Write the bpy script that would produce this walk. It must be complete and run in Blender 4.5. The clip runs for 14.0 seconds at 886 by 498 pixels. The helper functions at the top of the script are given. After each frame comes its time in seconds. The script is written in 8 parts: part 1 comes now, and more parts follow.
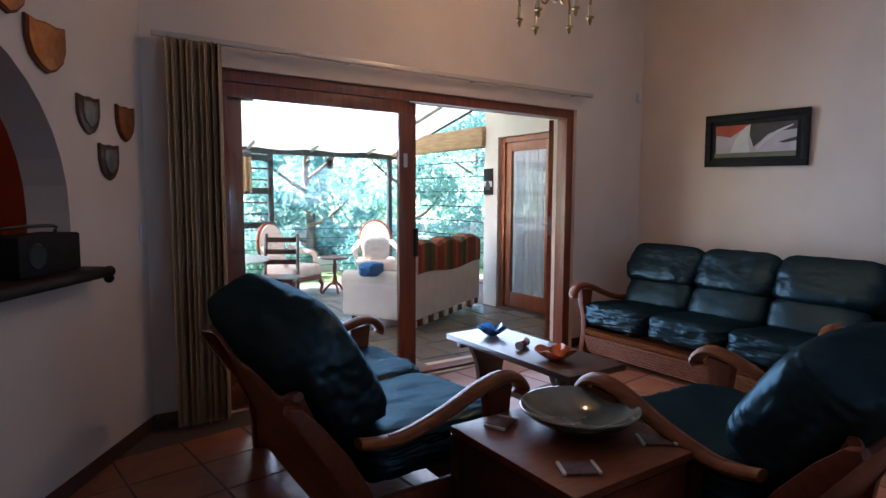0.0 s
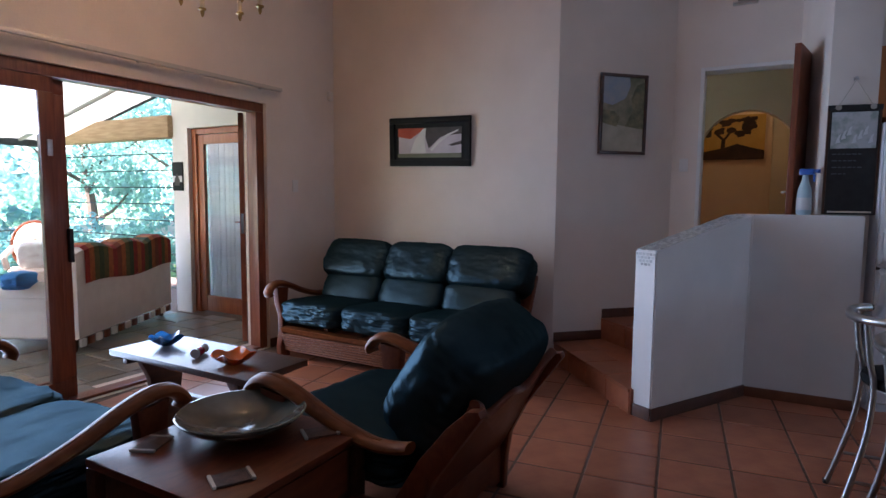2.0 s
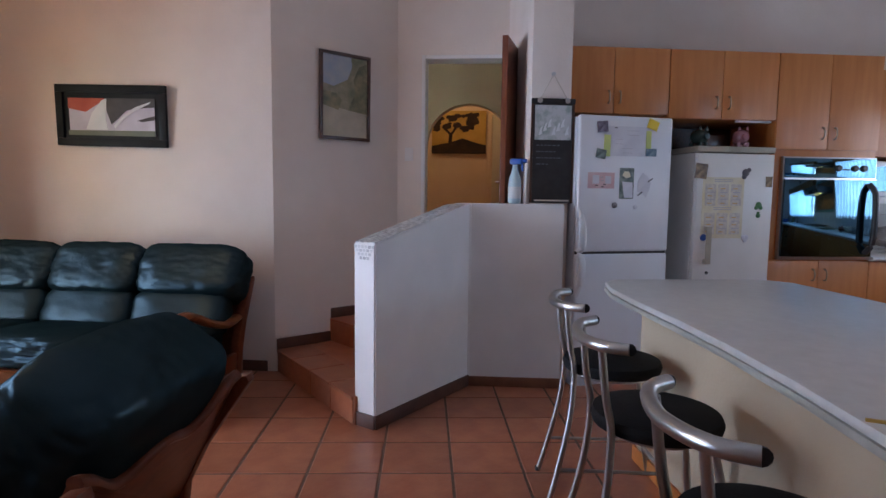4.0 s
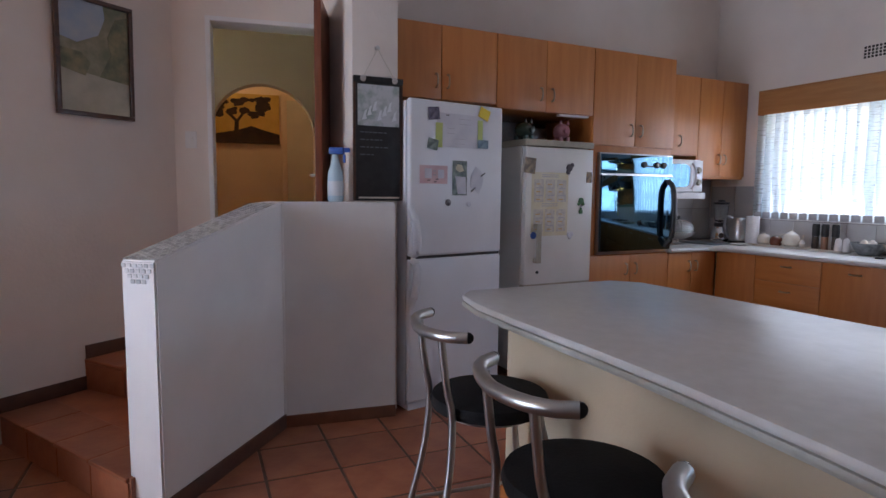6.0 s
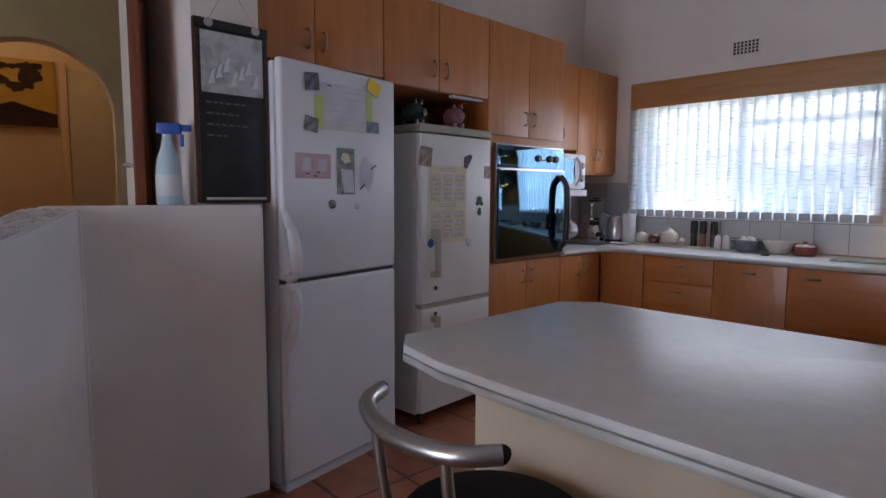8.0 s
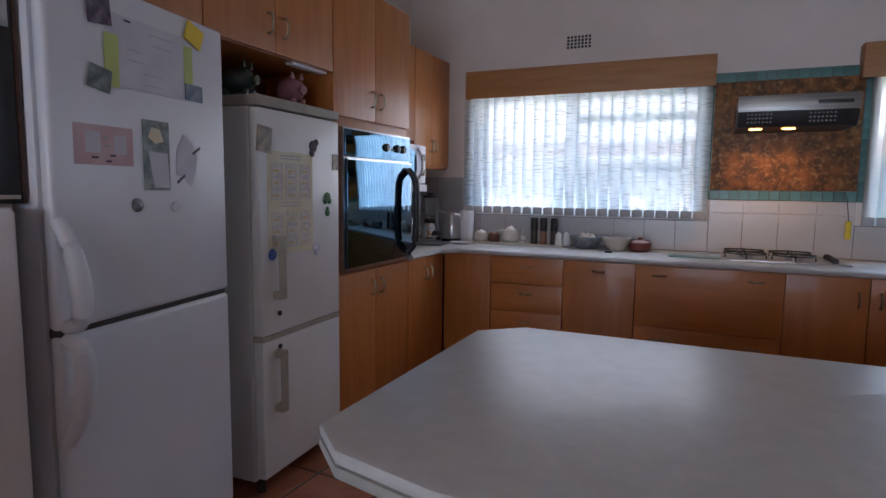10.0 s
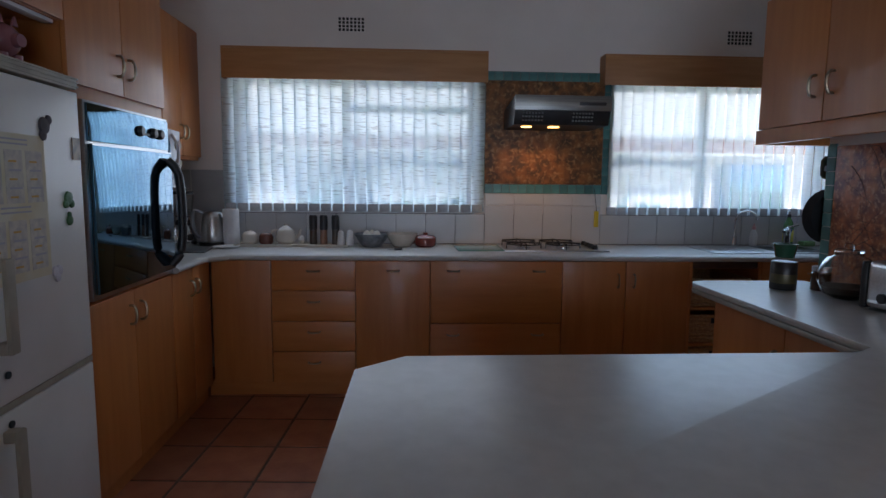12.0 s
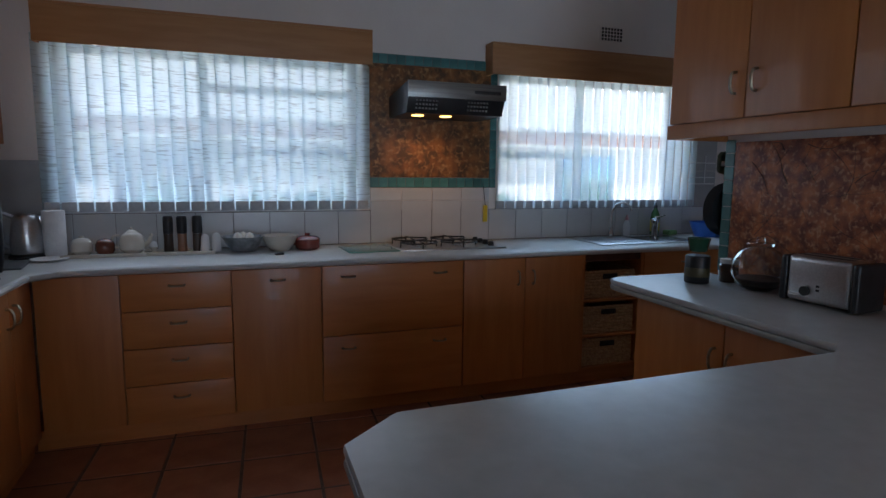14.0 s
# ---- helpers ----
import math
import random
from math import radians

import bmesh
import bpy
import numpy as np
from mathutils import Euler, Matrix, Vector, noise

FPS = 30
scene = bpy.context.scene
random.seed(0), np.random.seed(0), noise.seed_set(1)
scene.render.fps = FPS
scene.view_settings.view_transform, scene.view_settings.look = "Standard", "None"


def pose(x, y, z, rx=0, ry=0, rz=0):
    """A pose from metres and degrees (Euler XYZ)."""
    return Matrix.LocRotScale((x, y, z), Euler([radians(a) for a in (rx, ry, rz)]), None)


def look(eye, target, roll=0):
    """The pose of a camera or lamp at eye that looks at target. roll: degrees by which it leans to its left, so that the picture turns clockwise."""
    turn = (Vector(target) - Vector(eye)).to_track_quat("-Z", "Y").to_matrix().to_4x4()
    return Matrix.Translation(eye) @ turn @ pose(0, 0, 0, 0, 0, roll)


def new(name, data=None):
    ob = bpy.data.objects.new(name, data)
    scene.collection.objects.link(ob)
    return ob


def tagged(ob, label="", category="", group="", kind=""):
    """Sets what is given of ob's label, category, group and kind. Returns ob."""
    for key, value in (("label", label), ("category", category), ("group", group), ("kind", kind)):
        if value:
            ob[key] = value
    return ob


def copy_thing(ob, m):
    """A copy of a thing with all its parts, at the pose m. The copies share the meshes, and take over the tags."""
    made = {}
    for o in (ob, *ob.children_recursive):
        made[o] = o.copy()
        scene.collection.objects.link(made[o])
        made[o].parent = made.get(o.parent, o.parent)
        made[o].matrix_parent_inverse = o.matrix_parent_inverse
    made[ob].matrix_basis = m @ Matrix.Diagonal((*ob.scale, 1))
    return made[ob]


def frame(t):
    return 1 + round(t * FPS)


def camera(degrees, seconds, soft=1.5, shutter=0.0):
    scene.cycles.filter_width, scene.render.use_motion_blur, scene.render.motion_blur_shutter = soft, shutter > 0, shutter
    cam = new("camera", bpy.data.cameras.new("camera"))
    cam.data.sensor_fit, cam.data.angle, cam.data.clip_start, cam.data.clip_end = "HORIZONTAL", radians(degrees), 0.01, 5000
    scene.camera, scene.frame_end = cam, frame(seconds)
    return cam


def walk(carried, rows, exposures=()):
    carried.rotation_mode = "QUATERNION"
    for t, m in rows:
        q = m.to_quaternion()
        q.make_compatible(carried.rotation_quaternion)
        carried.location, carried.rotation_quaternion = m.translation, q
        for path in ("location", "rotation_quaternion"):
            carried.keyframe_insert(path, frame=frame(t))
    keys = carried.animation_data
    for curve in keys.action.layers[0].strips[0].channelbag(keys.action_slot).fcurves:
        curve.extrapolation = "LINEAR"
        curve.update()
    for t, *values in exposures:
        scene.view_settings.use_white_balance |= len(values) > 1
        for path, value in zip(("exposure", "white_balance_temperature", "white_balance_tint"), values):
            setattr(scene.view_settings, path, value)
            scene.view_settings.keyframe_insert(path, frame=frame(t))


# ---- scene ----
cam = camera(74.7, 14.0)
PATH = [
    (0, (0.115, 0.466, 1.383), (1.497, 1.901, 1.203), 0.3),
    (0.5, (0.117, 0.381, 1.402), (1.625, 1.681, 1.214), 0.1),
    (1, (0.148, 0.354, 1.383), (1.811, 1.451, 1.197), 0.3),
    (1.5, (0.188, 0.314, 1.377), (1.974, 1.196, 1.191), 0.4),
    (2, (0.291, 0.304, 1.369), (2.174, 0.954, 1.189), 0.5),
    (2.2, (0.306, 0.293, 1.376), (2.215, 0.86, 1.195), 0.6),
    (2.5, (0.361, 0.278, 1.38), (2.302, 0.724, 1.192), 0.6),
    (3, (0.482, 0.206, 1.351), (2.461, 0.433, 1.164), 0.6),
    (3.5, (0.633, 0.151, 1.348), (2.624, 0.167, 1.16), 0.6),
    (4, (0.808, 0.12, 1.322), (2.792, -0.048, 1.136), 0.7),
    (4.1, (0.823, 0.134, 1.322), (2.804, -0.07, 1.135), 0.6),
    (6.5, (1.743, 0.2, 1.321), (3.456, -0.813, 1.123), 0.8),
    (7, (1.978, 0.154, 1.341), (3.611, -0.982, 1.134), 0.9),
    (7.5, (2.224, 0.127, 1.321), (3.759, -1.139, 1.121), 0.5),
    (9.9, (3.118, -0.173, 1.327), (3.98, -1.965, 1.117), 0.7),
    (10, (3.15, -0.186, 1.329), (3.968, -1.999, 1.117), 0.7),
    (10.5, (3.302, -0.227, 1.365), (3.856, -2.135, 1.137), 0.7),
    (11, (3.452, -0.295, 1.324), (3.724, -2.265, 1.108), 0.9),
    (11.5, (3.531, -0.387, 1.348), (3.608, -2.372, 1.122), 0.7),
    (12, (3.641, -0.468, 1.343), (3.537, -2.452, 1.113), 0.6),
    (12.5, (3.756, -0.549, 1.354), (3.457, -2.513, 1.121), 0.8),
    (13, (3.847, -0.632, 1.34), (3.367, -2.56, 1.106), 0.6),
    (13.5, (3.899, -0.754, 1.343), (3.313, -2.651, 1.103), 0.7),
    (14, (3.95, -0.877, 1.366), (3.285, -2.745, 1.105), 0.6),
]
EXPOSURES = [(0.0, 3.12, 5950, 23), (1.5, 3.04, 5950, 24), (2.6, 3.14, 6000, 26), (4.0, 3.70, 6400, 27), (7.5, 3.26, 7000, 30), (10.0, 2.92, 6900, 30), (12.0, 2.36, 6600, 23), (14.0, 2.32, 6400, 20)]
walk(cam, [(t, look(eye, target, roll)) for t, eye, target, roll in PATH], EXPOSURES)

# the living room is turned against the kitchen
LR = pose(0, 0, 0, 0, 0, -10.3)

# ---- world and large lights ----
world = bpy.data.worlds.new("sky")
scene.world = world
world.use_nodes = True
wn = world.node_tree.nodes
sky = wn.new("ShaderNodeTexSky")
sky.sky_type = "NISHITA"
sky.sun_disc = False
sky.sun_elevation, sky.sun_rotation = radians(48), radians(303.7)
world.node_tree.links.new(sky.outputs[0], wn["Background"].inputs[0])
wn["Background"].inputs[1].default_value = 0.15
sun = new("sun", bpy.data.lights.new("sun", "SUN"))
sun.data.energy, sun.data.angle, sun.data.color = 5.0, radians(0.6), (1.0, 0.95, 0.87)
sun.matrix_world = look((0, 0, 20), (0.557, -0.371, 19.257))


def area(name, m, w, h, watts, colour=(1, 1, 1)):
    ob = new(name, bpy.data.lights.new(name, "AREA"))
    ob.data.shape, ob.data.size, ob.data.size_y = "RECTANGLE", w, h
    ob.data.energy, ob.data.color = watts, colour
    ob.matrix_world = m
    return ob


# daylight in the openings
area("window_light", look((4.03, -4.50, 1.56), (4.03, 0, 1.2)), 1.6, 0.85, 0.90, (0.70, 0.87, 1.0))
area("window_light", look((1.42, -4.50, 1.56), (1.42, 0, 1.2)), 1.55, 0.85, 1.5, (0.42, 0.72, 1.0))
dl = area("door_light", LR @ look((2.42, 4.25, 1.12), (2.42, 0, 1.35)), 2.62, 1.9, 6.2, (0.57, 0.78, 1.0))
dl.data.spread = radians(114)


# ---- materials ----
def mat(name, col, rough=0.6, col2=None, scale=8.0, detail=3.0, metal=0.0, bump=0.0, bscale=60.0, stretch=(1, 1, 1), spread=(0.35, 0.65), vary=0.0, spec=0.5, coat=0.0, rvar=0.0):
    m = bpy.data.materials.new(name)
    m.use_nodes = True
    n, l = m.node_tree.nodes, m.node_tree.links
    b = n["Principled BSDF"]
    b.inputs["Roughness"].default_value = rough
    b.inputs["Metallic"].default_value = metal
    b.inputs["Specular IOR Level"].default_value = spec
    b.inputs["Coat Weight"].default_value = coat
    b.inputs["Base Color"].default_value = (*col, 1)
    tc = n.new("ShaderNodeTexCoord")
    mp = n.new("ShaderNodeMapping")
    mp.inputs["Scale"].default_value = stretch
    l.new(tc.outputs["Object"], mp.inputs[0])
    last = None
    if col2:
        t = n.new("ShaderNodeTexNoise")
        t.inputs["Scale"].default_value, t.inputs["Detail"].default_value = scale, detail
        l.new(mp.outputs[0], t.inputs["Vector"])
        r = n.new("ShaderNodeValToRGB")
        r.color_ramp.elements[0].position, r.color_ramp.elements[1].position = spread
        r.color_ramp.elements[0].color, r.color_ramp.elements[1].color = (*col, 1), (*col2, 1)
        l.new(t.outputs["Fac"], r.inputs[0])
        last = r.outputs[0]
        if rvar:
            mr = n.new("ShaderNodeMapRange")
            mr.inputs["To Min"].default_value, mr.inputs["To Max"].default_value = rough - rvar, rough + rvar
            l.new(t.outputs["Fac"], mr.inputs[0])
            l.new(mr.outputs[0], b.inputs["Roughness"])
    if vary:
        oi = n.new("ShaderNodeObjectInfo")
        hsv = n.new("ShaderNodeHueSaturation")
        mr = n.new("ShaderNodeMapRange")
        mr.inputs["To Min"].default_value, mr.inputs["To Max"].default_value = 1 - vary, 1 + vary
        l.new(oi.outputs["Random"], mr.inputs[0])
        l.new(mr.outputs[0], hsv.inputs["Value"])
        hsv.inputs["Color"].default_value = (*col, 1)
        if last:
            l.new(last, hsv.inputs["Color"])
        last = hsv.outputs[0]
    if last:
        l.new(last, b.inputs["Base Color"])
    if bump:
        t2 = n.new("ShaderNodeTexNoise")
        t2.inputs["Scale"].default_value, t2.inputs["Detail"].default_value = bscale, 4
        l.new(mp.outputs[0], t2.inputs["Vector"])
        bp = n.new("ShaderNodeBump")
        bp.inputs["Strength"].default_value, bp.inputs["Distance"].default_value = bump, 0.01
        l.new(t2.outputs["Fac"], bp.inputs["Height"])
        l.new(bp.outputs[0], b.inputs["Normal"])
    return m


def hide(m, col, share, rough):
    """Dyed leather: a matt body under a thin gloss coloured to carry blue skylight."""
    n, l = m.node_tree.nodes, m.node_tree.links
    g = n.new("ShaderNodeBsdfGlossy")
    g.inputs["Color"].default_value = (*col, 1)
    g.inputs["Roughness"].default_value = rough
    l.new(n["Principled BSDF"].inputs["Normal"].links[0].from_socket, g.inputs["Normal"])
    mx = n.new("ShaderNodeMixShader")
    mx.inputs[0].default_value = share
    l.new(n["Principled BSDF"].outputs[0], mx.inputs[1])
    l.new(g.outputs[0], mx.inputs[2])
    l.new(mx.outputs[0], n["Material Output"].inputs[0])
    return m


def leafy(m, share=0.58):
    """Leaves that let light through."""
    n, l = m.node_tree.nodes, m.node_tree.links
    tr = n.new("ShaderNodeBsdfTranslucent")
    l.new(n["Principled BSDF"].inputs["Base Color"].links[0].from_socket, tr.inputs[0])
    mx = n.new("ShaderNodeMixShader")
    mx.inputs[0].default_value = share
    l.new(n["Principled BSDF"].outputs[0], mx.inputs[1])
    l.new(tr.outputs[0], mx.inputs[2])
    l.new(mx.outputs[0], n["Material Output"].inputs[0])
    return m


def glow(name, col, strength):
    m = bpy.data.materials.new(name)
    m.use_nodes = True
    b = m.node_tree.nodes["Principled BSDF"]
    b.inputs["Base Color"].default_value = (*col, 1)
    b.inputs["Emission Color"].default_value = (*col, 1)
    b.inputs["Emission Strength"].default_value = strength
    return m


def glass(name, col=(1, 1, 1), rough=0.0, ior=1.45):
    m = mat(name, col, rough)
    b = m.node_tree.nodes["Principled BSDF"]
    b.inputs["Transmission Weight"].default_value = 1.0
    b.inputs["IOR"].default_value = ior
    return m


def sheer(name, col, through_col, share, streak=0.0, open_weave=0.0):
    """Cloth that lets light through."""
    m = mat(name, col, 0.9, tuple(c * 0.86 for c in col), 9, 4, stretch=(1, 1, 22) if streak else (1, 1, 1), bump=0.15)
    n, l = m.node_tree.nodes, m.node_tree.links
    tr = n.new("ShaderNodeBsdfTranslucent")
    tr.inputs[0].default_value = (*through_col, 1)
    if streak:
        t = n.new("ShaderNodeTexNoise")
        mp = n.new("ShaderNodeMapping")
        mp.inputs["Scale"].default_value = (9, 9, 130)
        tc = n.new("ShaderNodeTexCoord")
        oi = n.new("ShaderNodeObjectInfo")
        sh_ = n.new("ShaderNodeVectorMath")
        sh_.operation = "MULTIPLY_ADD"
        l.new(oi.outputs["Random"], sh_.inputs[0])
        sh_.inputs[1].default_value = (37.0, 0.0, 9.0)
        l.new(tc.outputs["Object"], sh_.inputs[2])
        l.new(sh_.outputs[0], mp.inputs[0])
        l.new(mp.outputs[0], t.inputs["Vector"])
        t.inputs["Scale"].default_value, t.inputs["Detail"].default_value = 1.0, 3
        r = n.new("ShaderNodeValToRGB")
        r.color_ramp.elements[0].position, r.color_ramp.elements[1].position = 0.34, 0.46
        r.color_ramp.elements[0].color = (*[c * (1 - streak) for c in through_col], 1)
        r.color_ramp.elements[1].color = (*through_col, 1)
        l.new(t.outputs["Fac"], r.inputs[0])
        l.new(r.outputs[0], tr.inputs[0])
    mx = n.new("ShaderNodeMixShader")
    mx.inputs[0].default_value = share
    l.new(n["Principled BSDF"].outputs[0], mx.inputs[1])
    l.new(tr.outputs[0], mx.inputs[2])
    l.new(mx.outputs[0], n["Material Output"].inputs[0])
    if open_weave:
        tp = n.new("ShaderNodeBsdfTransparent")
        tp.inputs[0].default_value = (*through_col, 1)
        m2 = n.new("ShaderNodeMixShader")
        m2.inputs[0].default_value = open_weave
        l.new(mx.outputs[0], m2.inputs[1])
        l.new(tp.outputs[0], m2.inputs[2])
        l.new(m2.outputs[0], n["Material Output"].inputs[0])
    return m


PLASTER = mat("plaster", (0.72, 0.640, 0.580), 0.85, (0.78, 0.700, 0.640), 2.2, 5, bump=0.12, bscale=55)
WHITEPAINT = mat("white_paint", (0.78, 0.765, 0.755), 0.7, (0.72, 0.71, 0.70), 3, 4, bump=0.08, bscale=70)
CREAM = mat("cream_plaster", (0.78, 0.60, 0.42), 0.85, (0.82, 0.65, 0.47), 2.5, 4, bump=0.1)
# cream paint, darkened because the stool side of the bar lies in shade
BARWALL = mat("shaded_cream_paint", (0.50, 0.41, 0.29), 0.75, (0.45, 0.36, 0.25), 2.5, 5, bump=0.1, bscale=60)
CEIL = mat("ceiling_white", (0.78, 0.77, 0.75), 0.9, (0.74, 0.73, 0.71), 2, 3)
TERRA = mat("terracotta_tile", (0.30, 0.085, 0.040), 0.34, (0.40, 0.15, 0.075), 7, 5, bump=0.12, bscale=40, vary=0.16, rvar=0.10)
GROUT = mat("grout", (0.10, 0.065, 0.05), 0.9, (0.15, 0.10, 0.075), 30, 4, bump=0.3)
SKIRT = mat("dark_skirting_tile", (0.075, 0.032, 0.022), 0.45, (0.12, 0.05, 0.03), 10, 4, bump=0.1)
SLATE = mat("slate", (0.10, 0.105, 0.10), 0.40, (0.20, 0.15, 0.10), 4, 5, bump=0.35, bscale=25, vary=0.3, rvar=0.12)
MERANTI = mat("meranti", (0.16, 0.040, 0.018), 0.35, (0.24, 0.070, 0.030), 5, 5, stretch=(14, 14, 1), bump=0.05, coat=0.2)
DARKWOOD = mat("dark_wood", (0.045, 0.018, 0.010), 0.32, (0.085, 0.034, 0.018), 5, 5, stretch=(2, 14, 8), coat=0.3, bump=0.05)
REDWOOD = mat("red_brown_wood", (0.125, 0.030, 0.013), 0.34, (0.17, 0.045, 0.019), 4, 5, stretch=(3, 12, 8), spec=0.22, coat=0.0, bump=0.04)
CHAIRWOOD = mat("chair_wood", (0.150, 0.043, 0.014), 0.36, (0.22, 0.070, 0.023), 4, 5, stretch=(9, 3, 9), spec=0.15, coat=0.0, bump=0.04)
OAK = mat("oak_veneer", (0.46, 0.150, 0.034), 0.42, (0.54, 0.195, 0.050), 3.5, 6, stretch=(7, 7, 0.8), bump=0.04, spread=(0.3, 0.7), coat=0.12, vary=0.05)
OAKH = mat("oak_veneer_across", (0.46, 0.150, 0.034), 0.42, (0.54, 0.195, 0.050), 3.5, 6, stretch=(0.8, 7, 7), bump=0.04, spread=(0.3, 0.7), coat=0.12)
PELMET = mat("pelmet_board", (0.40, 0.175, 0.060), 0.5, (0.47, 0.22, 0.085), 4, 5, stretch=(0.8, 7, 7), bump=0.04)
LEATHER = hide(mat("green_leather", (0.0045, 0.0105, 0.0115), 0.6, (0.0075, 0.0175, 0.0190), 6, 4, bump=0.16, bscale=26, spec=0.0), (0.42, 0.68, 0.84), 0.050, 0.35)
WORKTOP = mat("laminate_worktop", (0.500, 0.495, 0.475), 0.36, (0.560, 0.555, 0.535), 22, 5, spread=(0.3, 0.7), spec=0.42)
FRIDGE = mat("fridge_enamel", (0.74, 0.75, 0.78), 0.32, (0.70, 0.71, 0.74), 3, 3, bump=0.03, bscale=220)
FRIDGEOLD = mat("aged_fridge_enamel", (0.74, 0.73, 0.70), 0.35, (0.68, 0.67, 0.63), 3, 4, bump=0.02)
SEAL = mat("rubber_seal", (0.06, 0.055, 0.05), 0.8)
SEALGREY = mat("yellowed_trim", (0.42, 0.38, 0.30), 0.6, (0.34, 0.30, 0.23), 8, 3)
STEEL = mat("stainless_steel", (0.60, 0.60, 0.60), 0.28, (0.52, 0.52, 0.52), 3, 3, metal=1.0, stretch=(1, 40, 40))
ALU = mat("brushed_tube", (0.50, 0.50, 0.49), 0.33, (0.42, 0.42, 0.41), 12, 3, metal=1.0)
CHROME = mat("chrome", (0.75, 0.75, 0.75), 0.10, metal=1.0)
BRASS = mat("brushed_brass_handle", (0.44, 0.36, 0.25), 0.34, (0.34, 0.27, 0.18), 30, 3, metal=1.0)
BR = mat("aged_brass", (0.42, 0.28, 0.10), 0.3, (0.30, 0.19, 0.07), 12, 3, metal=1.0)
BLACK = mat("black_plastic", (0.012, 0.012, 0.013), 0.4, (0.02, 0.02, 0.021), 20, 3, bump=0.05)
# mirror tinted blue: the cyan of the window's reflection is in its colour
BLACKGLASS = mat("cyan_reflection_glass", (0.085, 0.20, 0.29), 0.04, metal=1.0)
BLACKSEAT = mat("black_vinyl", (0.008, 0.008, 0.009), 0.7, (0.012, 0.012, 0.013), 15, 3, bump=0.2, bscale=120, spec=0.15)
TILEW = mat("white_wall_tile", (0.58, 0.565, 0.55), 0.22, (0.64, 0.62, 0.605), 4, 3, vary=0.04, bump=0.03)
TILEG = mat("grey_wall_tile", (0.36, 0.355, 0.35), 0.3, (0.42, 0.41, 0.40), 5, 4, vary=0.06)
TEAL = mat("teal_tile", (0.045, 0.16, 0.155), 0.3, (0.075, 0.23, 0.21), 9, 4, vary=0.25, bump=0.05)
BLIND = sheer("woven_blind", (0.62, 0.63, 0.62), (0.82, 0.96, 1.0), 0.85, 0.46, 0.12)
BLINDPALE = sheer("pale_blind", (0.66, 0.68, 0.68), (0.86, 0.985, 1.0), 0.88, 0.10, 0.16)
WEIGHT = mat("blind_weight", (0.42, 0.43, 0.44), 0.7, (0.50, 0.51, 0.52), 30, 3)
BLINDBEIGE = sheer("beige_blind", (0.50, 0.39, 0.25), (0.46, 0.36, 0.23), 0.30, 0.15)
CANVAS = sheer("roof_canvas", (0.56, 0.54, 0.47), (0.27, 0.26, 0.215), 0.55)
PANE = glass("window_glass", (0.96, 0.985, 0.98))
DARKSTEEL = mat("dark_painted_steel", (0.020, 0.030, 0.034), 0.55, (0.032, 0.044, 0.046), 10, 3, spec=0.25)
POLE = mat("timber_beam", (0.36, 0.24, 0.13), 0.65, (0.48, 0.34, 0.20), 4, 5, stretch=(10, 1, 10), bump=0.15)
CLOTH = mat("cream_upholstery", (0.62, 0.60, 0.56), 0.9, (0.68, 0.66, 0.62), 6, 3, bump=0.2, bscale=180)
CHAIRCLOTH = mat("old_rose_upholstery", (0.60, 0.46, 0.38), 0.85, (0.66, 0.52, 0.43), 8, 3, bump=0.2, bscale=150)
BLUE = mat("blue_cloth", (0.02, 0.16, 0.42), 0.8, (0.03, 0.22, 0.55), 14, 3, bump=0.3, bscale=40)
GRASSY = mat("lawn", (0.10, 0.17, 0.05), 0.9, (0.20, 0.27, 0.10), 1.5, 6, bump=0.4, bscale=9)
# leaf colours paler and bluer than leaves, with the garden's glare put in
LEAF = leafy(mat("leaf_green_glare", (0.18, 0.36, 0.30), 0.55, (0.29, 0.48, 0.41), 0.9, 3))
LEAFB = leafy(mat("leaf_blue_green_glare", (0.13, 0.31, 0.30), 0.5, (0.21, 0.42, 0.40), 0.9, 3))
BARK = mat("bark", (0.10, 0.075, 0.05), 0.9, (0.16, 0.12, 0.09), 8, 5, bump=0.5, bscale=18)
BRICKW = mat("garden_wall", (0.50, 0.46, 0.40), 0.9, (0.60, 0.56, 0.49), 3, 5, bump=0.2)
BLACKWOOD = mat("near_black_wood", (0.012, 0.007, 0.005), 0.6, (0.022, 0.012, 0.008), 5, 5, stretch=(2, 14, 8), spec=0.2, bump=0.05)
RADIO = mat("matt_black_plastic", (0.008, 0.008, 0.009), 0.65, (0.013, 0.013, 0.014), 20, 3, spec=0.2)
MASK = mat("red_paint", (0.34, 0.045, 0.015), 0.7, (0.40, 0.07, 0.025), 3, 4)


# ---- mesh helpers ----
def box(bm, a, b, bevel=0.0, seg=2):
    m = Matrix.Translation([(p + q) / 2 for p, q in zip(a, b)]) @ Matrix.Diagonal((*[max(abs(q - p), 1e-4) for p, q in zip(a, b)], 1))
    r = bmesh.ops.create_cube(bm, size=1, matrix=m)
    if bevel:
        es = list({e for v in r["verts"] for e in v.link_edges})
        bmesh.ops.bevel(bm, geom=es, offset=bevel, segments=seg, profile=0.6, affect="EDGES")
    return bm


def bx(a, b, bevel=0.0, seg=2):
    return box(bmesh.new(), a, b, bevel, seg)


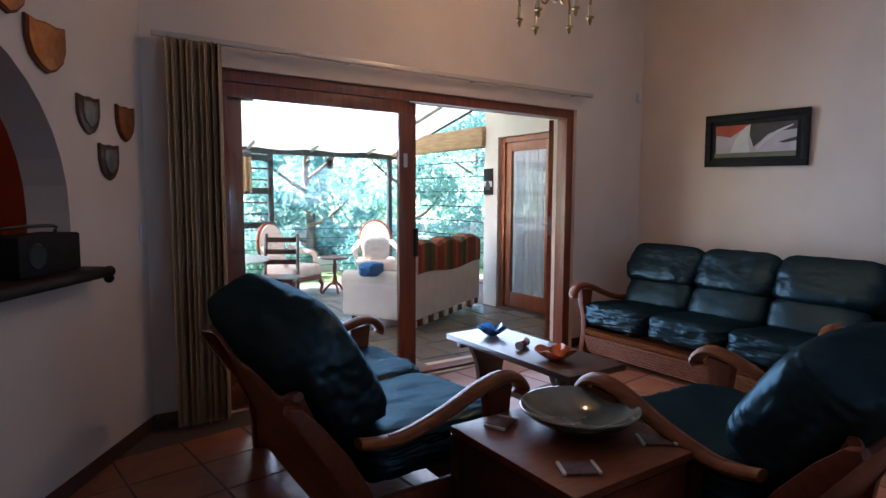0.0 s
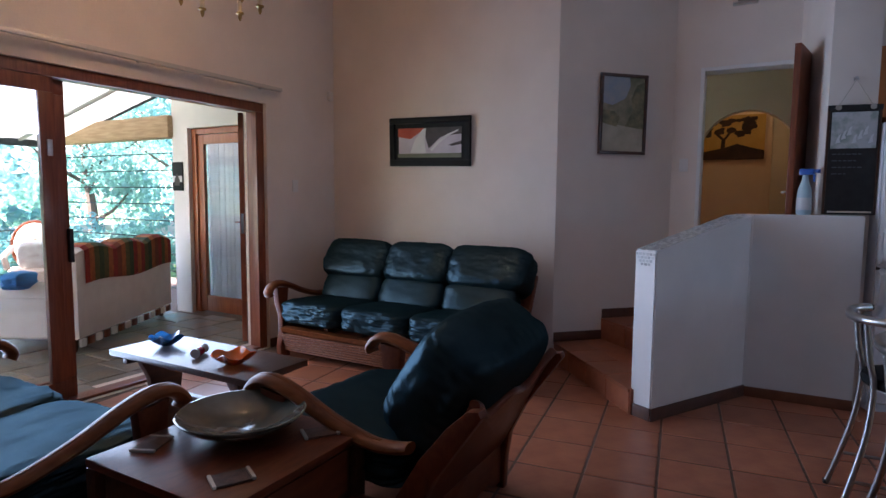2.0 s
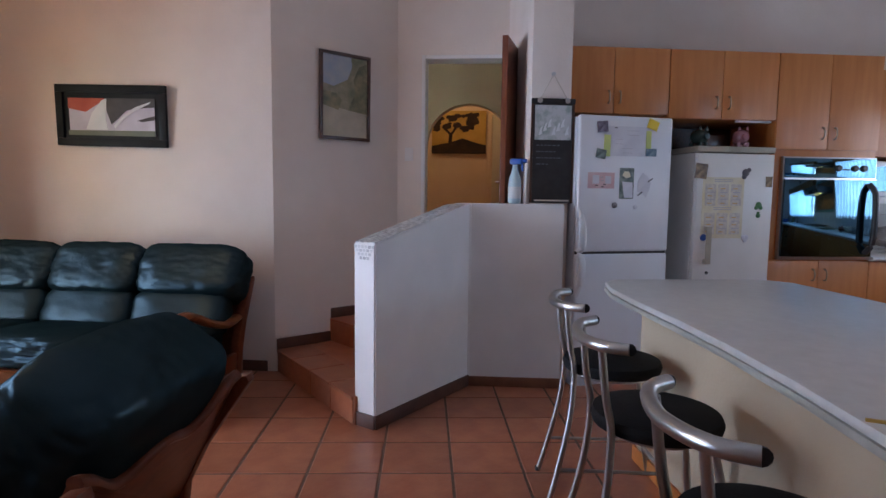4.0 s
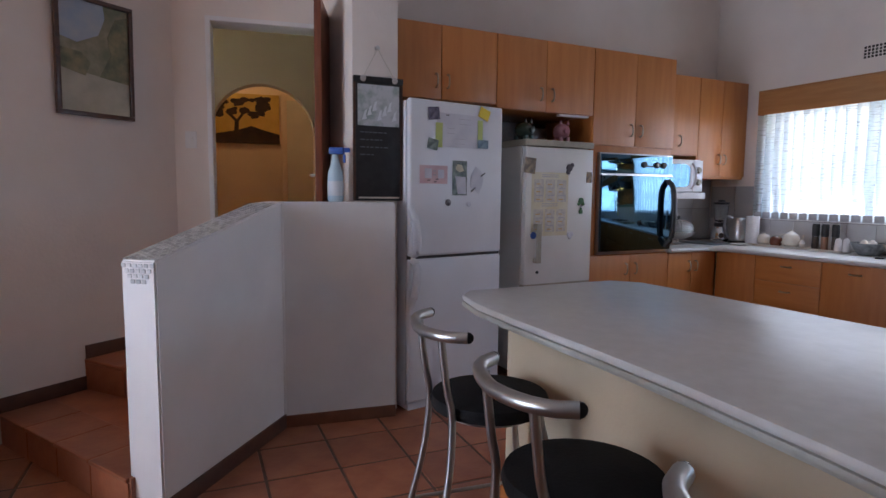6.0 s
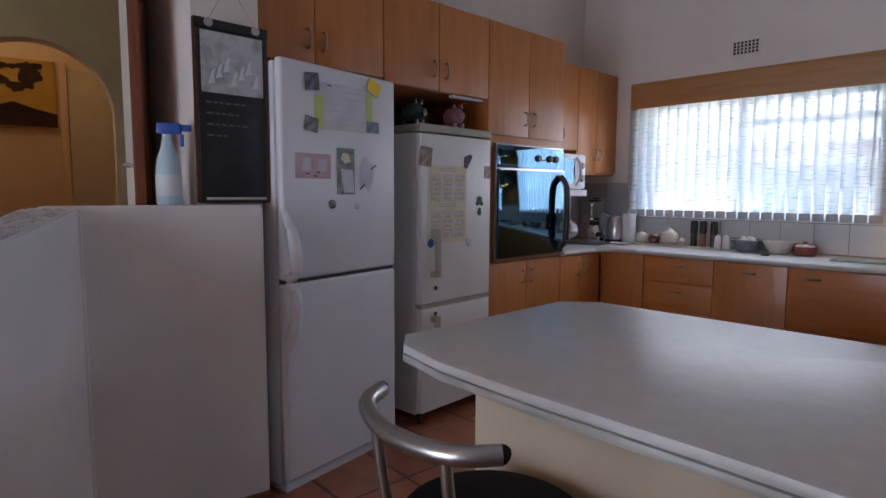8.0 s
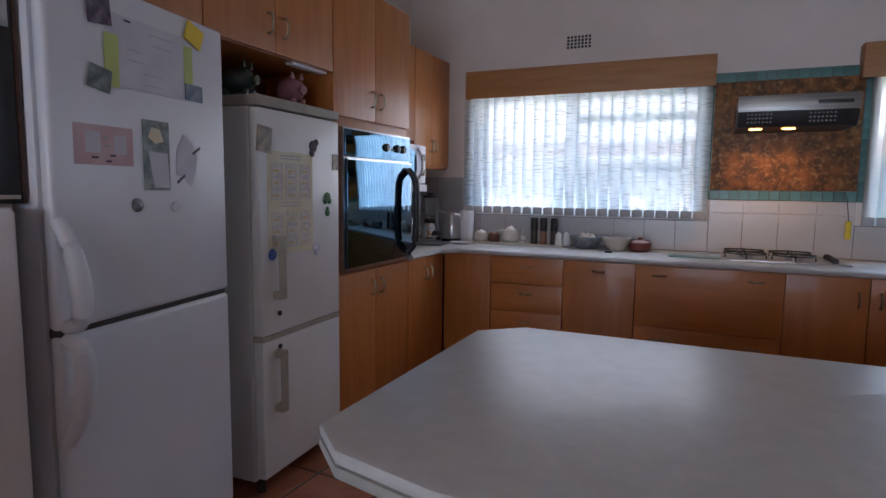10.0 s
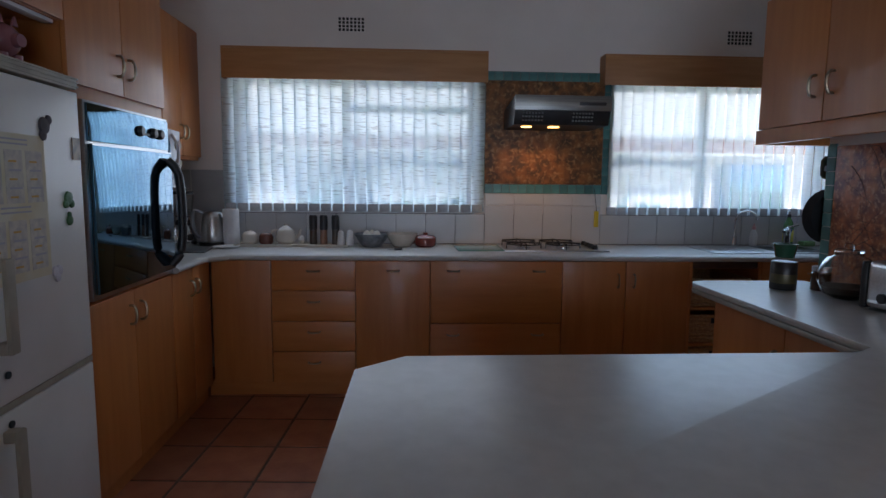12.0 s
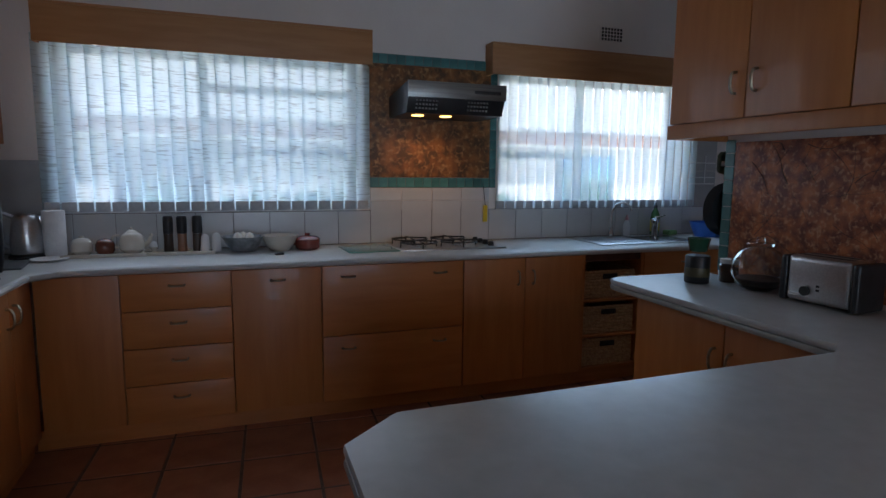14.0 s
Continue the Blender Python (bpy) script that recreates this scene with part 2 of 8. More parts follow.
def prism(bm, pts, z0, z1, bevel=0.0, axis="z"):
    """A flat outline pushed from z0 to z1 along an axis."""
    def at(p, h):
        return {"z": (p[0], p[1], h), "x": (h, p[0], p[1]), "y": (p[0], h, p[1])}[axis]
    lo = [bm.verts.new(at(p, z0)) for p in pts]
    hi = [bm.verts.new(at(p, z1)) for p in pts]
    k = len(pts)
    fs = [bm.faces.new(lo[::-1]), bm.faces.new(hi)] + [bm.faces.new((lo[i], lo[(i + 1) % k], hi[(i + 1) % k], hi[i])) for i in range(k)]
    bmesh.ops.recalc_face_normals(bm, faces=fs)
    if bevel:
        es = list({e for f in fs[:2] for e in f.edges})
        bmesh.ops.bevel(bm, geom=es, offset=bevel, segments=2, profile=0.6, affect="EDGES")
    return bm


def lathe(bm, prof, at=(0, 0, 0), seg=24, lean=None):
    """Turns a profile of (radius, height) round the z axis."""
    rings = []
    for r, z in prof:
        ring = []
        for i in range(seg):
            a = 2 * math.pi * i / seg
            p = Vector((max(r, 1e-4) * math.cos(a), max(r, 1e-4) * math.sin(a), z))
            if lean:
                p = lean @ p
            ring.append(bm.verts.new(p + Vector(at)))
        rings.append(ring)
    for a, b in zip(rings, rings[1:]):
        for i in range(seg):
            bm.faces.new((a[i], a[(i + 1) % seg], b[(i + 1) % seg], b[i]))
    bm.faces.new(rings[0][::-1])
    bm.faces.new(rings[-1])
    return bm


def sweep(bm, pts, rad, seg=10, flat=1.0, side=None):
    """A rounded bar along points; rad is a number or one for each point; flat squeezes it in height."""
    pts = [Vector(p) for p in pts]
    rads = rad if isinstance(rad, (list, tuple)) else [rad] * len(pts)
    rings = []
    ref = Vector(side) if side else None
    for i, p in enumerate(pts):
        t = (pts[min(i + 1, len(pts) - 1)] - pts[max(i - 1, 0)]).normalized()
        s = ref if ref else (t.cross(Vector((0, 0, 1))) if abs(t.z) < 0.95 else Vector((1, 0, 0)))
        s = (s - t * s.dot(t)).normalized()
        u = t.cross(s).normalized()
        ring = []
        for k in range(seg):
            a = 2 * math.pi * k / seg
            ring.append(bm.verts.new(p + s * rads[i] * math.cos(a) + u * rads[i] * flat * math.sin(a)))
        rings.append(ring)
    for a, b in zip(rings, rings[1:]):
        for k in range(seg):
            bm.faces.new((a[k], a[(k + 1) % seg], b[(k + 1) % seg], b[k]))
    bm.faces.new(rings[0][::-1])
    bm.faces.new(rings[-1])
    return bm


def smooth_path(pts, n=5):
    """Points along a smooth curve through the given ones."""
    out = []
    p = [Vector(q) for q in pts]
    p = [p[0] * 2 - p[1]] + p + [p[-1] * 2 - p[-2]]
    for i in range(1, len(p) - 2):
        for k in range(n):
            t = k / n
            out.append(0.5 * (2 * p[i] + (p[i + 1] - p[i - 1]) * t + (2 * p[i - 1] - 5 * p[i] + 4 * p[i + 1] - p[i + 2]) * t * t + (3 * p[i] - p[i - 1] - 3 * p[i + 1] + p[i + 2]) * t ** 3))
    return out + [p[-2]]


def cushion(bm, a, b, puff=0.35, n=10, gather=0.0, wrinkle=0.0, m=None):
    """A soft block: a cube with many faces, rounded as a superellipsoid, with creases."""
    c = Vector([(p + q) / 2 for p, q in zip(a, b)])
    h = Vector([(q - p) / 2 for p, q in zip(a, b)])
    bmesh.ops.create_cube(bm, size=2)
    bmesh.ops.subdivide_edges(bm, edges=list(bm.edges), cuts=n, use_grid_fill=True)
    seen = list(bm.verts)
    ex = 2 / puff
    for v in seen:
        p = v.co.copy()
        k = (abs(p.x) ** ex + abs(p.y) ** ex + abs(p.z) ** ex) ** (1 / ex)
        q = p / k
        if wrinkle:
            w = noise.noise(Vector((q.x * 3.1 + c.x * 7, q.y * 2.2 + c.y * 5, q.z * 2.6 + c.z * 3)))
            w2 = noise.noise(Vector((q.x * 9 + c.y * 7, q.y * 5, q.z * 7 + c.x)))
            w3 = abs(noise.noise(Vector((q.x * 2.2 + c.x * 3, q.y * 2.0, q.z * 6.5 + c.y))))
            q = q * (1 + wrinkle * w + wrinkle * 0.45 * w2 - wrinkle * 0.7 * w3)
        if gather:
            along = q.x if abs(q.z) > abs(q.x) else q.z
            rim = max(0.0, 1 - abs(abs(q.y) - 0.55) / 0.5)
            q = q * (1 + gather * rim * math.sin(38 * along + 5 * noise.noise(Vector((q.x * 3, q.z * 3, c.x)))))
        v.co = Vector((q.x * h.x, q.y * h.y, q.z * h.z)) + c
        if m:
            v.co = m @ v.co
    return bm


def mesh_of(name, bm, material, smooth=True):
    me = bpy.data.meshes.new(name)
    bmesh.ops.recalc_face_normals(bm, faces=bm.faces)
    bm.to_mesh(me)
    bm.free()
    me.materials.append(material)
    if smooth:
        me.polygons.foreach_set("use_smooth", [True] * len(me.polygons))
        me.set_sharp_from_angle(angle=radians(38))
    return me


def part(name, bm, material, parent, label="", smooth=True):
    ob = new(name, mesh_of(name, bm, material, smooth))
    ob.parent = parent
    if label:
        tagged(ob, label)
    return ob


def thing(name, label, category, m=None, group=""):
    ob = new(name)
    ob.empty_display_size = 0.05
    if m is not None:
        ob.matrix_world = m
    return tagged(ob, label, category, group)


def solid(name, bm, material, label, category, m=None, group="", kind="", smooth=True):
    ob = new(name, mesh_of(name, bm, material, smooth))
    if m is not None:
        ob.matrix_world = m
    return tagged(ob, label, category, group, kind)


def structure(name, bm, material, label, m=None, category="", smooth=True):
    return solid(name, bm, material, label, category or name.split("_")[0], m, "", "structure", smooth)


# ---- the large structure ----
H = 3.40
sub = bmesh.new()
prism(sub, [(-3.4, -4.9), (5.7, -4.9), (5.75, 3.45), (0.75, 4.36), (-3.4, 4.36)], -0.20, -0.003)
floor = structure("floor", sub, GROUT, "terracotta tiled floor with dark sanded joints", category="floor")
structure("ceiling", bx((-3.4, -4.9, H), (9.6, 5.6, H + 0.15)), CEIL, "plain white painted ceiling")


def wall_y(name, y0, y1, x0, x1, holes, mtl, label, m=None, top=H, z0=-0.1):
    """A wall along x with rectangular openings (x0, x1, z0, z1)."""
    bm = bmesh.new()
    x = x0
    for hx0, hx1, hz0, hz1 in sorted(holes):
        box(bm, (x, y0, z0), (hx0, y1, top))
        if hz0 > z0 + 0.01:
            box(bm, (hx0, y0, z0), (hx1, y1, hz0))
        box(bm, (hx0, y0, hz1), (hx1, y1, top))
        x = hx1
    box(bm, (x, y0, z0), (x1, y1, top))
    bmesh.ops.remove_doubles(bm, verts=bm.verts, dist=1e-5)
    return structure(name, bm, mtl, label, m, "wall", smooth=False)


WIN1, WIN2 = (3.20, 4.87, 1.12, 2.06), (0.62, 2.22, 1.12, 2.06)
wall_y("wall_window", -4.85, -4.60, -3.4, 5.70, [WIN1, WIN2], PLASTER, "off-white plastered kitchen wall with two windows")
structure("wall_fridge", bx((5.45, -4.60, -0.1), (5.70, -1.08, H)), PLASTER, "off-white plastered kitchen wall behind the fridges", category="wall")
structure("wall_nib", bx((4.74, -1.075, -0.1), (5.62, -0.80, H), 0.006), PLASTER, "white plastered wall end between the entrance and the kitchen", category="wall")
structure("wall_partition", bx((1.60, -3.08, -0.1), (1.73, -1.0, H), 0.005), PLASTER, "plastered partition wall beside the breakfast bar", category="wall")
structure("wall_west", bx((-3.4, -4.60, -0.1), (-3.2, 5.0, H)), PLASTER, "plain off-white plastered wall", category="wall")
# living room
SLIDE = (0.78, 3.95, 0.0, 2.16)
wall_y("wall_patio", 4.22, 4.50, 0.46, 5.10, [SLIDE], PLASTER, "off-white plastered wall around the sliding patio door", LR)
structure("wall_sofa", bx((4.85, 1.888, -0.1), (5.10, 4.22, H), 0.006), PLASTER, "off-white plastered wall behind the sofa", LR, "wall")
tw = bmesh.new()
prism(tw, [(4.85, 1.888), (5.62, 1.118), (5.80, 1.30), (5.10, 2.0), (5.10, 1.89)], -0.1, H)
structure("wall_diagonal", tw, PLASTER, "off-white plastered angled wall beside the steps", LR, "wall", smooth=False)
fw = bmesh.new()
box(fw, (5.62, 0.90, -0.1), (5.78, 1.118, H))
box(fw, (5.62, -0.30, -0.1), (5.78, 0.10, H))
box(fw, (5.62, 0.10, 2.44), (5.78, 0.90, H))
structure("wall_entrance", fw, PLASTER, "off-white plastered wall around the entrance doorway", LR, "wall", smooth=False)
# hall beyond the entrance
hall = bmesh.new()
box(hall, (5.78, -1.2, 0.20), (9.2, 2.6, 0.345))
structure("floor_hall", hall, TERRA, "terracotta hall floor", LR, "floor")
structure("wall_hall_end", bx((8.6, -1.2, 0.345), (8.75, 2.6, H)), CREAM, "cream plastered end wall of the hall", LR, "wall")
# the opening in this unseen wall is added to bring daylight into the hall
wall_y("wall_hall_side", 2.45, 2.6, 5.78, 8.6, [(5.95, 6.75, 1.2, 2.5)], CREAM, "unseen cream side wall of the hall with an added daylight opening", LR, z0=0.345)
structure("wall_hall_near", bx((5.79, -1.2, 0.345), (8.6, -1.05, H)), CREAM, "cream plastered side wall of the hall", LR, "wall")


def arch_wall(name, length, height, a0, a1, spring, rise, sill, thick, mtl, label, m):
    """A wall along local x with an arched opening from a0 to a1."""
    bm = bmesh.new()
    k = 20
    c, r = (a0 + a1) / 2, (a1 - a0) / 2
    arc = [(c - r * math.cos(math.pi * i / k), spring + rise * math.sin(math.pi * i / k)) for i in range(k + 1)]
    box(bm, (0, 0, 0), (a0, thick, height))
    box(bm, (a1, 0, 0), (length, thick, height))
    if sill > 0:
        box(bm, (a0, 0, 0), (a1, thick, sill))
    for (xa, za), (xb, zb) in zip(arc, arc[1:]):
        prism(bm, [(xa, za), (xb, zb), (xb, height), (xa, height)], 0, thick, axis="y")
    bmesh.ops.remove_doubles(bm, verts=bm.verts, dist=1e-5)
    return structure(name, bm, mtl, label, m, "wall", smooth=False)


arch_wall("wall_hall_arch", 3.6, H - 0.345, 1.41, 2.295, 1.48, 0.44, 0, 0.15, CREAM, "cream plastered hall wall with a round-headed arch", LR @ pose(6.9, 2.45, 0.345, 0, 0, -90))
# angled wall with the arched serving hatch
DIAG = pose(1.21, 4.074, 0, 0, 0, 46.0) @ pose(0, 0, 0, 0, 0, 180)
arch_wall("wall_hatch", 4.6, H, 0.69, 2.25, 1.30, 0.78, 1.0, 0.20, PLASTER, "off-white plastered angled wall with an arched serving hatch", DIAG @ pose(0, -0.20, 0))
structure("wall_hatch_room", bx((-1.0, -2.4, 0.0), (4.6, -2.2, H)), MASK, "dark red painted wall of the room behind the hatch", DIAG, "wall")
# unseen walls and lid, added to shut daylight out of the hatch room
structure("wall_hatch_side", bx((-1.15, -2.4, 0.0), (-1.0, 0.0, H)), MASK, "unseen dark red side wall keeping daylight from the hatch room", DIAG, "wall")
structure("wall_hatch_far", bx((4.6, -2.4, 0.0), (4.75, 0.0, H)), MASK, "unseen far wall keeping daylight from the hatch room", DIAG, "wall")
structure("wall_hatch_join", bx((-1.0, -0.20, 0.0), (-0.001, -0.02, H)), PLASTER, "unseen joining wall keeping daylight from the hatch room", DIAG, "wall")
structure("ceiling_hatch", bx((-1.15, -2.4, H + 0.16), (4.75, 0.0, H + 0.26)), CEIL, "unseen lid keeping daylight from the hatch room", DIAG)
structure("floor_hatch", bx((-1.0, -2.2, -0.20), (4.6, -0.2, -0.004)), TERRA, "terracotta floor of the room behind the hatch", DIAG)

# steps up to the entrance
st = bmesh.new()
prism(st, [(5.62, 1.118), (4.86, 1.878), (3.93, 1.06), (4.02, 0.98), (4.80, 0.52), (4.83, -0.10), (5.62, -0.10)], -0.1, 0.165)
structure("step_1", st, TERRA, "lower terracotta tiled step with rounded nosing", LR, "step")
st = bmesh.new()
prism(st, [(5.62, 1.118), (5.17, 1.568), (4.52, 0.82), (4.80, 0.52), (4.83, -0.10), (5.62, -0.10)], 0.165, 0.345)
structure("step_2", st, TERRA, "upper terracotta tiled step and landing", LR, "step")

# half wall beside the steps
A, B, C = Vector((3.983, 0.223)), Vector((4.723, -0.394)), Vector((4.632, -1.02))
ab = (B - A).normalized()
nrm = Vector((ab.y, -ab.x)) * -1
hw = bmesh.new()
t = 0.16
A2, B2, C2 = A + nrm * t, B + Vector((0.150, 0.085)), C + Vector((0.16, -0.02))
lo = [hw.verts.new((p.x, p.y, 0)) for p in (A, B, C, C2, B2, A2)]
hi = [hw.verts.new((p.x, p.y, z)) for p, z in ((A, 1.05), (B, 1.267), (C, 1.267), (C2, 1.267), (B2, 1.267), (A2, 1.05))]
k = 6
hw.faces.new([lo[i] for i in (5, 4, 1, 0)])
hw.faces.new([lo[i] for i in (4, 3, 2, 1)])
hw.faces.new([hi[i] for i in (0, 1, 4, 5)])
hw.faces.new([hi[i] for i in (1, 2, 3, 4)])
for i in range(6):
    hw.faces.new((lo[i], lo[(i + 1) % 6], hi[(i + 1) % 6], hi[i]))
bmesh.ops.recalc_face_normals(hw, faces=hw.faces)
bmesh.ops.bevel(hw, geom=list(hw.edges), offset=0.008, segments=2, affect="EDGES")
structure("wall_half", hw, WHITEPAINT, "white plastered half wall with a sloping top beside the steps", None, "wall")

# ---- kitchen: fitted units ----
def handle(parent, at, along="z", face="-x", length=0.10):
    """A small bow handle standing off a door."""
    h = length / 2
    out = {"-x": Vector((-1, 0, 0)), "+y": Vector((0, 1, 0)), "+x": Vector((1, 0, 0))}[face]
    run = {"z": Vector((0, 0, 1)), "y": Vector((0, 1, 0)), "x": Vector((1, 0, 0))}[along]
    c = Vector(at)
    pts = [c - run * h, c - run * h * 0.95 + out * 0.018, c - run * h * 0.5 + out * 0.028, c + out * 0.030, c + run * h * 0.5 + out * 0.028, c + run * h * 0.95 + out * 0.018, c + run * h]
    bm = sweep(bmesh.new(), smooth_path(pts, 3), 0.0055, 8)
    return part("handle", bm, BRASS, parent, "brushed metal bow handle")


def unit(name, label, a, b, fronts, face, carcass=OAK):
    """A cabinet with its doors or drawers. fronts: (kind, c0, c1, z0, z1, handle place, handle way)."""
    (x0, y0, z0), (x1, y1, z1) = a, b
    ob = thing(name, label, "cabinet", Matrix.Translation(((x0 + x1) / 2, (y0 + y1) / 2, z0)))
    off = Vector(((x0 + x1) / 2, (y0 + y1) / 2, z0))
    lo, hi = Vector(a) - off, Vector(b) - off
    t = 0.019
    if face == "-x":
        lo.x += t
    elif face == "+x":
        hi.x -= t
    else:
        hi.y -= t
    part("body", bx(lo, hi, 0.001), carcass, ob)
    for kind, c0, c1, f0, f1, hp, hw_ in fronts:
        g = 0.002
        if face == "-x":
            p, q = (x0, c0 + g, f0 + g), (x0 + t - 0.001, c1 - g, f1 - g)
        elif face == "+x":
            p, q = (x1 - t + 0.001, c0 + g, f0 + g), (x1, c1 - g, f1 - g)
        else:
            p, q = (c0 + g, y1 - t + 0.001, f0 + g), (c1 - g, y1, f1 - g)
        d = part(kind, bx(Vector(p) - off, Vector(q) - off, 0.003), OAKH if kind == "drawer" and face == "+y" else OAK, ob)
        for hc, hz in hp:
            pl = (x0, hc, hz) if face == "-x" else ((x1, hc, hz) if face == "+x" else (hc, y1, hz))
            handle(d, Vector(pl) - off, hw_, face, 0.082 if hw_ == "z" else 0.070)
    return ob


XF, XW = 4.856, 5.449
unit("wall_cabinet", "light oak wall cabinet above the white fridge freezer", (XF, -1.817, 1.905), (XW, -1.077, 2.365),
     [("door", -1.414, -1.077, 1.905, 2.365, [(-1.375, 2.02)], "z"), ("door", -1.817, -1.414, 1.905, 2.365, [(-1.455, 2.02)], "z")], "-x")
unit("wall_cabinet", "light oak wall cabinet above the older fridge", (XF, -2.629, 1.885), (XW, -1.819, 2.365),
     [("door", -2.213, -1.819, 1.885, 2.365, [(-2.165, 2.00)], "z"), ("door", -2.629, -2.213, 1.885, 2.365, [(-2.26, 2.00)], "z")], "-x")
tall = unit("oven_cabinet", "tall light oak cabinet holding a built-in oven", (XF, -3.433, 0.10), (XW, -2.631, 2.365),
     [("door", -3.033, -2.631, 1.68, 2.365, [(-2.985, 1.80)], "z"), ("door", -3.433, -3.033, 1.68, 2.365, [(-3.08, 1.80)], "z"),
      ("door", -3.033, -2.631, 0.10, 0.865, [(-2.985, 0.76)], "z"), ("door", -3.433, -3.033, 0.10, 0.865, [(-3.08, 0.76)], "z")], "-x")
# side panel between the fridges and the tall cabinet, and the alcove over the older fridge
structure("baseboard_tall", bx((4.90, -3.433, 0), (XW, -2.631, 0.098)), OAK, "light oak plinth", category="plinth")
solid("alcove_panel", bx((XW - 0.02, -2.629, 1.70), (XW, -1.82, 1.883)), DARKWOOD, "dark back panel of the alcove over the fridge", "panel")
# built-in oven
ov = thing("built_in_oven", "built-in electric oven with a black glass door and steel panel", "oven", Matrix.Translation((XF, -3.06, 0.895)))
part("frame", bx((-0.010, -0.365, -0.02), (0.02, 0.365, 0.735), 0.004), STEEL, ov, "stainless steel surround")
part("control_panel", bx((-0.018, -0.355, 0.585), (-0.009, 0.355, 0.725), 0.003), BLACKGLASS, ov, "black glass control panel")
dr = part("oven_door", bx((-0.030, -0.355, 0.005), (-0.011, 0.355, 0.575), 0.004), BLACKGLASS, ov, "black reflective glass door")
part("door_strip", bx((-0.0325, -0.355, 0.569), (-0.031, 0.355, 0.575)), STEEL, dr)
hp = smooth_path([(-0.031, -0.30, 0.03), (-0.075, -0.315, 0.10), (-0.085, -0.32, 0.28), (-0.075, -0.315, 0.47), (-0.031, -0.30, 0.54)], 5)
part("handle", sweep(bmesh.new(), hp, 0.021, 12), BLACK, dr, "thick black bow handle")
for ky in (-0.06, -0.19, -0.26):
    b = lathe(bmesh.new(), [(0.024, 0), (0.024, 0.006), (0.019, 0.016), (0.0, 0.017)], (0, 0, 0), 20, Euler((0, radians(-90), 0)).to_matrix())
    k_ = part("knob", b, BLACK, ov, "black turning knob")
    k_.location = (-0.018, ky, 0.655)
part("display", bx((-0.0195, -0.155, 0.640), (-0.018, -0.095, 0.650)), BLACK, ov)

# corner run along the fridge wall
unit("wall_cabinet", "narrow light oak wall cabinet above the microwave", (5.10, -3.99, 1.66), (XW, -3.436, 2.325),
     [("door", -3.99, -3.436, 1.66, 2.325, [(-3.76, 1.78)], "z")], "-x")
unit("wall_cabinet", "light oak corner wall cabinet with two doors", (5.10, -4.598, 1.47), (XW, -3.992, 2.325),
     [("door", -4.28, -3.992, 1.49, 2.325, [(-4.245, 1.64)], "z"), ("door", -4.598, -4.28, 1.49, 2.325, [(-4.315, 1.64)], "z")], "-x")
sh = thing("microwave_shelf", "light oak open shelf holding the microwave", "shelf", Matrix.Translation((5.27, -3.713, 1.295)))
part("shelf_board", bx((-0.27, -0.277, 0), (0.18, 0.276, 0.05), 0.003), WHITEPAINT, sh, "white shelf board")
part("side_panel", bx((-0.17, -0.277, 0.051), (0.18, -0.260, 0.364)), OAK, sh)
mw = thing("microwave_oven", "white microwave oven with a dark window and bowed handle", "microwave", Matrix.Translation((5.20, -3.69, 1.346)))
part("case", bx((-0.20, -0.235, 0), (0.20, 0.235, 0.275), 0.012), FRIDGE, mw)
dm = part("door", bx((-0.225, -0.12, 0.008), (-0.201, 0.232, 0.267), 0.010), FRIDGE, mw)
wo = [(0.055 + 0.135 * math.copysign(abs(math.cos(q * math.pi / 16)) ** 0.5, math.cos(q * math.pi / 16)), 0.138 + 0.095 * math.copysign(abs(math.sin(q * math.pi / 16)) ** 0.5, math.sin(q * math.pi / 16))) for q in range(32)]
part("window", prism(bmesh.new(), wo, -0.2285, -0.2255, 0.0, "x"), BLACKGLASS, dm, "dark rounded window")
part("handle", sweep(bmesh.new(), smooth_path([(-0.226, -0.100, 0.03), (-0.250, -0.112, 0.08), (-0.256, -0.116, 0.138), (-0.250, -0.112, 0.195), (-0.226, -0.100, 0.245)], 4), 0.009, 10), FRIDGE, dm, "white bowed handle")
cpn = part("control_panel", bx((-0.222, -0.232, 0.008), (-0.201, -0.123, 0.267), 0.006), FRIDGE, mw, "white control panel")
for kz in (0.085, 0.185):
    part("knob", lathe(bmesh.new(), [(0.026, 0), (0.025, 0.012), (0.020, 0.020), (0.0, 0.021)], (-0.222, -0.178, kz), 18, Euler((0, radians(-90), 0)).to_matrix()), SEALGREY, cpn, "grey turning knob")
unit("base_cabinet", "light oak base cabinet under the corner worktop", (XF, -4.00, 0.10), (XW, -3.436, 0.862),
     [("door", -3.70, -3.436, 0.10, 0.862, [(-3.66, 0.75)], "z"), ("door", -3.97, -3.70, 0.10, 0.862, [(-3.74, 0.75)], "z")], "-x")
structure("baseboard_corner", bx((4.90, -4.00, 0), (XW, -3.436, 0.098)), OAK, "light oak plinth", category="plinth")

# run of base units under the windows
YF, YW = -3.985, -4.598
unit("base_cabinet", "light oak corner base cabinet with a plain front", (4.498, YW, 0.10), (4.853, YF, 0.862), [("door", 4.498, 4.853, 0.10, 0.862, [], "x")], "+y")
z4 = [0.10, 0.295, 0.485, 0.675, 0.862]
unit("drawer_unit", "light oak unit with four drawers", (3.990, YW, 0.10), (4.496, YF, 0.862),
     [("drawer", 3.990, 4.496, z4[i], z4[i + 1], [(4.243, (z4[i] + z4[i + 1]) / 2 + 0.03)], "x") for i in range(4)], "+y")
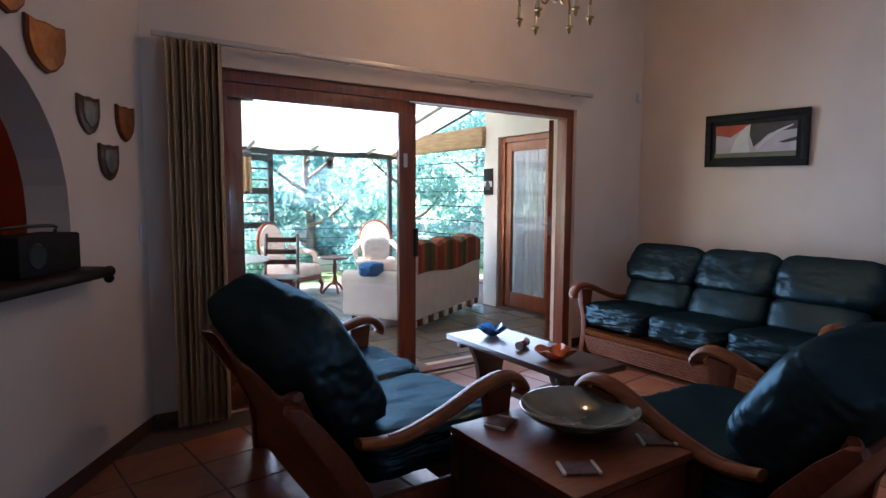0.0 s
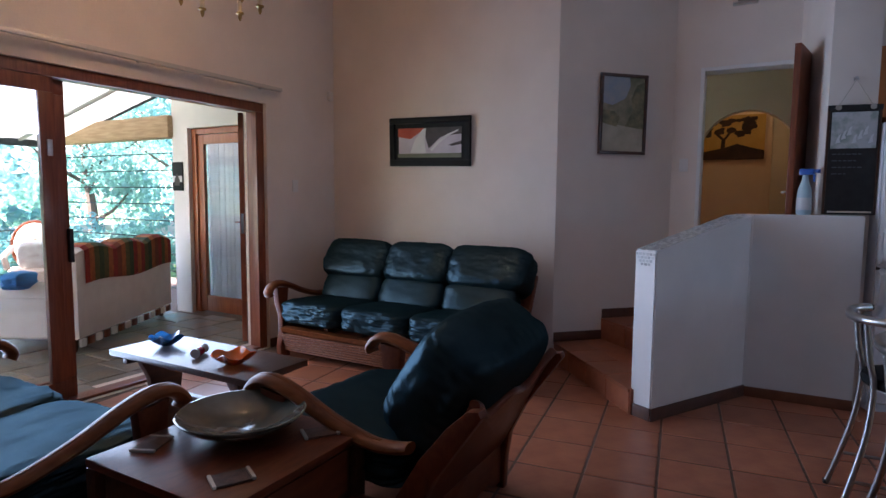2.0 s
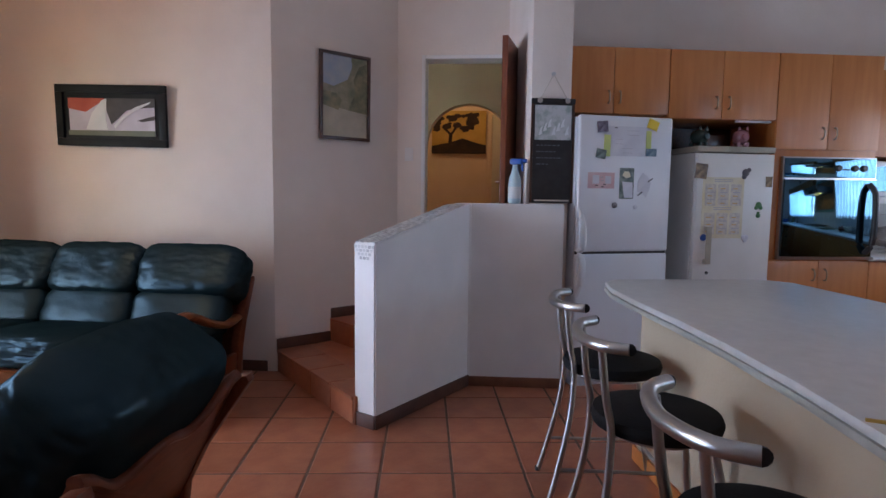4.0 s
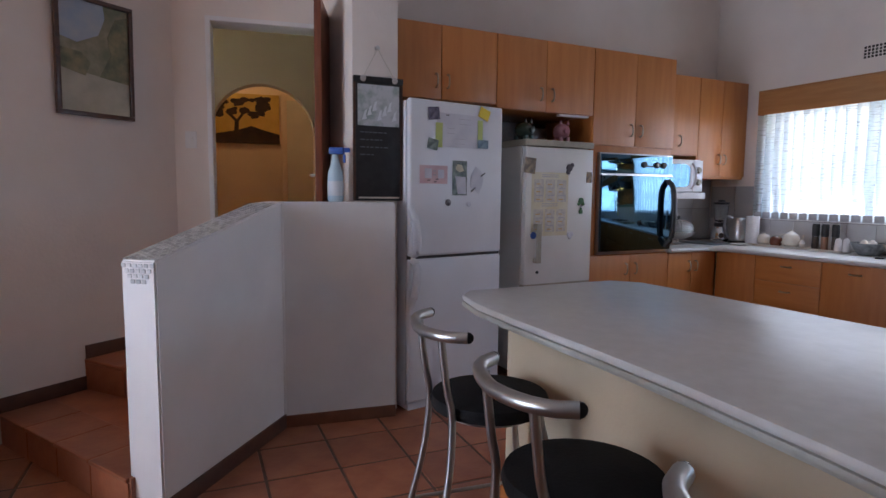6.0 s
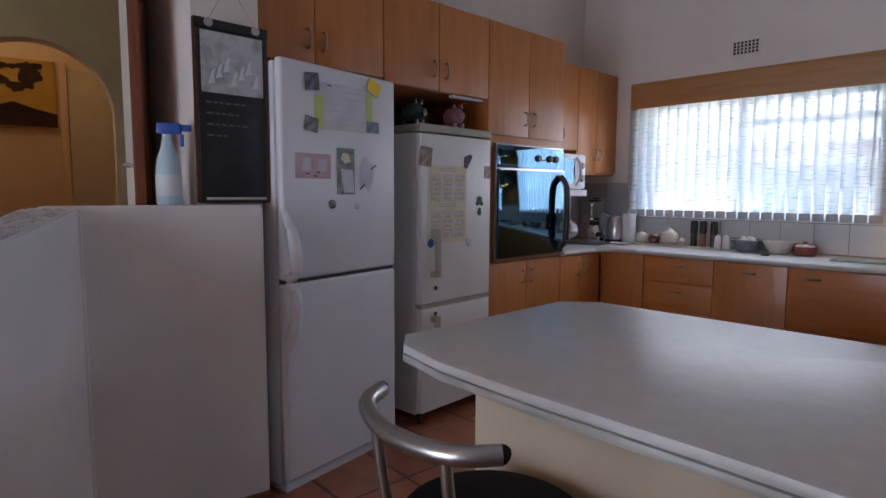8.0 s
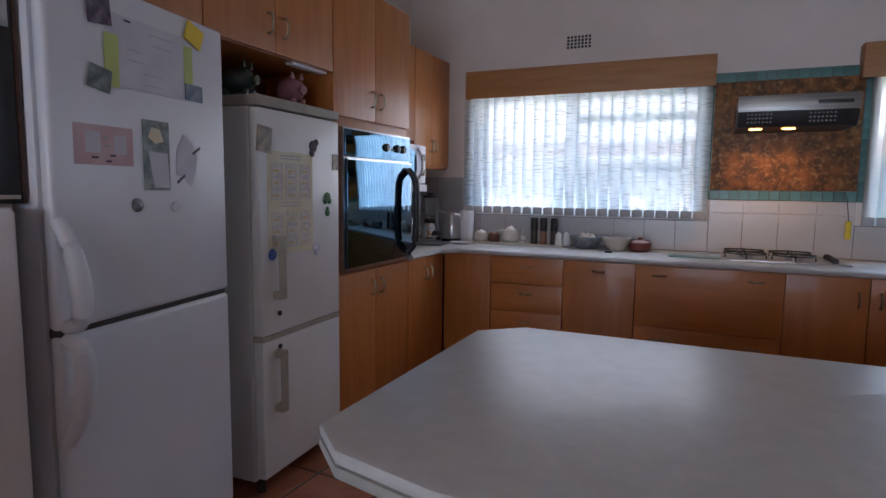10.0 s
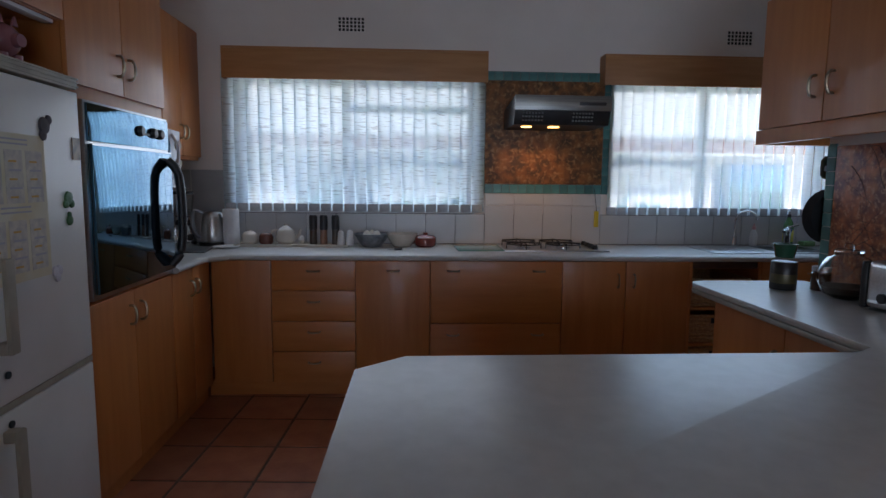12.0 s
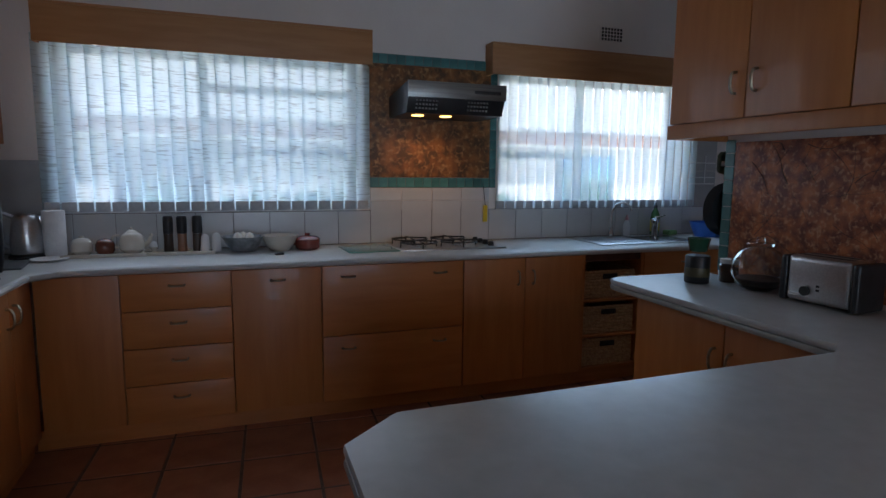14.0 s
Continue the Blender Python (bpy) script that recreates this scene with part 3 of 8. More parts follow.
unit("base_cabinet", "light oak base cabinet with one wide door", (3.534, YW, 0.10), (3.988, YF, 0.862), [("door", 3.534, 3.988, 0.10, 0.862, [(3.76, 0.80)], "x")], "+y")
unit("pan_drawer_unit", "light oak unit with two deep pan drawers below the hob", (2.714, YW, 0.10), (3.532, YF, 0.862),
     [("drawer", 2.714, 3.532, 0.10, 0.470, [(3.39, 0.40), (2.86, 0.40)], "x"), ("drawer", 2.714, 3.532, 0.470, 0.862, [(3.39, 0.80), (2.86, 0.80)], "x")], "+y")
unit("base_cabinet", "light oak base cabinet with a pair of doors", (1.905, YW, 0.10), (2.712, YF, 0.862),
     [("door", 2.31, 2.712, 0.10, 0.862, [(2.36, 0.74)], "z"), ("door", 1.905, 2.31, 0.10, 0.862, [(2.26, 0.74)], "z")], "+y")
unit("base_cabinet", "light oak base cabinet below the sink", (0.10, YW, 0.10), (1.44, YF, 0.862),
     [("drawer", 0.78, 1.44, 0.70, 0.862, [(1.1, 0.79)], "x"), ("door", 0.78, 1.44, 0.10, 0.70, [(1.38, 0.6)], "z"), ("door", 0.10, 0.78, 0.10, 0.862, [(0.7, 0.74)], "z")], "+y")
structure("baseboard_kitchen", bx((0.10, -4.59, 0), (4.90, -4.05, 0.098)), OAKH, "light oak plinth below the base units", category="plinth")
# open basket bay
bay = thing("basket_bay", "open light oak bay for three wicker baskets", "shelf unit", Matrix.Translation((1.672, -4.29, 0.10)))
part("side_panel", bx((-0.231, -0.30, 0), (-0.213, 0.30, 0.762)), OAK, bay)
part("side_panel", bx((0.213, -0.30, 0), (0.231, 0.30, 0.762)), OAK, bay)
part("back_panel", bx((-0.212, -0.30, 0), (0.212, -0.29, 0.762)), DARKWOOD, bay)
for z in (0.0, 0.215, 0.45):
    part("shelf_board", bx((-0.212, -0.288, z), (0.212, 0.29, z + 0.016)), OAKH, bay)
part("top_rail", bx((-0.212, 0.24, 0.715), (0.212, 0.29, 0.762)), DARKWOOD, bay)
WICKER = mat("wicker", (0.42, 0.22, 0.10), 0.6, (0.60, 0.38, 0.19), 70, 3, bump=0.5, bscale=120)
bkt = thing("wicker_basket", "woven wicker basket with a dark handle slot", "basket", group="wicker baskets")
bw = bmesh.new()
for i in range(9):
    z = 0.010 + i * 0.020
    r = 0.196
    pts = []
    for kx in range(13):
        x = -r + 2 * r * kx / 12
        pts.append((x, 0.255 + 0.006 * (1 if (kx + i) % 2 else -1), z))
    sweep(bw, pts, 0.0105, 6)
box(bw, (-0.19, -0.25, 0.0), (0.19, 0.245, 0.012))
box(bw, (-0.20, -0.25, 0.0), (-0.188, 0.25, 0.18))
box(bw, (0.188, -0.25, 0.0), (0.20, 0.25, 0.18))
box(bw, (-0.188, -0.25, 0.0), (0.188, -0.238, 0.18))
part("weave", bw, WICKER, bkt)
part("handle_slot", bx((-0.055, 0.262, 0.125), (0.055, 0.272, 0.160), 0.004), BLACK, bkt, "dark handle slot")
bkt.matrix_world = Matrix.Translation((1.672, -4.29, 0.117))
copy_thing(bkt, Matrix.Translation((1.672, -4.29, 0.332)))
copy_thing(bkt, Matrix.Translation((1.672, -4.29, 0.567)))

# worktops
wt = bmesh.new()
prism(wt, [(0.10, -3.965), (0.10, -4.599), (5.449, -4.599), (5.449, -3.435), (4.836, -3.435), (4.836, -3.86), (4.73, -3.965)], 0.864, 0.902, 0.008)
wkt = thing("worktop", "pale grey mottled laminate worktop under the windows", "worktop")
part("slab", wt, WORKTOP, wkt)
part("front_edge", sweep(bmesh.new(), [(0.10, -3.9655, 0.883), (4.73, -3.9655, 0.883), (4.8365, -3.86, 0.883), (4.8365, -3.436, 0.883)], 0.0165, 8, 1.0, side=(0, 0, 1)), WORKTOP, wkt)
# breakfast bar and side counter in one top
bt = bmesh.new()
near = [(1.74, -0.79), (2.10, -0.845), (2.45, -0.880), (2.80, -0.898), (3.20, -0.903), (3.50, -0.922), (3.70, -0.968), (3.792, -1.052)]
far = [(3.785, -1.86), (3.66, -1.970), (2.40, -1.985), (2.325, -2.03), (2.325, -3.10), (2.305, -3.145), (2.25, -3.165), (1.735, -3.165)]
prism(bt, near + far, 0.858, 0.885, 0.010)
bar = thing("breakfast_bar_top", "pale grey mottled laminate breakfast bar top with clipped corners", "worktop")
part("slab", bt, WORKTOP, bar)
# lower half of the rounded edge, its greenish shade put into the colour
EDGE = mat("worktop_edge_shade", (0.34, 0.345, 0.31), 0.4, (0.42, 0.42, 0.385), 14, 4, bump=0.05)
part("shaded_edge", prism(bmesh.new(), [(x, y + 0.002) for x, y in near] + far, 0.834, 0.8575, 0.009), EDGE, bar, "rounded lower edge, greenish grey for its shade")
BARX = 3.54
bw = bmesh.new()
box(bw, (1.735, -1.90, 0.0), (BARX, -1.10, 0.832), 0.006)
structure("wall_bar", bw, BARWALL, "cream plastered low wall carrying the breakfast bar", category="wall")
structure("baseboard_bar", bx((1.735, -1.098, 0.0), (BARX + 0.01, -1.085, 0.075), 0.003), OAKH, "light wooden skirting of the bar wall", category="baseboard")
unit("base_cabinet", "light oak base cabinet of the side counter", (1.735, -2.99, 0.10), (2.27, -1.96, 0.832),
     [("door", -2.99, -2.49, 0.10, 0.832, [(-2.53, 0.68)], "z"), ("door", -2.49, -1.96, 0.10, 0.832, [(-2.45, 0.68)], "z")], "+x")
structure("baseboard_side", bx((1.74, -2.98, 0), (2.22, -1.96, 0.098)), OAK, "light oak plinth", category="plinth")
# wall cabinets over the side counter
unit("wall_cabinet", "light oak wall cabinet over the side counter", (1.735, -3.085, 1.59), (2.07, -2.25, 2.155),
     [("door", -3.085, -2.67, 1.59, 2.155, [(-2.72, 1.73)], "z"), ("door", -2.67, -2.25, 1.59, 2.155, [(-2.62, 1.73)], "z")], "+x")
unit("wall_cabinet", "light oak wall cabinet over the side counter", (1.735, -2.248, 1.59), (2.07, -1.42, 2.155),
     [("door", -2.248, -1.83, 1.59, 2.155, [(-1.88, 1.73)], "z"), ("door", -1.83, -1.42, 1.59, 2.155, [(-1.78, 1.73)], "z")], "+x")
lp = thing("light_pelmet", "light oak pelmet under the wall cabinets", "pelmet", Matrix.Translation((1.905, -2.255, 1.525)))
part("front_board", bx((0.150, -0.835, 0), (0.170, 0.835, 0.063), 0.002), OAK, lp)
part("end_board", bx((-0.170, -0.835, 0), (0.149, -0.815, 0.063), 0.002), OAK, lp)
part("underside", bx((-0.170, -0.814, 0.045), (0.149, 0.835, 0.063)), OAK, lp)

# ---- fridges ----
f1 = thing("fridge_freezer", "tall white double-door fridge freezer with notes and magnets", "fridge", pose(4.700, -1.46, 0, 0, 0, 9.5))
part("body", bx((0.045, -0.355, 0.03), (0.62, 0.355, 1.86), 0.012), FRIDGE, f1)
d1 = part("freezer_door", bx((0, -0.355, 0.945), (0.040, 0.355, 1.87), 0.018, 3), FRIDGE, f1, "white upper door")
d2 = part("fridge_door", bx((0, -0.355, 0.055), (0.040, 0.355, 0.930), 0.018, 3), FRIDGE, f1, "white lower door")
part("seal", bx((0.012, -0.345, 0.925), (0.06, 0.345, 0.95)), SEAL, f1, "dark door gap")
part("plinth", bx((0.03, -0.34, 0.0), (0.60, 0.34, 0.05)), FRIDGE, f1)
for z0_, z1_, d in ((0.955, 1.20, d1), (0.62, 0.925, d2)):
    up = 1 if d is d1 else -1
    base = 0.955 if d is d1 else 0.925
    pts = smooth_path([(0.0, 0.335, base), (-0.045, 0.335, base + up * 0.02), (-0.055, 0.335, base + up * 0.10), (-0.035, 0.337, base + up * 0.20), (0.0, 0.345, base + up * 0.28)], 4)
    part("handle", sweep(bmesh.new(), pts, [0.018 + 0.008 * math.sin(i / 16 * math.pi) for i in range(len(pts))], 10), FRIDGE, d, "moulded white pull handle")

f2 = thing("old_fridge", "older white fridge freezer with yellowed trim", "fridge", pose(4.80, -2.312, 0, 0, 0, 2.5))
part("body", bx((0.055, -0.295, 0.06), (0.62, 0.295, 1.645), 0.008), FRIDGEOLD, f2)
part("top_cover", bx((0.0, -0.30, 1.646), (0.62, 0.30, 1.69), 0.010), SEALGREY, f2, "yellowed ribbed top cover")
for z in (1.655, 1.668, 1.680):
    part("trim_strip", bx((-0.003, -0.298, z), (0.0, 0.298, z + 0.005)), SEALGREY, f2)
e1 = part("upper_door", bx((0, -0.295, 0.70), (0.046, 0.295, 1.638), 0.008), FRIDGEOLD, f2, "white upper door")
e2 = part("lower_door", bx((0, -0.295, 0.08), (0.046, 0.295, 0.675), 0.008), FRIDGEOLD, f2, "white lower door")
part("trim", bx((0.003, -0.296, 0.677), (0.05, 0.296, 0.698)), SEALGREY, f2, "brown trim between the doors")
for d, z in ((e1, 0.85), (e2, 0.36)):
    hd = bmesh.new()
    box(hd, (-0.045, 0.185, z), (-0.030, 0.225, z + 0.27), 0.006)
    box(hd, (-0.032, 0.185, z), (0.0, 0.225, z + 0.035), 0.006)
    box(hd, (-0.032, 0.185, z + 0.235), (0.0, 0.225, z + 0.27), 0.006)
    part("handle", hd, SEALGREY, d, "cream plastic handle")
for z in (0.785, 0.66 - 0.02):
    part("lock", lathe(bmesh.new(), [(0.011, 0), (0.011, 0.006), (0, 0.007)], (-0.004, 0.19, z), 12, Euler((0, radians(-90), 0)).to_matrix()), DARKSTEEL, f2, "small dark lock")
for s_ in (-0.25, 0.25):
    part("foot", lathe(bmesh.new(), [(0.02, 0), (0.02, 0.06)], (0.06, s_, 0), 10), BLACK, f2)
    part("foot", lathe(bmesh.new(), [(0.02, 0), (0.02, 0.06)], (0.57, s_, 0), 10), BLACK, f2)

# ---- kitchen windows ----
def window(name, x0, x1, z0, z1, splits, label):
    ob = tagged(new(name), label, "window", "", "structure")
    fr = bmesh.new()
    y0, y1 = -4.80, -4.755
    for a_, b_ in (((x0, y0, z0), (x1, y1, z0 + 0.045)), ((x0, y0, z1 - 0.045), (x1, y1, z1)), ((x0, y0, z0 + 0.045), (x0 + 0.045, y1, z1 - 0.045)), ((x1 - 0.045, y0, z0 + 0.045), (x1, y1, z1 - 0.045))):
        box(fr, a_, b_, 0.004)
    part("window_frame", fr, WHITEPAINT, ob, "white painted window frame")
    for kind, p in splits:
        if kind == "v":
            part("mullion", bx((p - 0.03, y0, z0 + 0.045), (p + 0.03, y1, z1 - 0.045), 0.004), WHITEPAINT, ob)
        else:
            xa, xb, zz = p
            part("transom", bx((xa, y0 + 0.002, zz - 0.025), (xb, y1 - 0.002, zz + 0.025), 0.004), WHITEPAINT, ob)
    g = part("pane", bx((x0 + 0.04, -4.782, z0 + 0.04), (x1 - 0.04, -4.777, z1 - 0.04)), PANE, ob, "clear glass")
    g.visible_shadow = False
    part("window_sill", bx((x0 - 0.0, -4.75, z0), (x1 + 0.0, -4.575, z0 + 0.016), 0.004), WHITEPAINT, ob, "white sill")
    return ob


window("window_1", WIN1[0], WIN1[1], WIN1[2], WIN1[3], [("v", 4.12), ("h", (3.23, 4.10, 1.48)), ("h", (3.23, 4.10, 1.86))], "white framed kitchen window behind vertical blinds")
window("window_2", WIN2[0], WIN2[1], WIN2[2], WIN2[3], [("v", 1.48), ("h", (1.50, 2.20, 1.50))], "white framed kitchen window over the sink")


def vertical_blind(label, x0, x1, z0, z1, y, pitch, mtl, turn, weights=True):
    ob = thing("vertical_blind", label, "blind", Matrix.Translation(((x0 + x1) / 2, y, z0)))
    w = (x1 - x0) / 2
    part("head_rail", bx((-w, -0.02, z1 - z0), (w, 0.02, z1 - z0 + 0.035), 0.003), WHITEPAINT, ob, "white head rail")
    n = int((x1 - x0) / pitch)
    half = pitch * 0.60
    bm = bmesh.new()
    prof = [(-half, 0.012), (-half * 0.5, -0.005), (0, -0.011), (half * 0.5, -0.005), (half, 0.012)]
    cols = [(bm.verts.new((px, py, 0.0)), bm.verts.new((px, py, z1 - z0))) for px, py in prof]
    for (a, b), (c, d) in zip(cols, cols[1:]):
        bm.faces.new((a, c, d, b))
    sl = mesh_of("slat", bm, mtl)
    wb = mesh_of("weight", bx((-half * 0.80, -0.0075, -0.004), (half * 0.80, 0.0075, 0.05), 0.002), WEIGHT)
    for i in range(n + 1):
        x = -w + (x1 - x0) * i / n
        s_ = new("slat", sl)
        s_.parent = ob
        s_.matrix_basis = pose(x, 0, 0, 0, 0, turn + random.uniform(-1.2, 1.2))
        if weights:
            v_ = new("weight", wb)
            v_.parent = s_
    return ob


vertical_blind("woven natural vertical blind drawn across the kitchen window", 3.195, 4.885, 1.135, 2.06, -4.535, 0.078, BLIND, 14)
vertical_blind("pale vertical blind half open over the sink window", 0.60, 2.235, 1.125, 2.06, -4.535, 0.072, BLINDPALE, 15)


def pelmet(label, x0, x1):
    ob = thing("window_pelmet", label, "pelmet", Matrix.Translation(((x0 + x1) / 2, -4.54, 2.015)))
    w = (x1 - x0) / 2
    part("front_board", bx((-w, 0.045, 0), (w, 0.062, 0.19), 0.002), PELMET, ob)
    part("end_board", bx((-w, -0.06, 0), (-w + 0.017, 0.044, 0.19)), PELMET, ob)
    part("end_board", bx((w - 0.017, -0.06, 0), (w, 0.044, 0.19)), PELMET, ob)
    part("top_board", bx((-w, -0.06, 0.191), (w, 0.062, 0.205)), PELMET, ob)


pelmet("brown timber pelmet box over the kitchen window", 3.136, 4.91)
pelmet("brown timber pelmet box over the sink window", 0.55, 2.335)

# ---- bar stools ----
stool = thing("bar_stool", "grey tubular steel bar stool with a round black seat", "stool", group="stools at the breakfast bar")
part("seat", lathe(bmesh.new(), [(0.19, 0.565), (0.206, 0.572), (0.212, 0.595), (0.205, 0.614), (0.15, 0.628), (0.0, 0.632)], seg=36), BLACKSEAT, stool, "round black padded seat")
part("seat_ring", lathe(bmesh.new(), [(0.165, 0.548), (0.172, 0.553), (0.172, 0.564), (0.0, 0.564)], seg=32), ALU, stool)
for sx in (-1, 1):
    part("leg", sweep(bmesh.new(), smooth_path([(sx * 0.115, 0.14, 0.56), (sx * 0.14, 0.17, 0.40), (sx * 0.165, 0.20, 0.18), (sx * 0.18, 0.235, 0.0)], 4), 0.0125, 10), ALU, stool)
    part("back_leg", sweep(bmesh.new(), smooth_path([(sx * 0.125, -0.225, 0.865), (sx * 0.125, -0.205, 0.70), (sx * 0.13, -0.185, 0.58), (sx * 0.145, -0.20, 0.38), (sx * 0.165, -0.25, 0.15), (sx * 0.18, -0.29, 0.0)], 4), 0.0125, 10), ALU, stool)
    part("side_rail", sweep(bmesh.new(), [(sx * 0.168, 0.205, 0.17), (sx * 0.165, -0.245, 0.17)], 0.008, 8), ALU, stool)
    part("cap", lathe(bmesh.new(), [(0.0135, 0), (0.0135, 0.02)], (sx * 0.18, -0.29, 0.0), 10), BLACK, stool)
part("foot_rail", sweep(bmesh.new(), smooth_path([(-0.163, 0.20, 0.20), (-0.08, 0.165, 0.20), (0.08, 0.165, 0.20), (0.163, 0.20, 0.20)], 4), 0.010, 10), ALU, stool)
arc = [(0.205 * q / 8, -0.262 + 0.055 * (q / 8) ** 2 + 0.045 * (q / 8) ** 8, 0.862 + 0.010 * abs(q) / 8) for q in range(-8, 9)]
br = part("back_rest", sweep(bmesh.new(), arc, 0.019, 12), ALU, stool, "curved grey tube back rest")
for e_, sgn in ((arc[0], -1), (arc[-1], 1)):
    part("end_cap", lathe(bmesh.new(), [(0.0185, -0.004), (0.0185, 0.004), (0, 0.005)], e_, 12, Euler((0, radians(90), radians(-8 * sgn))).to_matrix()), BLACK, br, "black end cap")
stool.matrix_world = pose(3.245, -0.84, 0, 0, 0, 172)
copy_thing(stool, pose(2.625, -0.755, 0, 0, 0, 175))
copy_thing(stool, pose(1.93, -0.70, 0, 0, 0, 176))

# ---- living room seats ----
def plump(parent, name, a, b, puff, m, label, n=9, wrinkle=0.03, gather=0.0):
    return part(name, cushion(bmesh.new(), a, b, puff, n, gather=gather, wrinkle=wrinkle, m=m), LEATHER, parent, label)


def wooden_seat(label, category, name, W, seats, split_back, m, group, tall=0.60, lean=33):
    """A leather seat on a carved wooden frame; faces local +y, rear feet on y = 0."""
    ob = thing(name, label, category, m, group)
    half = W / 2
    for sx in (-1, 1):
        x = sx * half
        arm = smooth_path([(x, -0.005, 0.50), (x, 0.07, 0.485), (x, 0.18, 0.485), (x, 0.36, 0.535), (x, 0.52, 0.600), (x, 0.64, 0.632), (x, 0.72, 0.620), (x, 0.765, 0.572), (x, 0.755, 0.540)], 4)
        n = len(arm)
        rr = [0.036 + 0.012 * min(1, i / (n * 0.6)) for i in range(n)]
        part("armrest", sweep(bmesh.new(), arm, rr, 14, 0.55, side=(1, 0, 0)), CHAIRWOOD, ob, "curved polished wooden armrest")
        g = [(p[0], p[1], p[2] + 0.55 * r_ - 0.002) for p, r_ in zip([tuple(v) for v in arm[6:-4]], rr[6:-4])]
        part("arm_moulding", sweep(bmesh.new(), g, 0.009, 8, 0.6, side=(1, 0, 0)), CHAIRWOOD, ob)
        leg = bmesh.new()
        prism(leg, [(0.555, 0.0), (0.655, 0.0), (0.660, 0.10), (0.635, 0.22), (0.640, 0.36), (0.675, 0.47), (0.690, 0.605), (0.560, 0.590), (0.575, 0.45), (0.565, 0.30), (0.570, 0.12)], x - 0.028, x + 0.028, 0.008, "x")
        part("front_leg", leg, REDWOOD, ob)
        post = bmesh.new()
        prism(post, [(-0.02, 0.0), (0.085, 0.0), (0.075, 0.20), (0.045, 0.42), (-0.05, 0.62), (-0.165, 0.80), (-0.245, 0.895), (-0.290, 0.905), (-0.300, 0.875), (-0.225, 0.74), (-0.12, 0.55), (-0.045, 0.36), (-0.025, 0.18)], x - 0.026, x + 0.026, 0.008, "x")
        bmesh.ops.transform(post, matrix=Matrix.Diagonal((1, 0.8, 0.82, 1) if split_back else ((1, 0.95, 0.76, 1) if seats == 1 else (1, 0.90, 0.755, 1))), verts=post.verts)
        part("back_post", post, REDWOOD, ob)
        part("side_rail", bx((x - 0.018, 0.03, 0.17), (x + 0.018, 0.60, 0.27), 0.006), REDWOOD, ob)
    # rear panel with a waved upper edge
    pan = bmesh.new()
    top = []
    for i in range(25):
        q = -1 + 2 * i / 24
        top.append((q * (half - 0.02), 0.44 + 0.09 * abs(q) ** 2.5 + 0.025 * math.cos(q * math.pi * 2.2)))
    prism(pan, [(half - 0.02, 0.02), (-half + 0.02, 0.02)] + top, -0.012, 0.012, 0.004, "y")
    bmesh.ops.transform(pan, matrix=pose(0, 0.015, 0.20, lean - 8, 0, 0), verts=pan.verts)
    part("back_panel", pan, REDWOOD, ob, "carved red-brown wooden back panel")
    part("top_rail", sweep(bmesh.new(), [Vector((x, -0.004, z + 0.004)) for x, z in top], 0.020, 10, 0.8), REDWOOD, ob, "rounded waved top rail").matrix_basis = pose(0, 0.015, 0.20, lean - 8, 0, 0)
    part("rear_rail", bx((-half + 0.026, 0.02, 0.15), (half - 0.026, 0.06, 0.25), 0.006), REDWOOD, ob)
    if not split_back:
        lb = prism(bmesh.new(), [(-half + 0.027, 0.03), (-half + 0.10, 0.03), (-half + 0.16, 0.07), (half - 0.16, 0.07), (half - 0.10, 0.03), (half - 0.027, 0.03), (half - 0.027, 0.36), (-half + 0.027, 0.36)], -0.004, 0.018, 0.004, "y")
        part("lower_back_board", lb, REDWOOD, ob, "plain red-brown lower back board")
        for sx in (-1, 1):
            part("side_board", bx((sx * (half - 0.019) - 0.006, 0.10, 0.04), (sx * (half - 0.019) + 0.006, 0.57, 0.165), 0.003), REDWOOD, ob)
    # reeded front apron
    ap = bmesh.new()
    box(ap, (-half + 0.03, 0.585, 0.055), (half - 0.03, 0.605, 0.265))
    for i in range(7):
        z = 0.068 + 0.022 * i
        part("reed", sweep(bmesh.new(), [(-half + 0.03, 0.612 + 0.006 * i, z), (half - 0.03, 0.612 + 0.006 * i, z)], 0.0105, 8), CHAIRWOOD, ob)
    prism(ap, [(0.606, 0.215), (0.655, 0.225), (0.67, 0.262), (0.606, 0.268)], -half + 0.03, half - 0.03, 0, "x")
    part("front_apron", ap, CHAIRWOOD, ob, "reeded wooden front apron")
    w = (W - 0.07) / seats
    for k in range(seats):
        x0, x1 = -half + 0.035 + w * k, -half + 0.035 + w * (k + 1)
        plump(ob, "seat_cushion", (x0 - 0.006, 0.06, 0.27), (x1 + 0.006, 0.735, 0.475), 0.34, pose(0, 0, 0, 3, 0, 0), "dark green leather seat cushion", 34, 0.038 if split_back else 0.060, 0.004)
        bm_ = pose(0, 0.10, 0.42, lean, 0, 0)
        if split_back:
            plump(ob, "lumbar_cushion", (x0 - 0.004, -0.10, -0.03), (x1 + 0.004, 0.135, 0.26), 0.45, bm_, "dark green leather lumbar cushion", 12, 0.035)
            plump(ob, "back_cushion", (x0 - 0.012 - 0.06 * (k == 0), -0.13, 0.20), (x1 + 0.012 + 0.06 * (k == seats - 1), 0.175, tall), 0.40, bm_, "plump dark green leather back cushion", 32, 0.038, 0.003)
        else:
            if k == 0:
                plump(ob, "back_cushion", (-half + 0.035, -0.135, 0.0), (half - 0.035, 0.205, tall), 0.50, bm_, "plump dark green leather back cushion", 46, 0.022, 0.006)
    return ob


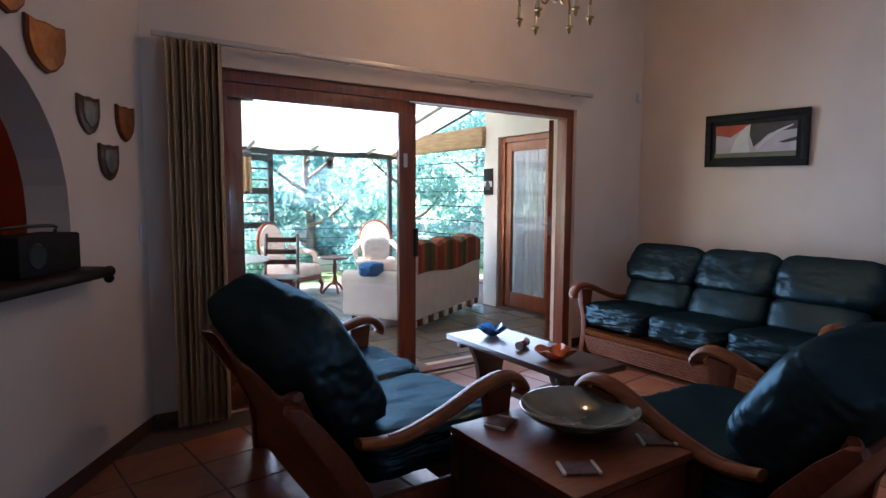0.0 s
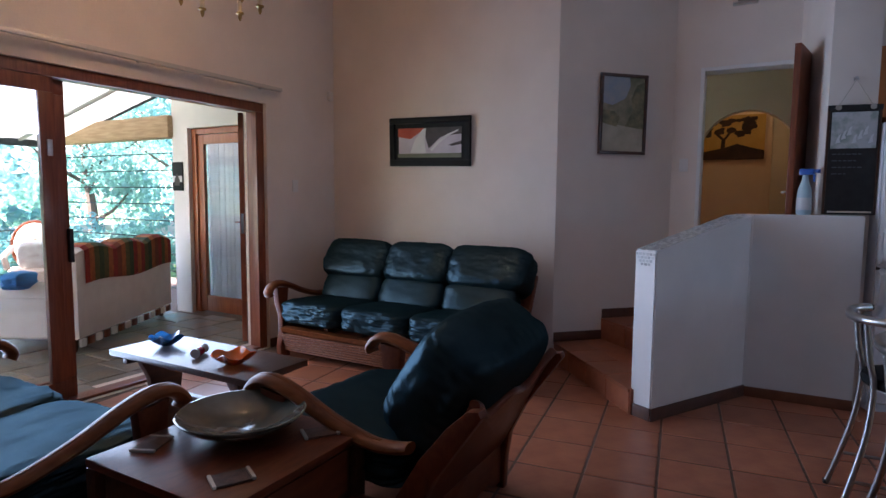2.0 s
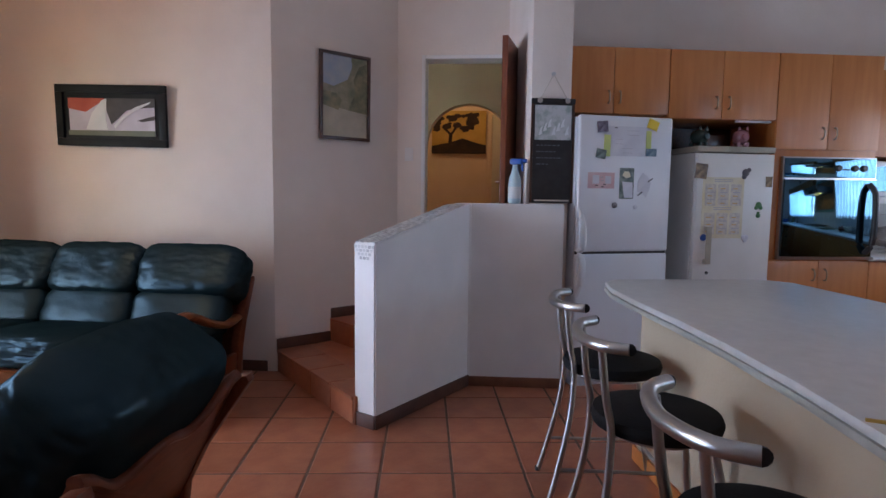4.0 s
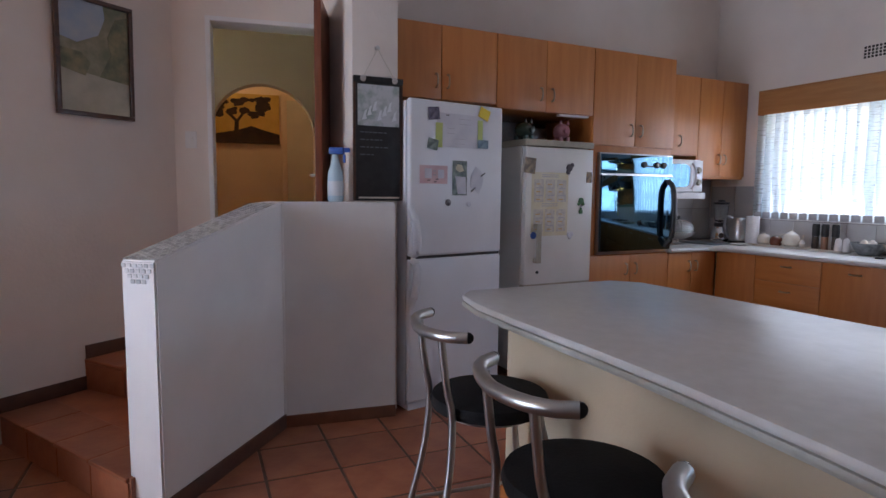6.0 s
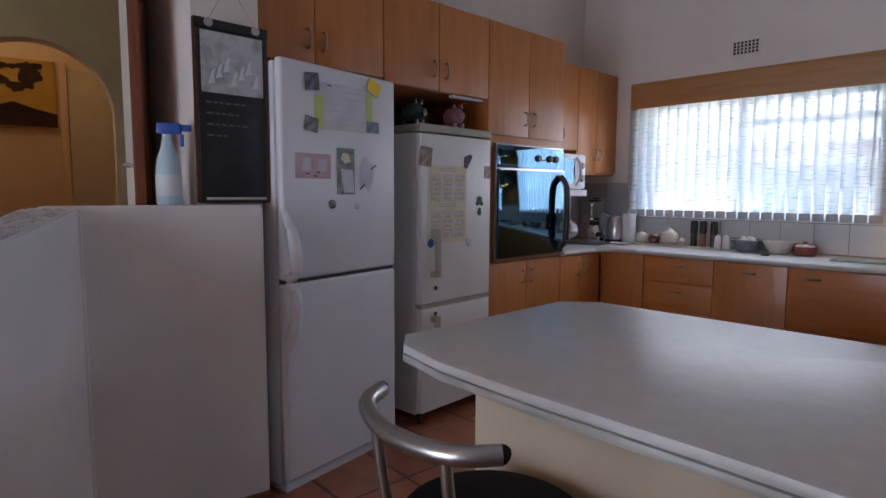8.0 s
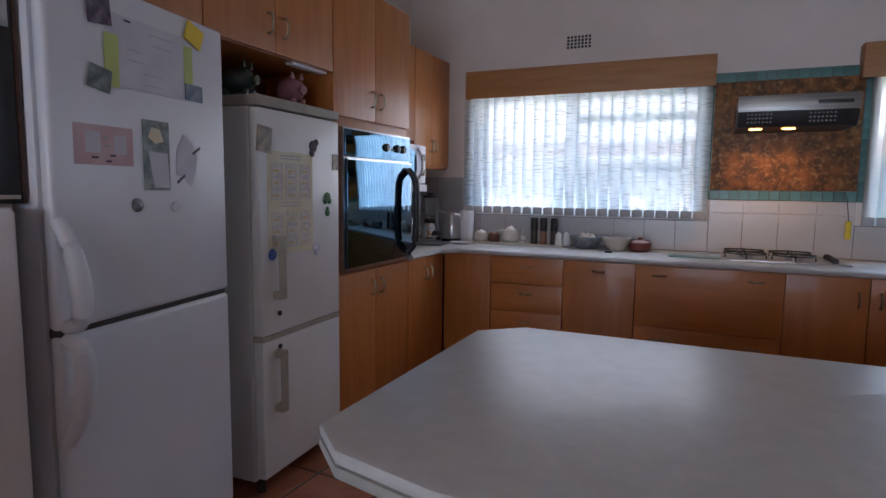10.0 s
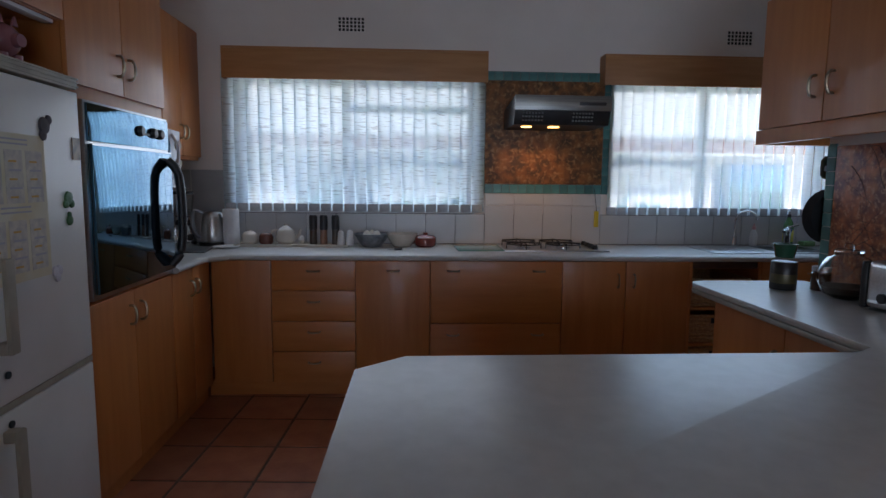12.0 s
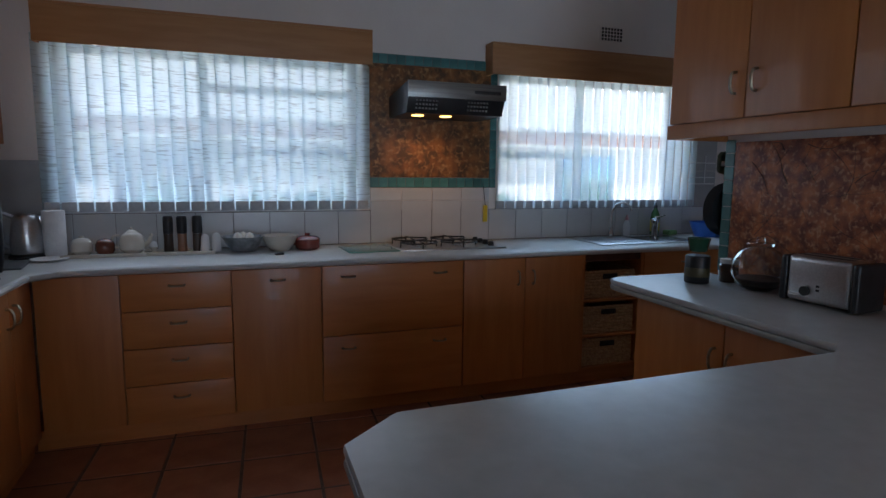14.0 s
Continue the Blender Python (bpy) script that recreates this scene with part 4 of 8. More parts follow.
wooden_seat("three-seat dark green leather sofa on a reeded wooden frame", "sofa", "leather_sofa", 1.94, 3, True, LR @ pose(4.41, 2.945, 0, 0, 0, 90), "leather lounge suite", 0.575, 30)
wooden_seat("two-seat dark green leather couch with carved wooden frame, seen from behind", "couch", "leather_couch", 1.32, 2, False, LR @ pose(0.895, 2.975, 0, 0, 0, -90), "leather lounge suite", 0.625, 32)
wooden_seat("dark green leather armchair with curved wooden arms beside the side table", "armchair", "leather_armchair", 0.82, 1, False, LR @ pose(2.28, 1.40, 0, 0, 0, 0), "leather lounge suite", 0.555, 35)

# ---- tables ----
ct = thing("coffee_table", "dark wooden coffee table with shaped plank legs", "table", LR @ pose(2.308, 3.0, 0))
part("tabletop", bx((-0.21, -0.545, 0.465), (0.21, 0.545, 0.50), 0.005), DARKWOOD, ct, "dark polished tabletop")
for sy in (-1, 1):
    lg = bmesh.new()
    prism(lg, [(-0.15, 0.0), (0.15, 0.0), (0.15, 0.035), (0.105, 0.10), (0.085, 0.22), (0.105, 0.34), (0.15, 0.43), (0.15, 0.464), (-0.15, 0.464), (-0.15, 0.43), (-0.105, 0.34), (-0.085, 0.22), (-0.105, 0.10), (-0.15, 0.035)], sy * 0.36 - 0.022, sy * 0.36 + 0.022, 0.004, "y")
    part("leg", lg, DARKWOOD, ct, "shaped plank leg")
    part("cleat", bx((-0.185, sy * 0.44 - 0.02, 0.425), (0.185, sy * 0.44 + 0.02, 0.464), 0.006), DARKWOOD, ct)
part("stretcher", bx((-0.02, -0.338, 0.17), (0.02, 0.338, 0.25), 0.004), DARKWOOD, ct)

sdt = thing("side_table", "square red-brown wooden side table with a drawer knob", "table", LR @ pose(1.58, 1.94, 0))
part("tabletop", bx((-0.325, -0.325, 0.475), (0.325, 0.325, 0.505), 0.006), REDWOOD, sdt, "polished red-brown tabletop")
part("case", bx((-0.29, -0.29, 0.10), (0.29, 0.29, 0.474), 0.004), DARKWOOD, sdt)
for sx in (-1, 1):
    for sy in (-1, 1):
        part("leg", bx((sx * 0.30 - 0.025, sy * 0.30 - 0.025, 0.0), (sx * 0.30 + 0.025, sy * 0.30 + 0.025, 0.474), 0.006), DARKWOOD, sdt)
part("drawer_front", bx((-0.25, -0.302, 0.30), (0.25, -0.291, 0.455), 0.004), REDWOOD, sdt)
part("door_front", bx((0.291, -0.25, 0.14), (0.302, 0.25, 0.455), 0.004), REDWOOD, sdt)
part("knob", lathe(bmesh.new(), [(0.006, 0), (0.006, 0.01), (0.013, 0.018), (0.010, 0.028), (0, 0.03)], (0, -0.302, 0.38), 14, Euler((radians(90), 0, 0)).to_matrix()), CHROME, sdt, "small metal knob")
part("knob", lathe(bmesh.new(), [(0.006, 0), (0.006, 0.01), (0.013, 0.018), (0.010, 0.028), (0, 0.03)], (0.302, 0.12, 0.38), 14, Euler((0, radians(90), 0)).to_matrix()), CHROME, sdt, "small metal knob")
BOWLG = mat("glazed_bowl", (0.050, 0.055, 0.045), 0.12, (0.16, 0.15, 0.11), 5, 4, coat=0.6, bump=0.06, bscale=30)
prof = [(0.0, 0.004), (0.07, 0.004), (0.072, 0.0), (0.085, 0.002), (0.14, 0.022), (0.195, 0.052), (0.226, 0.080), (0.228, 0.086), (0.222, 0.087), (0.19, 0.064), (0.135, 0.034), (0.08, 0.017), (0.0, 0.013)]
solid("glazed_bowl", lathe(bmesh.new(), prof, seg=44), BOWLG, "wide grey-green glazed bowl on the side table", "bowl", LR @ pose(1.66, 1.985, 0.506))
COASTER = mat("woven_coaster", (0.070, 0.035, 0.026), 0.8, (0.12, 0.06, 0.04), 40, 3, bump=0.4, bscale=150)
BONE = mat("pale_trim", (0.55, 0.48, 0.40), 0.6)
coaster = thing("coaster", "dark woven coaster with pale end strips on the side table", "coaster", group="coasters on the side table")
part("mat", bx((-0.052, -0.042, 0), (0.052, 0.042, 0.007), 0.002), COASTER, coaster)
for sx in (-1, 1):
    part("end_strip", bx((sx * 0.058 - 0.006, -0.044, 0), (sx * 0.058 + 0.006, 0.044, 0.010), 0.003), BONE, coaster)
coaster.matrix_world = LR @ pose(1.43, 2.17, 0.506, 0, 0, 25)
copy_thing(coaster, LR @ pose(1.40, 1.74, 0.506, 0, 0, -28))
copy_thing(coaster, LR @ pose(1.80, 1.74, 0.506, 0, 0, -35))


def glass_dish(label, col, r, h, m, waves):
    bm = bmesh.new()
    seg = 40
    rings = []
    for rr, z in [(0.0, 0.0), (r * 0.35, 0.0), (r * 0.6, h * 0.25), (r * 0.85, h * 0.65), (r, h), (r * 0.98, h * 1.04), (r * 0.80, h * 0.70), (r * 0.55, h * 0.33), (0.0, h * 0.12)]:
        ring = []
        for i in range(seg):
            a = 2 * math.pi * i / seg
            q = 1 + 0.16 * (rr / r) ** 2 * math.sin(waves * a)
            ring.append(bm.verts.new((max(rr, 1e-4) * q * math.cos(a), max(rr, 1e-4) * q * math.sin(a), z * (1 + 0.22 * (rr / r) * math.cos(waves * a)))))
        rings.append(ring)
    for p, q in zip(rings, rings[1:]):
        for i in range(seg):
            bm.faces.new((p[i], p[(i + 1) % seg], q[(i + 1) % seg], q[i]))
    bm.faces.new(rings[0][::-1])
    bm.faces.new(rings[-1])
    g = mat("dish_glass", col, 0.08, tuple(c * 0.7 for c in col), 8, 3, coat=0.5)
    g.node_tree.nodes["Principled BSDF"].inputs["Transmission Weight"].default_value = 0.45
    solid("glass_dish", bm, g, label, "dish", m)


glass_dish("blue rippled glass dish on the coffee table", (0.03, 0.22, 0.55), 0.085, 0.055, LR @ pose(2.32, 3.35, 0.501), 5)
glass_dish("orange glass dish on the coffee table", (0.85, 0.16, 0.02), 0.10, 0.055, LR @ pose(2.26, 2.72, 0.501, 0, 0, 20), 4)
sweet = thing("ornament", "small red and white twisted glass ornament on the coffee table", "ornament", LR @ pose(2.27, 3.00, 0.501, 0, 0, 30))
part("middle", lathe(bmesh.new(), [(0.010, -0.03), (0.022, -0.018), (0.024, 0.0), (0.022, 0.018), (0.010, 0.03)], (0, 0, 0.024), 16, Euler((0, radians(90), 0)).to_matrix()), mat("red_glass", (0.35, 0.02, 0.05), 0.15, coat=0.5), sweet, "deep red middle")
for sx in (-1, 1):
    part("wing", lathe(bmesh.new(), [(0.008, 0.0), (0.022, 0.018), (0.026, 0.034)], (sx * 0.028, 0, 0.026), 12, Euler((0, radians(90 * sx), 0)).to_matrix()), mat("frosted_white", (0.75, 0.70, 0.72), 0.2, coat=0.4), sweet, "frosted white end")

# ---- wall pictures ----
def framed(name, label, w, h, border, mtl, m, lean=0.0, inner=None):
    """A framed picture in its local x-z plane, its back on y = 0 and its face towards -y."""
    ob = thing(name, label, "picture", m)
    tl = pose(0, -0.004, 0, lean, 0, 0)
    fr = bmesh.new()
    box(fr, (-w / 2, -0.028, 0), (w / 2, -0.002, border), 0.004)
    box(fr, (-w / 2, -0.028, h - border), (w / 2, -0.002, h), 0.004)
    box(fr, (-w / 2, -0.028, border), (-w / 2 + border, -0.002, h - border), 0.004)
    box(fr, (w / 2 - border, -0.028, border), (w / 2, -0.002, h - border), 0.004)
    bmesh.ops.transform(fr, matrix=tl, verts=fr.verts)
    part("frame", fr, mtl, ob)
    return ob, tl


def sheet(parent, name, pts, y, mtl, tl, label=""):
    bm = prism(bmesh.new(), pts, y - 0.0012, y, 0, "y")
    bmesh.ops.transform(bm, matrix=tl, verts=bm.verts)
    return part(name, bm, mtl, parent, label, smooth=False)


FRAMEBLACK = mat("black_frame", (0.006, 0.007, 0.009), 0.5, (0.010, 0.011, 0.013), 8, 3, spec=0.15)
zeb, tl = framed("zebra_picture", "black framed picture with red field and black and white stripes", 0.85, 0.44, 0.055, FRAMEBLACK, LR @ pose(4.848, 3.09, 1.645, 0, 1.2, -90), 3.0)
sheet(zeb, "mount", [(-0.38, 0.05), (0.38, 0.05), (0.38, 0.40), (-0.38, 0.40)], -0.008, FRAMEBLACK, tl, "black mount")
PALE = mat("print_pale", (0.46, 0.44, 0.52), 0.6, (0.60, 0.58, 0.66), 5, 4)
WHITEP = mat("print_white", (0.62, 0.66, 0.68), 0.6, (0.72, 0.74, 0.76), 6, 4)
INK = mat("print_ink", (0.035, 0.03, 0.032), 0.6, (0.07, 0.06, 0.06), 9, 3)
REDP = mat("print_red", (0.42, 0.055, 0.025), 0.6, (0.52, 0.10, 0.05), 6, 3)
sheet(zeb, "print", [(-0.33, 0.08), (0.33, 0.08), (0.33, 0.335), (-0.33, 0.335)], -0.0105, PALE, tl)
sheet(zeb, "red_field", [(-0.335, 0.27), (-0.20, 0.245), (-0.09, 0.31), (-0.05, 0.345), (-0.335, 0.345)], -0.0125, REDP, tl)
sheet(zeb, "white_shape", [(-0.20, 0.12), (-0.03, 0.12), (-0.045, 0.20), (-0.03, 0.345), (-0.07, 0.33), (-0.15, 0.24)], -0.0150, WHITEP, tl)
sheet(zeb, "dark_shape", [(-0.03, 0.345), (-0.035, 0.26), (0.00, 0.16), (0.05, 0.20), (0.12, 0.26), (0.20, 0.275), (0.338, 0.285), (0.338, 0.347)], -0.0175, INK, tl)
sheet(zeb, "stripe", [(0.03, 0.13), (0.10, 0.20), (0.19, 0.26), (0.30, 0.31), (0.31, 0.325), (0.19, 0.285), (0.09, 0.225), (0.02, 0.15)], -0.0200, WHITEP, tl)
sheet(zeb, "stripe", [(0.20, 0.19), (0.335, 0.225), (0.335, 0.195), (0.24, 0.18)], -0.0200, INK, tl)
sheet(zeb, "strip", [(-0.335, 0.078), (0.335, 0.078), (0.335, 0.118), (-0.335, 0.112)], -0.0200, mat("print_olive", (0.12, 0.14, 0.09), 0.6, (0.17, 0.19, 0.13), 6), tl)

DW = LR @ pose(5.26, 1.478, 1.735, 0, 0, -45)
lan, tl = framed("landscape_painting", "dark framed landscape painting of trees and a field", 0.44, 0.655, 0.025, DARKWOOD, DW @ pose(0, -0.001, 0), 1.0)
PAINT = mat("painting", (0.16, 0.17, 0.10), 0.5, (0.34, 0.30, 0.20), 12, 6, bump=0.1)
SKYP = mat("painting_sky", (0.26, 0.34, 0.46), 0.5, (0.40, 0.42, 0.44), 7, 5)
FIELD = mat("painting_field", (0.40, 0.36, 0.27), 0.5, (0.52, 0.47, 0.36), 8, 5)
TREEP = mat("painting_trees", (0.10, 0.11, 0.06), 0.5, (0.28, 0.24, 0.13), 14, 5)
sheet(lan, "canvas", [(-0.2, 0.02), (0.2, 0.02), (0.2, 0.635), (-0.2, 0.635)], -0.010, PAINT, tl)
sheet(lan, "painted_sky", [(-0.195, 0.42), (-0.10, 0.40), (0.02, 0.46), (0.06, 0.56), (0.05, 0.63), (-0.195, 0.63)], -0.0125, SKYP, tl)
sheet(lan, "painted_field", [(-0.195, 0.025), (0.195, 0.025), (0.195, 0.21), (0.0, 0.235), (-0.195, 0.255)], -0.0125, FIELD, tl)
sheet(lan, "painted_tree", [(-0.195, 0.255), (-0.06, 0.225), (-0.03, 0.30), (-0.08, 0.35), (-0.195, 0.36)], -0.0150, TREEP, tl)
sheet(lan, "painted_tree", [(0.02, 0.23), (0.195, 0.21), (0.195, 0.60), (0.12, 0.57), (0.07, 0.46), (0.09, 0.36)], -0.0150, TREEP, tl)

# ---- patio door with its blind ----
pd = tagged(new("door_1"), "red-brown hardwood sliding patio door, one leaf slid open", "door", "", "structure")
pd.matrix_world = LR
fr = bmesh.new()
box(fr, (0.78, 4.255, 2.085), (3.95, 4.375, 2.16), 0.004)
part("head", fr, MERANTI, pd)
part("jamb", bx((0.781, 4.255, 0.0), (0.845, 4.375, 2.084), 0.004), MERANTI, pd)
part("jamb", bx((3.865, 4.255, 0.0), (3.949, 4.375, 2.084), 0.004), MERANTI, pd)
part("threshold", bx((0.846, 4.255, 0.0), (3.864, 4.375, 0.022), 0.004), MERANTI, pd)
for (u0, u1, v0, nm) in ((0.85, 2.245, 4.265, "fixed_leaf"), (0.95, 2.335, 4.325, "sliding_leaf")):
    lf = bmesh.new()
    box(lf, (u0, v0, 1.99), (u1, v0 + 0.042, 2.083), 0.004)
    box(lf, (u0, v0, 0.024), (u1, v0 + 0.042, 0.16), 0.004)
    box(lf, (u0, v0, 0.16), (u0 + 0.09, v0 + 0.042, 1.99), 0.004)
    box(lf, (u1 - 0.09, v0, 0.16), (u1, v0 + 0.042, 1.99), 0.004)
    leaf = part(nm, lf, MERANTI, pd)
    gl = part("pane", bx((u0 + 0.085, v0 + 0.018, 0.15), (u1 - 0.085, v0 + 0.023, 2.0)), PANE, leaf, "clear glass")
    gl.visible_shadow = False
    if nm == "fixed_leaf":
        part("lock_plate", bx((u1 - 0.055, v0 - 0.012, 1.60), (u1 - 0.025, v0 - 0.001, 1.70), 0.003), STEEL, leaf, "steel lock plate")
    else:
        part("handle", bx((u1 - 0.02, v0 - 0.03, 0.92), (u1 + 0.006, v0 + 0.05, 1.14), 0.006), BLACK, leaf, "black pull handle")
leafm = LR @ pose(3.93, 4.52, 0, 0, 0, 45.5)
lf2 = tagged(new("door_2"), "red-brown hardwood door leaf folded open onto the patio", "door", "", "structure")
lf2.matrix_world = leafm
part("leaf", bx((0.0, -0.022, 0.02), (0.62, 0.022, 2.10), 0.004), MERANTI, lf2)
part("lock_plate", bx((-0.004, -0.012, 1.02), (-0.0005, 0.012, 1.20)), CHROME, lf2, "bright metal lock plate")
part("handle", sweep(bmesh.new(), smooth_path([(0.05, 0.022, 1.12), (0.05, 0.06, 1.12), (0.09, 0.065, 1.12), (0.15, 0.065, 1.115)], 3), 0.008, 8), CHROME, lf2)
rl = thing("blind_rail", "pale aluminium vertical blind rail above the patio door", "rail", LR @ pose(2.275, 4.13, 2.265))
part("rail", bx((-1.765, -0.018, 0), (1.765, 0.018, 0.030), 0.003), mat("pale_aluminium", (0.55, 0.52, 0.48), 0.45, metal=0.4), rl)
for x in (-1.6, -0.55, 0.5, 1.6):
    part("bracket", bx((x - 0.012, 0.0185, 0.005), (x + 0.012, 0.088, 0.042), 0.002), STEEL, rl)
vb = thing("vertical_blind", "beige vertical blind drawn aside in a stack", "blind", LR @ pose(0.74, 4.13, 0.02))
slat = bmesh.new()
cols = [(slat.verts.new((px, py, 0.0)), slat.verts.new((px, py, 2.24))) for px, py in ((-0.060, 0.005), (-0.03, -0.003), (0, -0.005), (0.03, -0.003), (0.060, 0.005))]
for (a, b), (c, d) in zip(cols, cols[1:]):
    slat.faces.new((a, c, d, b))
slm = mesh_of("slat", slat, BLINDBEIGE)
for i in range(26):
    s_ = new("slat", slm)
    s_.parent = vb
    s_.matrix_basis = pose(-0.135 + 0.0108 * i, 0.012 * (i % 3 - 1), random.uniform(-0.006, 0.006), 0, 0, 64 + random.uniform(-12, 12))

# ---- small fittings on the living room walls ----
solid("alarm_sensor", bx((-0.03, -0.035, -0.045), (0.03, 0.0, 0.045), 0.012, 3), WHITEPAINT, "small white alarm sensor in the corner", "sensor", LR @ pose(4.78, 4.219, 2.345))
sw = thing("light_switch", "white light switch on the living room wall", "switch", LR @ pose(4.29, 4.219, 1.40), "light switches")
part("plate", bx((-0.035, -0.008, 0), (0.035, 0, 0.11), 0.003), WHITEPAINT, sw)
part("rocker", bx((-0.012, -0.012, 0.035), (0.012, -0.0085, 0.075), 0.002), WHITEPAINT, sw)
copy_thing(sw, LR @ pose(5.6195, 1.02, 1.60, 0, 0, -90))
copy_thing(sw, DIAG @ pose(0.06, 0.001, 1.11, 0, 0, 180))
siren = thing("siren", "grey dome siren high on the entrance wall", "siren", LR @ pose(5.619, 0.61, 2.93, 0, 0, -90))
part("base_plate", bx((-0.09, -0.07, -0.005), (0.09, 0.0, 0.012), 0.004), STEEL, siren)
part("dome", lathe(bmesh.new(), [(0.055, 0.0), (0.055, 0.06), (0.045, 0.10), (0.0, 0.115)], (0, -0.06, 0.0125), 20), SEALGREY, siren)


def shield(label, w, h, m, mtl, crest):
    ob = thing("shield_plaque", label, "plaque", m, "shields on the wall")
    pts = [(-w / 2, h), (-w / 4, h * 0.955), (0, h * 0.985), (w / 4, h * 0.955), (w / 2, h), (w / 2, h * 0.55), (w * 0.40, h * 0.27), (w * 0.2, h * 0.08), (0, 0), (-w * 0.2, h * 0.08), (-w * 0.40, h * 0.27), (-w / 2, h * 0.55)]
    part("board", prism(bmesh.new(), pts, 0.0, 0.018, 0.005, "y"), mtl, ob)
    k_ = 0.90 if crest is COPPER else 0.66
    part("crest", prism(bmesh.new(), [(x * k_, h * 0.62 * (1 - k_) + z * k_) for x, z in pts], 0.0182, 0.024, 0.002, "y"), crest, ob, "embossed crest")
    return ob


COPPER = mat("beaten_copper", (0.42, 0.17, 0.06), 0.35, (0.58, 0.27, 0.10), 18, 4, metal=0.8, bump=0.4, bscale=40)
PEWTER = mat("pewter", (0.16, 0.17, 0.17), 0.45, (0.26, 0.25, 0.23), 25, 3, metal=0.5, bump=0.4, bscale=60)
shield("dark wooden shield with a pewter crest", 0.17, 0.185, DIAG @ pose(0.525, 0.0, 1.67), DARKWOOD, PEWTER)
shield("copper coloured wooden shield", 0.165, 0.19, DIAG @ pose(0.205, 0.0, 1.665), REDWOOD, COPPER)
shield("dark wooden shield with a small crest", 0.165, 0.185, DIAG @ pose(0.37, 0.0, 1.455), DARKWOOD, PEWTER)
shield("large beaten copper shield beside the arch", 0.25, 0.22, DIAG @ pose(0.805, 0.0, 1.90), REDWOOD, COPPER)
shield("large beaten copper shield above the arch", 0.22, 0.22, DIAG @ pose(1.02, 0.0, 2.085), REDWOOD, COPPER)
ss = thing("hatch_shelf", "dark wooden shelf board along the serving hatch", "shelf", DIAG @ pose(0, 0, 0.965))
part("board", bx((0.60, -0.20, 0.036), (2.35, 0.10, 0.078), 0.010), BLACKWOOD, ss)
part("edge_roll", sweep(bmesh.new(), [(0.56, 0.10, 0.050), (2.35, 0.10, 0.050)], 0.026, 12), BLACKWOOD, ss)
part("end_knob", lathe(bmesh.new(), [(0.010, 0.0), (0.022, 0.012), (0.024, 0.028), (0.010, 0.042), (0.0, 0.044)], (0.575, 0.10, -0.005), 14), BLACKWOOD, ss)
rad = thing("radio", "black radio standing in the serving hatch", "radio", DIAG @ pose(0.90, -0.04, 1.044))
part("case", bx((-0.20, -0.09, 0), (0.19, 0.09, 0.17), 0.012), RADIO, rad)
part("speaker_grille", lathe(bmesh.new(), [(0.055, 0), (0.05, 0.006), (0, 0.004)], (0.09, 0.0905, 0.085), 24, Euler((radians(-90), 0, 0)).to_matrix()), DARKSTEEL, rad)
part("handle", sweep(bmesh.new(), smooth_path([(-0.16, 0.0, 0.168), (-0.15, 0.0, 0.20), (0.15, 0.0, 0.20), (0.16, 0.0, 0.168)], 3), 0.008, 8), BLACK, rad)
solid("black_cabinet", bx((0.9, -1.1, 0.0), (2.2, -0.65, 1.32), 0.01), BLACK, "black cabinet in the room behind the hatch", "cabinet", DIAG)
cup = thing("tea_pot", "white china pot standing on the black cabinet", "pot", DIAG @ pose(1.40, -0.86, 1.321))
part("pot", lathe(bmesh.new(), [(0.03, 0), (0.055, 0.02), (0.06, 0.05), (0.045, 0.085), (0.02, 0.095), (0.0, 0.11)], seg=20), WHITEPAINT, cup)
part("spout", sweep(bmesh.new(), smooth_path([(0.05, 0, 0.03), (0.08, 0, 0.05), (0.095, 0, 0.08)], 3), 0.010, 8), WHITEPAINT, cup)

# Unseen lamp, added so the red wall behind the hatch is lit
hrl = thing("ceiling_lamp", "unseen round warm lamp added to light the red room", "lamp", DIAG @ pose(1.5, -1.55, H - 0.142))
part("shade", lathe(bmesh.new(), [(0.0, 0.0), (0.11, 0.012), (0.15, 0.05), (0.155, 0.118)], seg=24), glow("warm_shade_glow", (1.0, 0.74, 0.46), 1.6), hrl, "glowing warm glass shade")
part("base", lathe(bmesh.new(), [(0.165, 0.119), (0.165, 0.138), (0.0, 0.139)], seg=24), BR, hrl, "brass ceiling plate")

# chandelier
chn = thing("chandelier", "brass chandelier with candle-style lamps hanging over the lounge", "lamp", LR @ pose(2.47, 3.0, 2.40))
CANDLE = mat("cream_candle", (0.70, 0.60, 0.40), 0.5)
part("stem", lathe(bmesh.new(), [(0.012, 0.10), (0.03, 0.13), (0.045, 0.20), (0.02, 0.27), (0.012, 0.30), (0.010, 0.31), (0.010, 0.985), (0.05, 0.992), (0.05, 0.999)], seg=18), BR, chn)
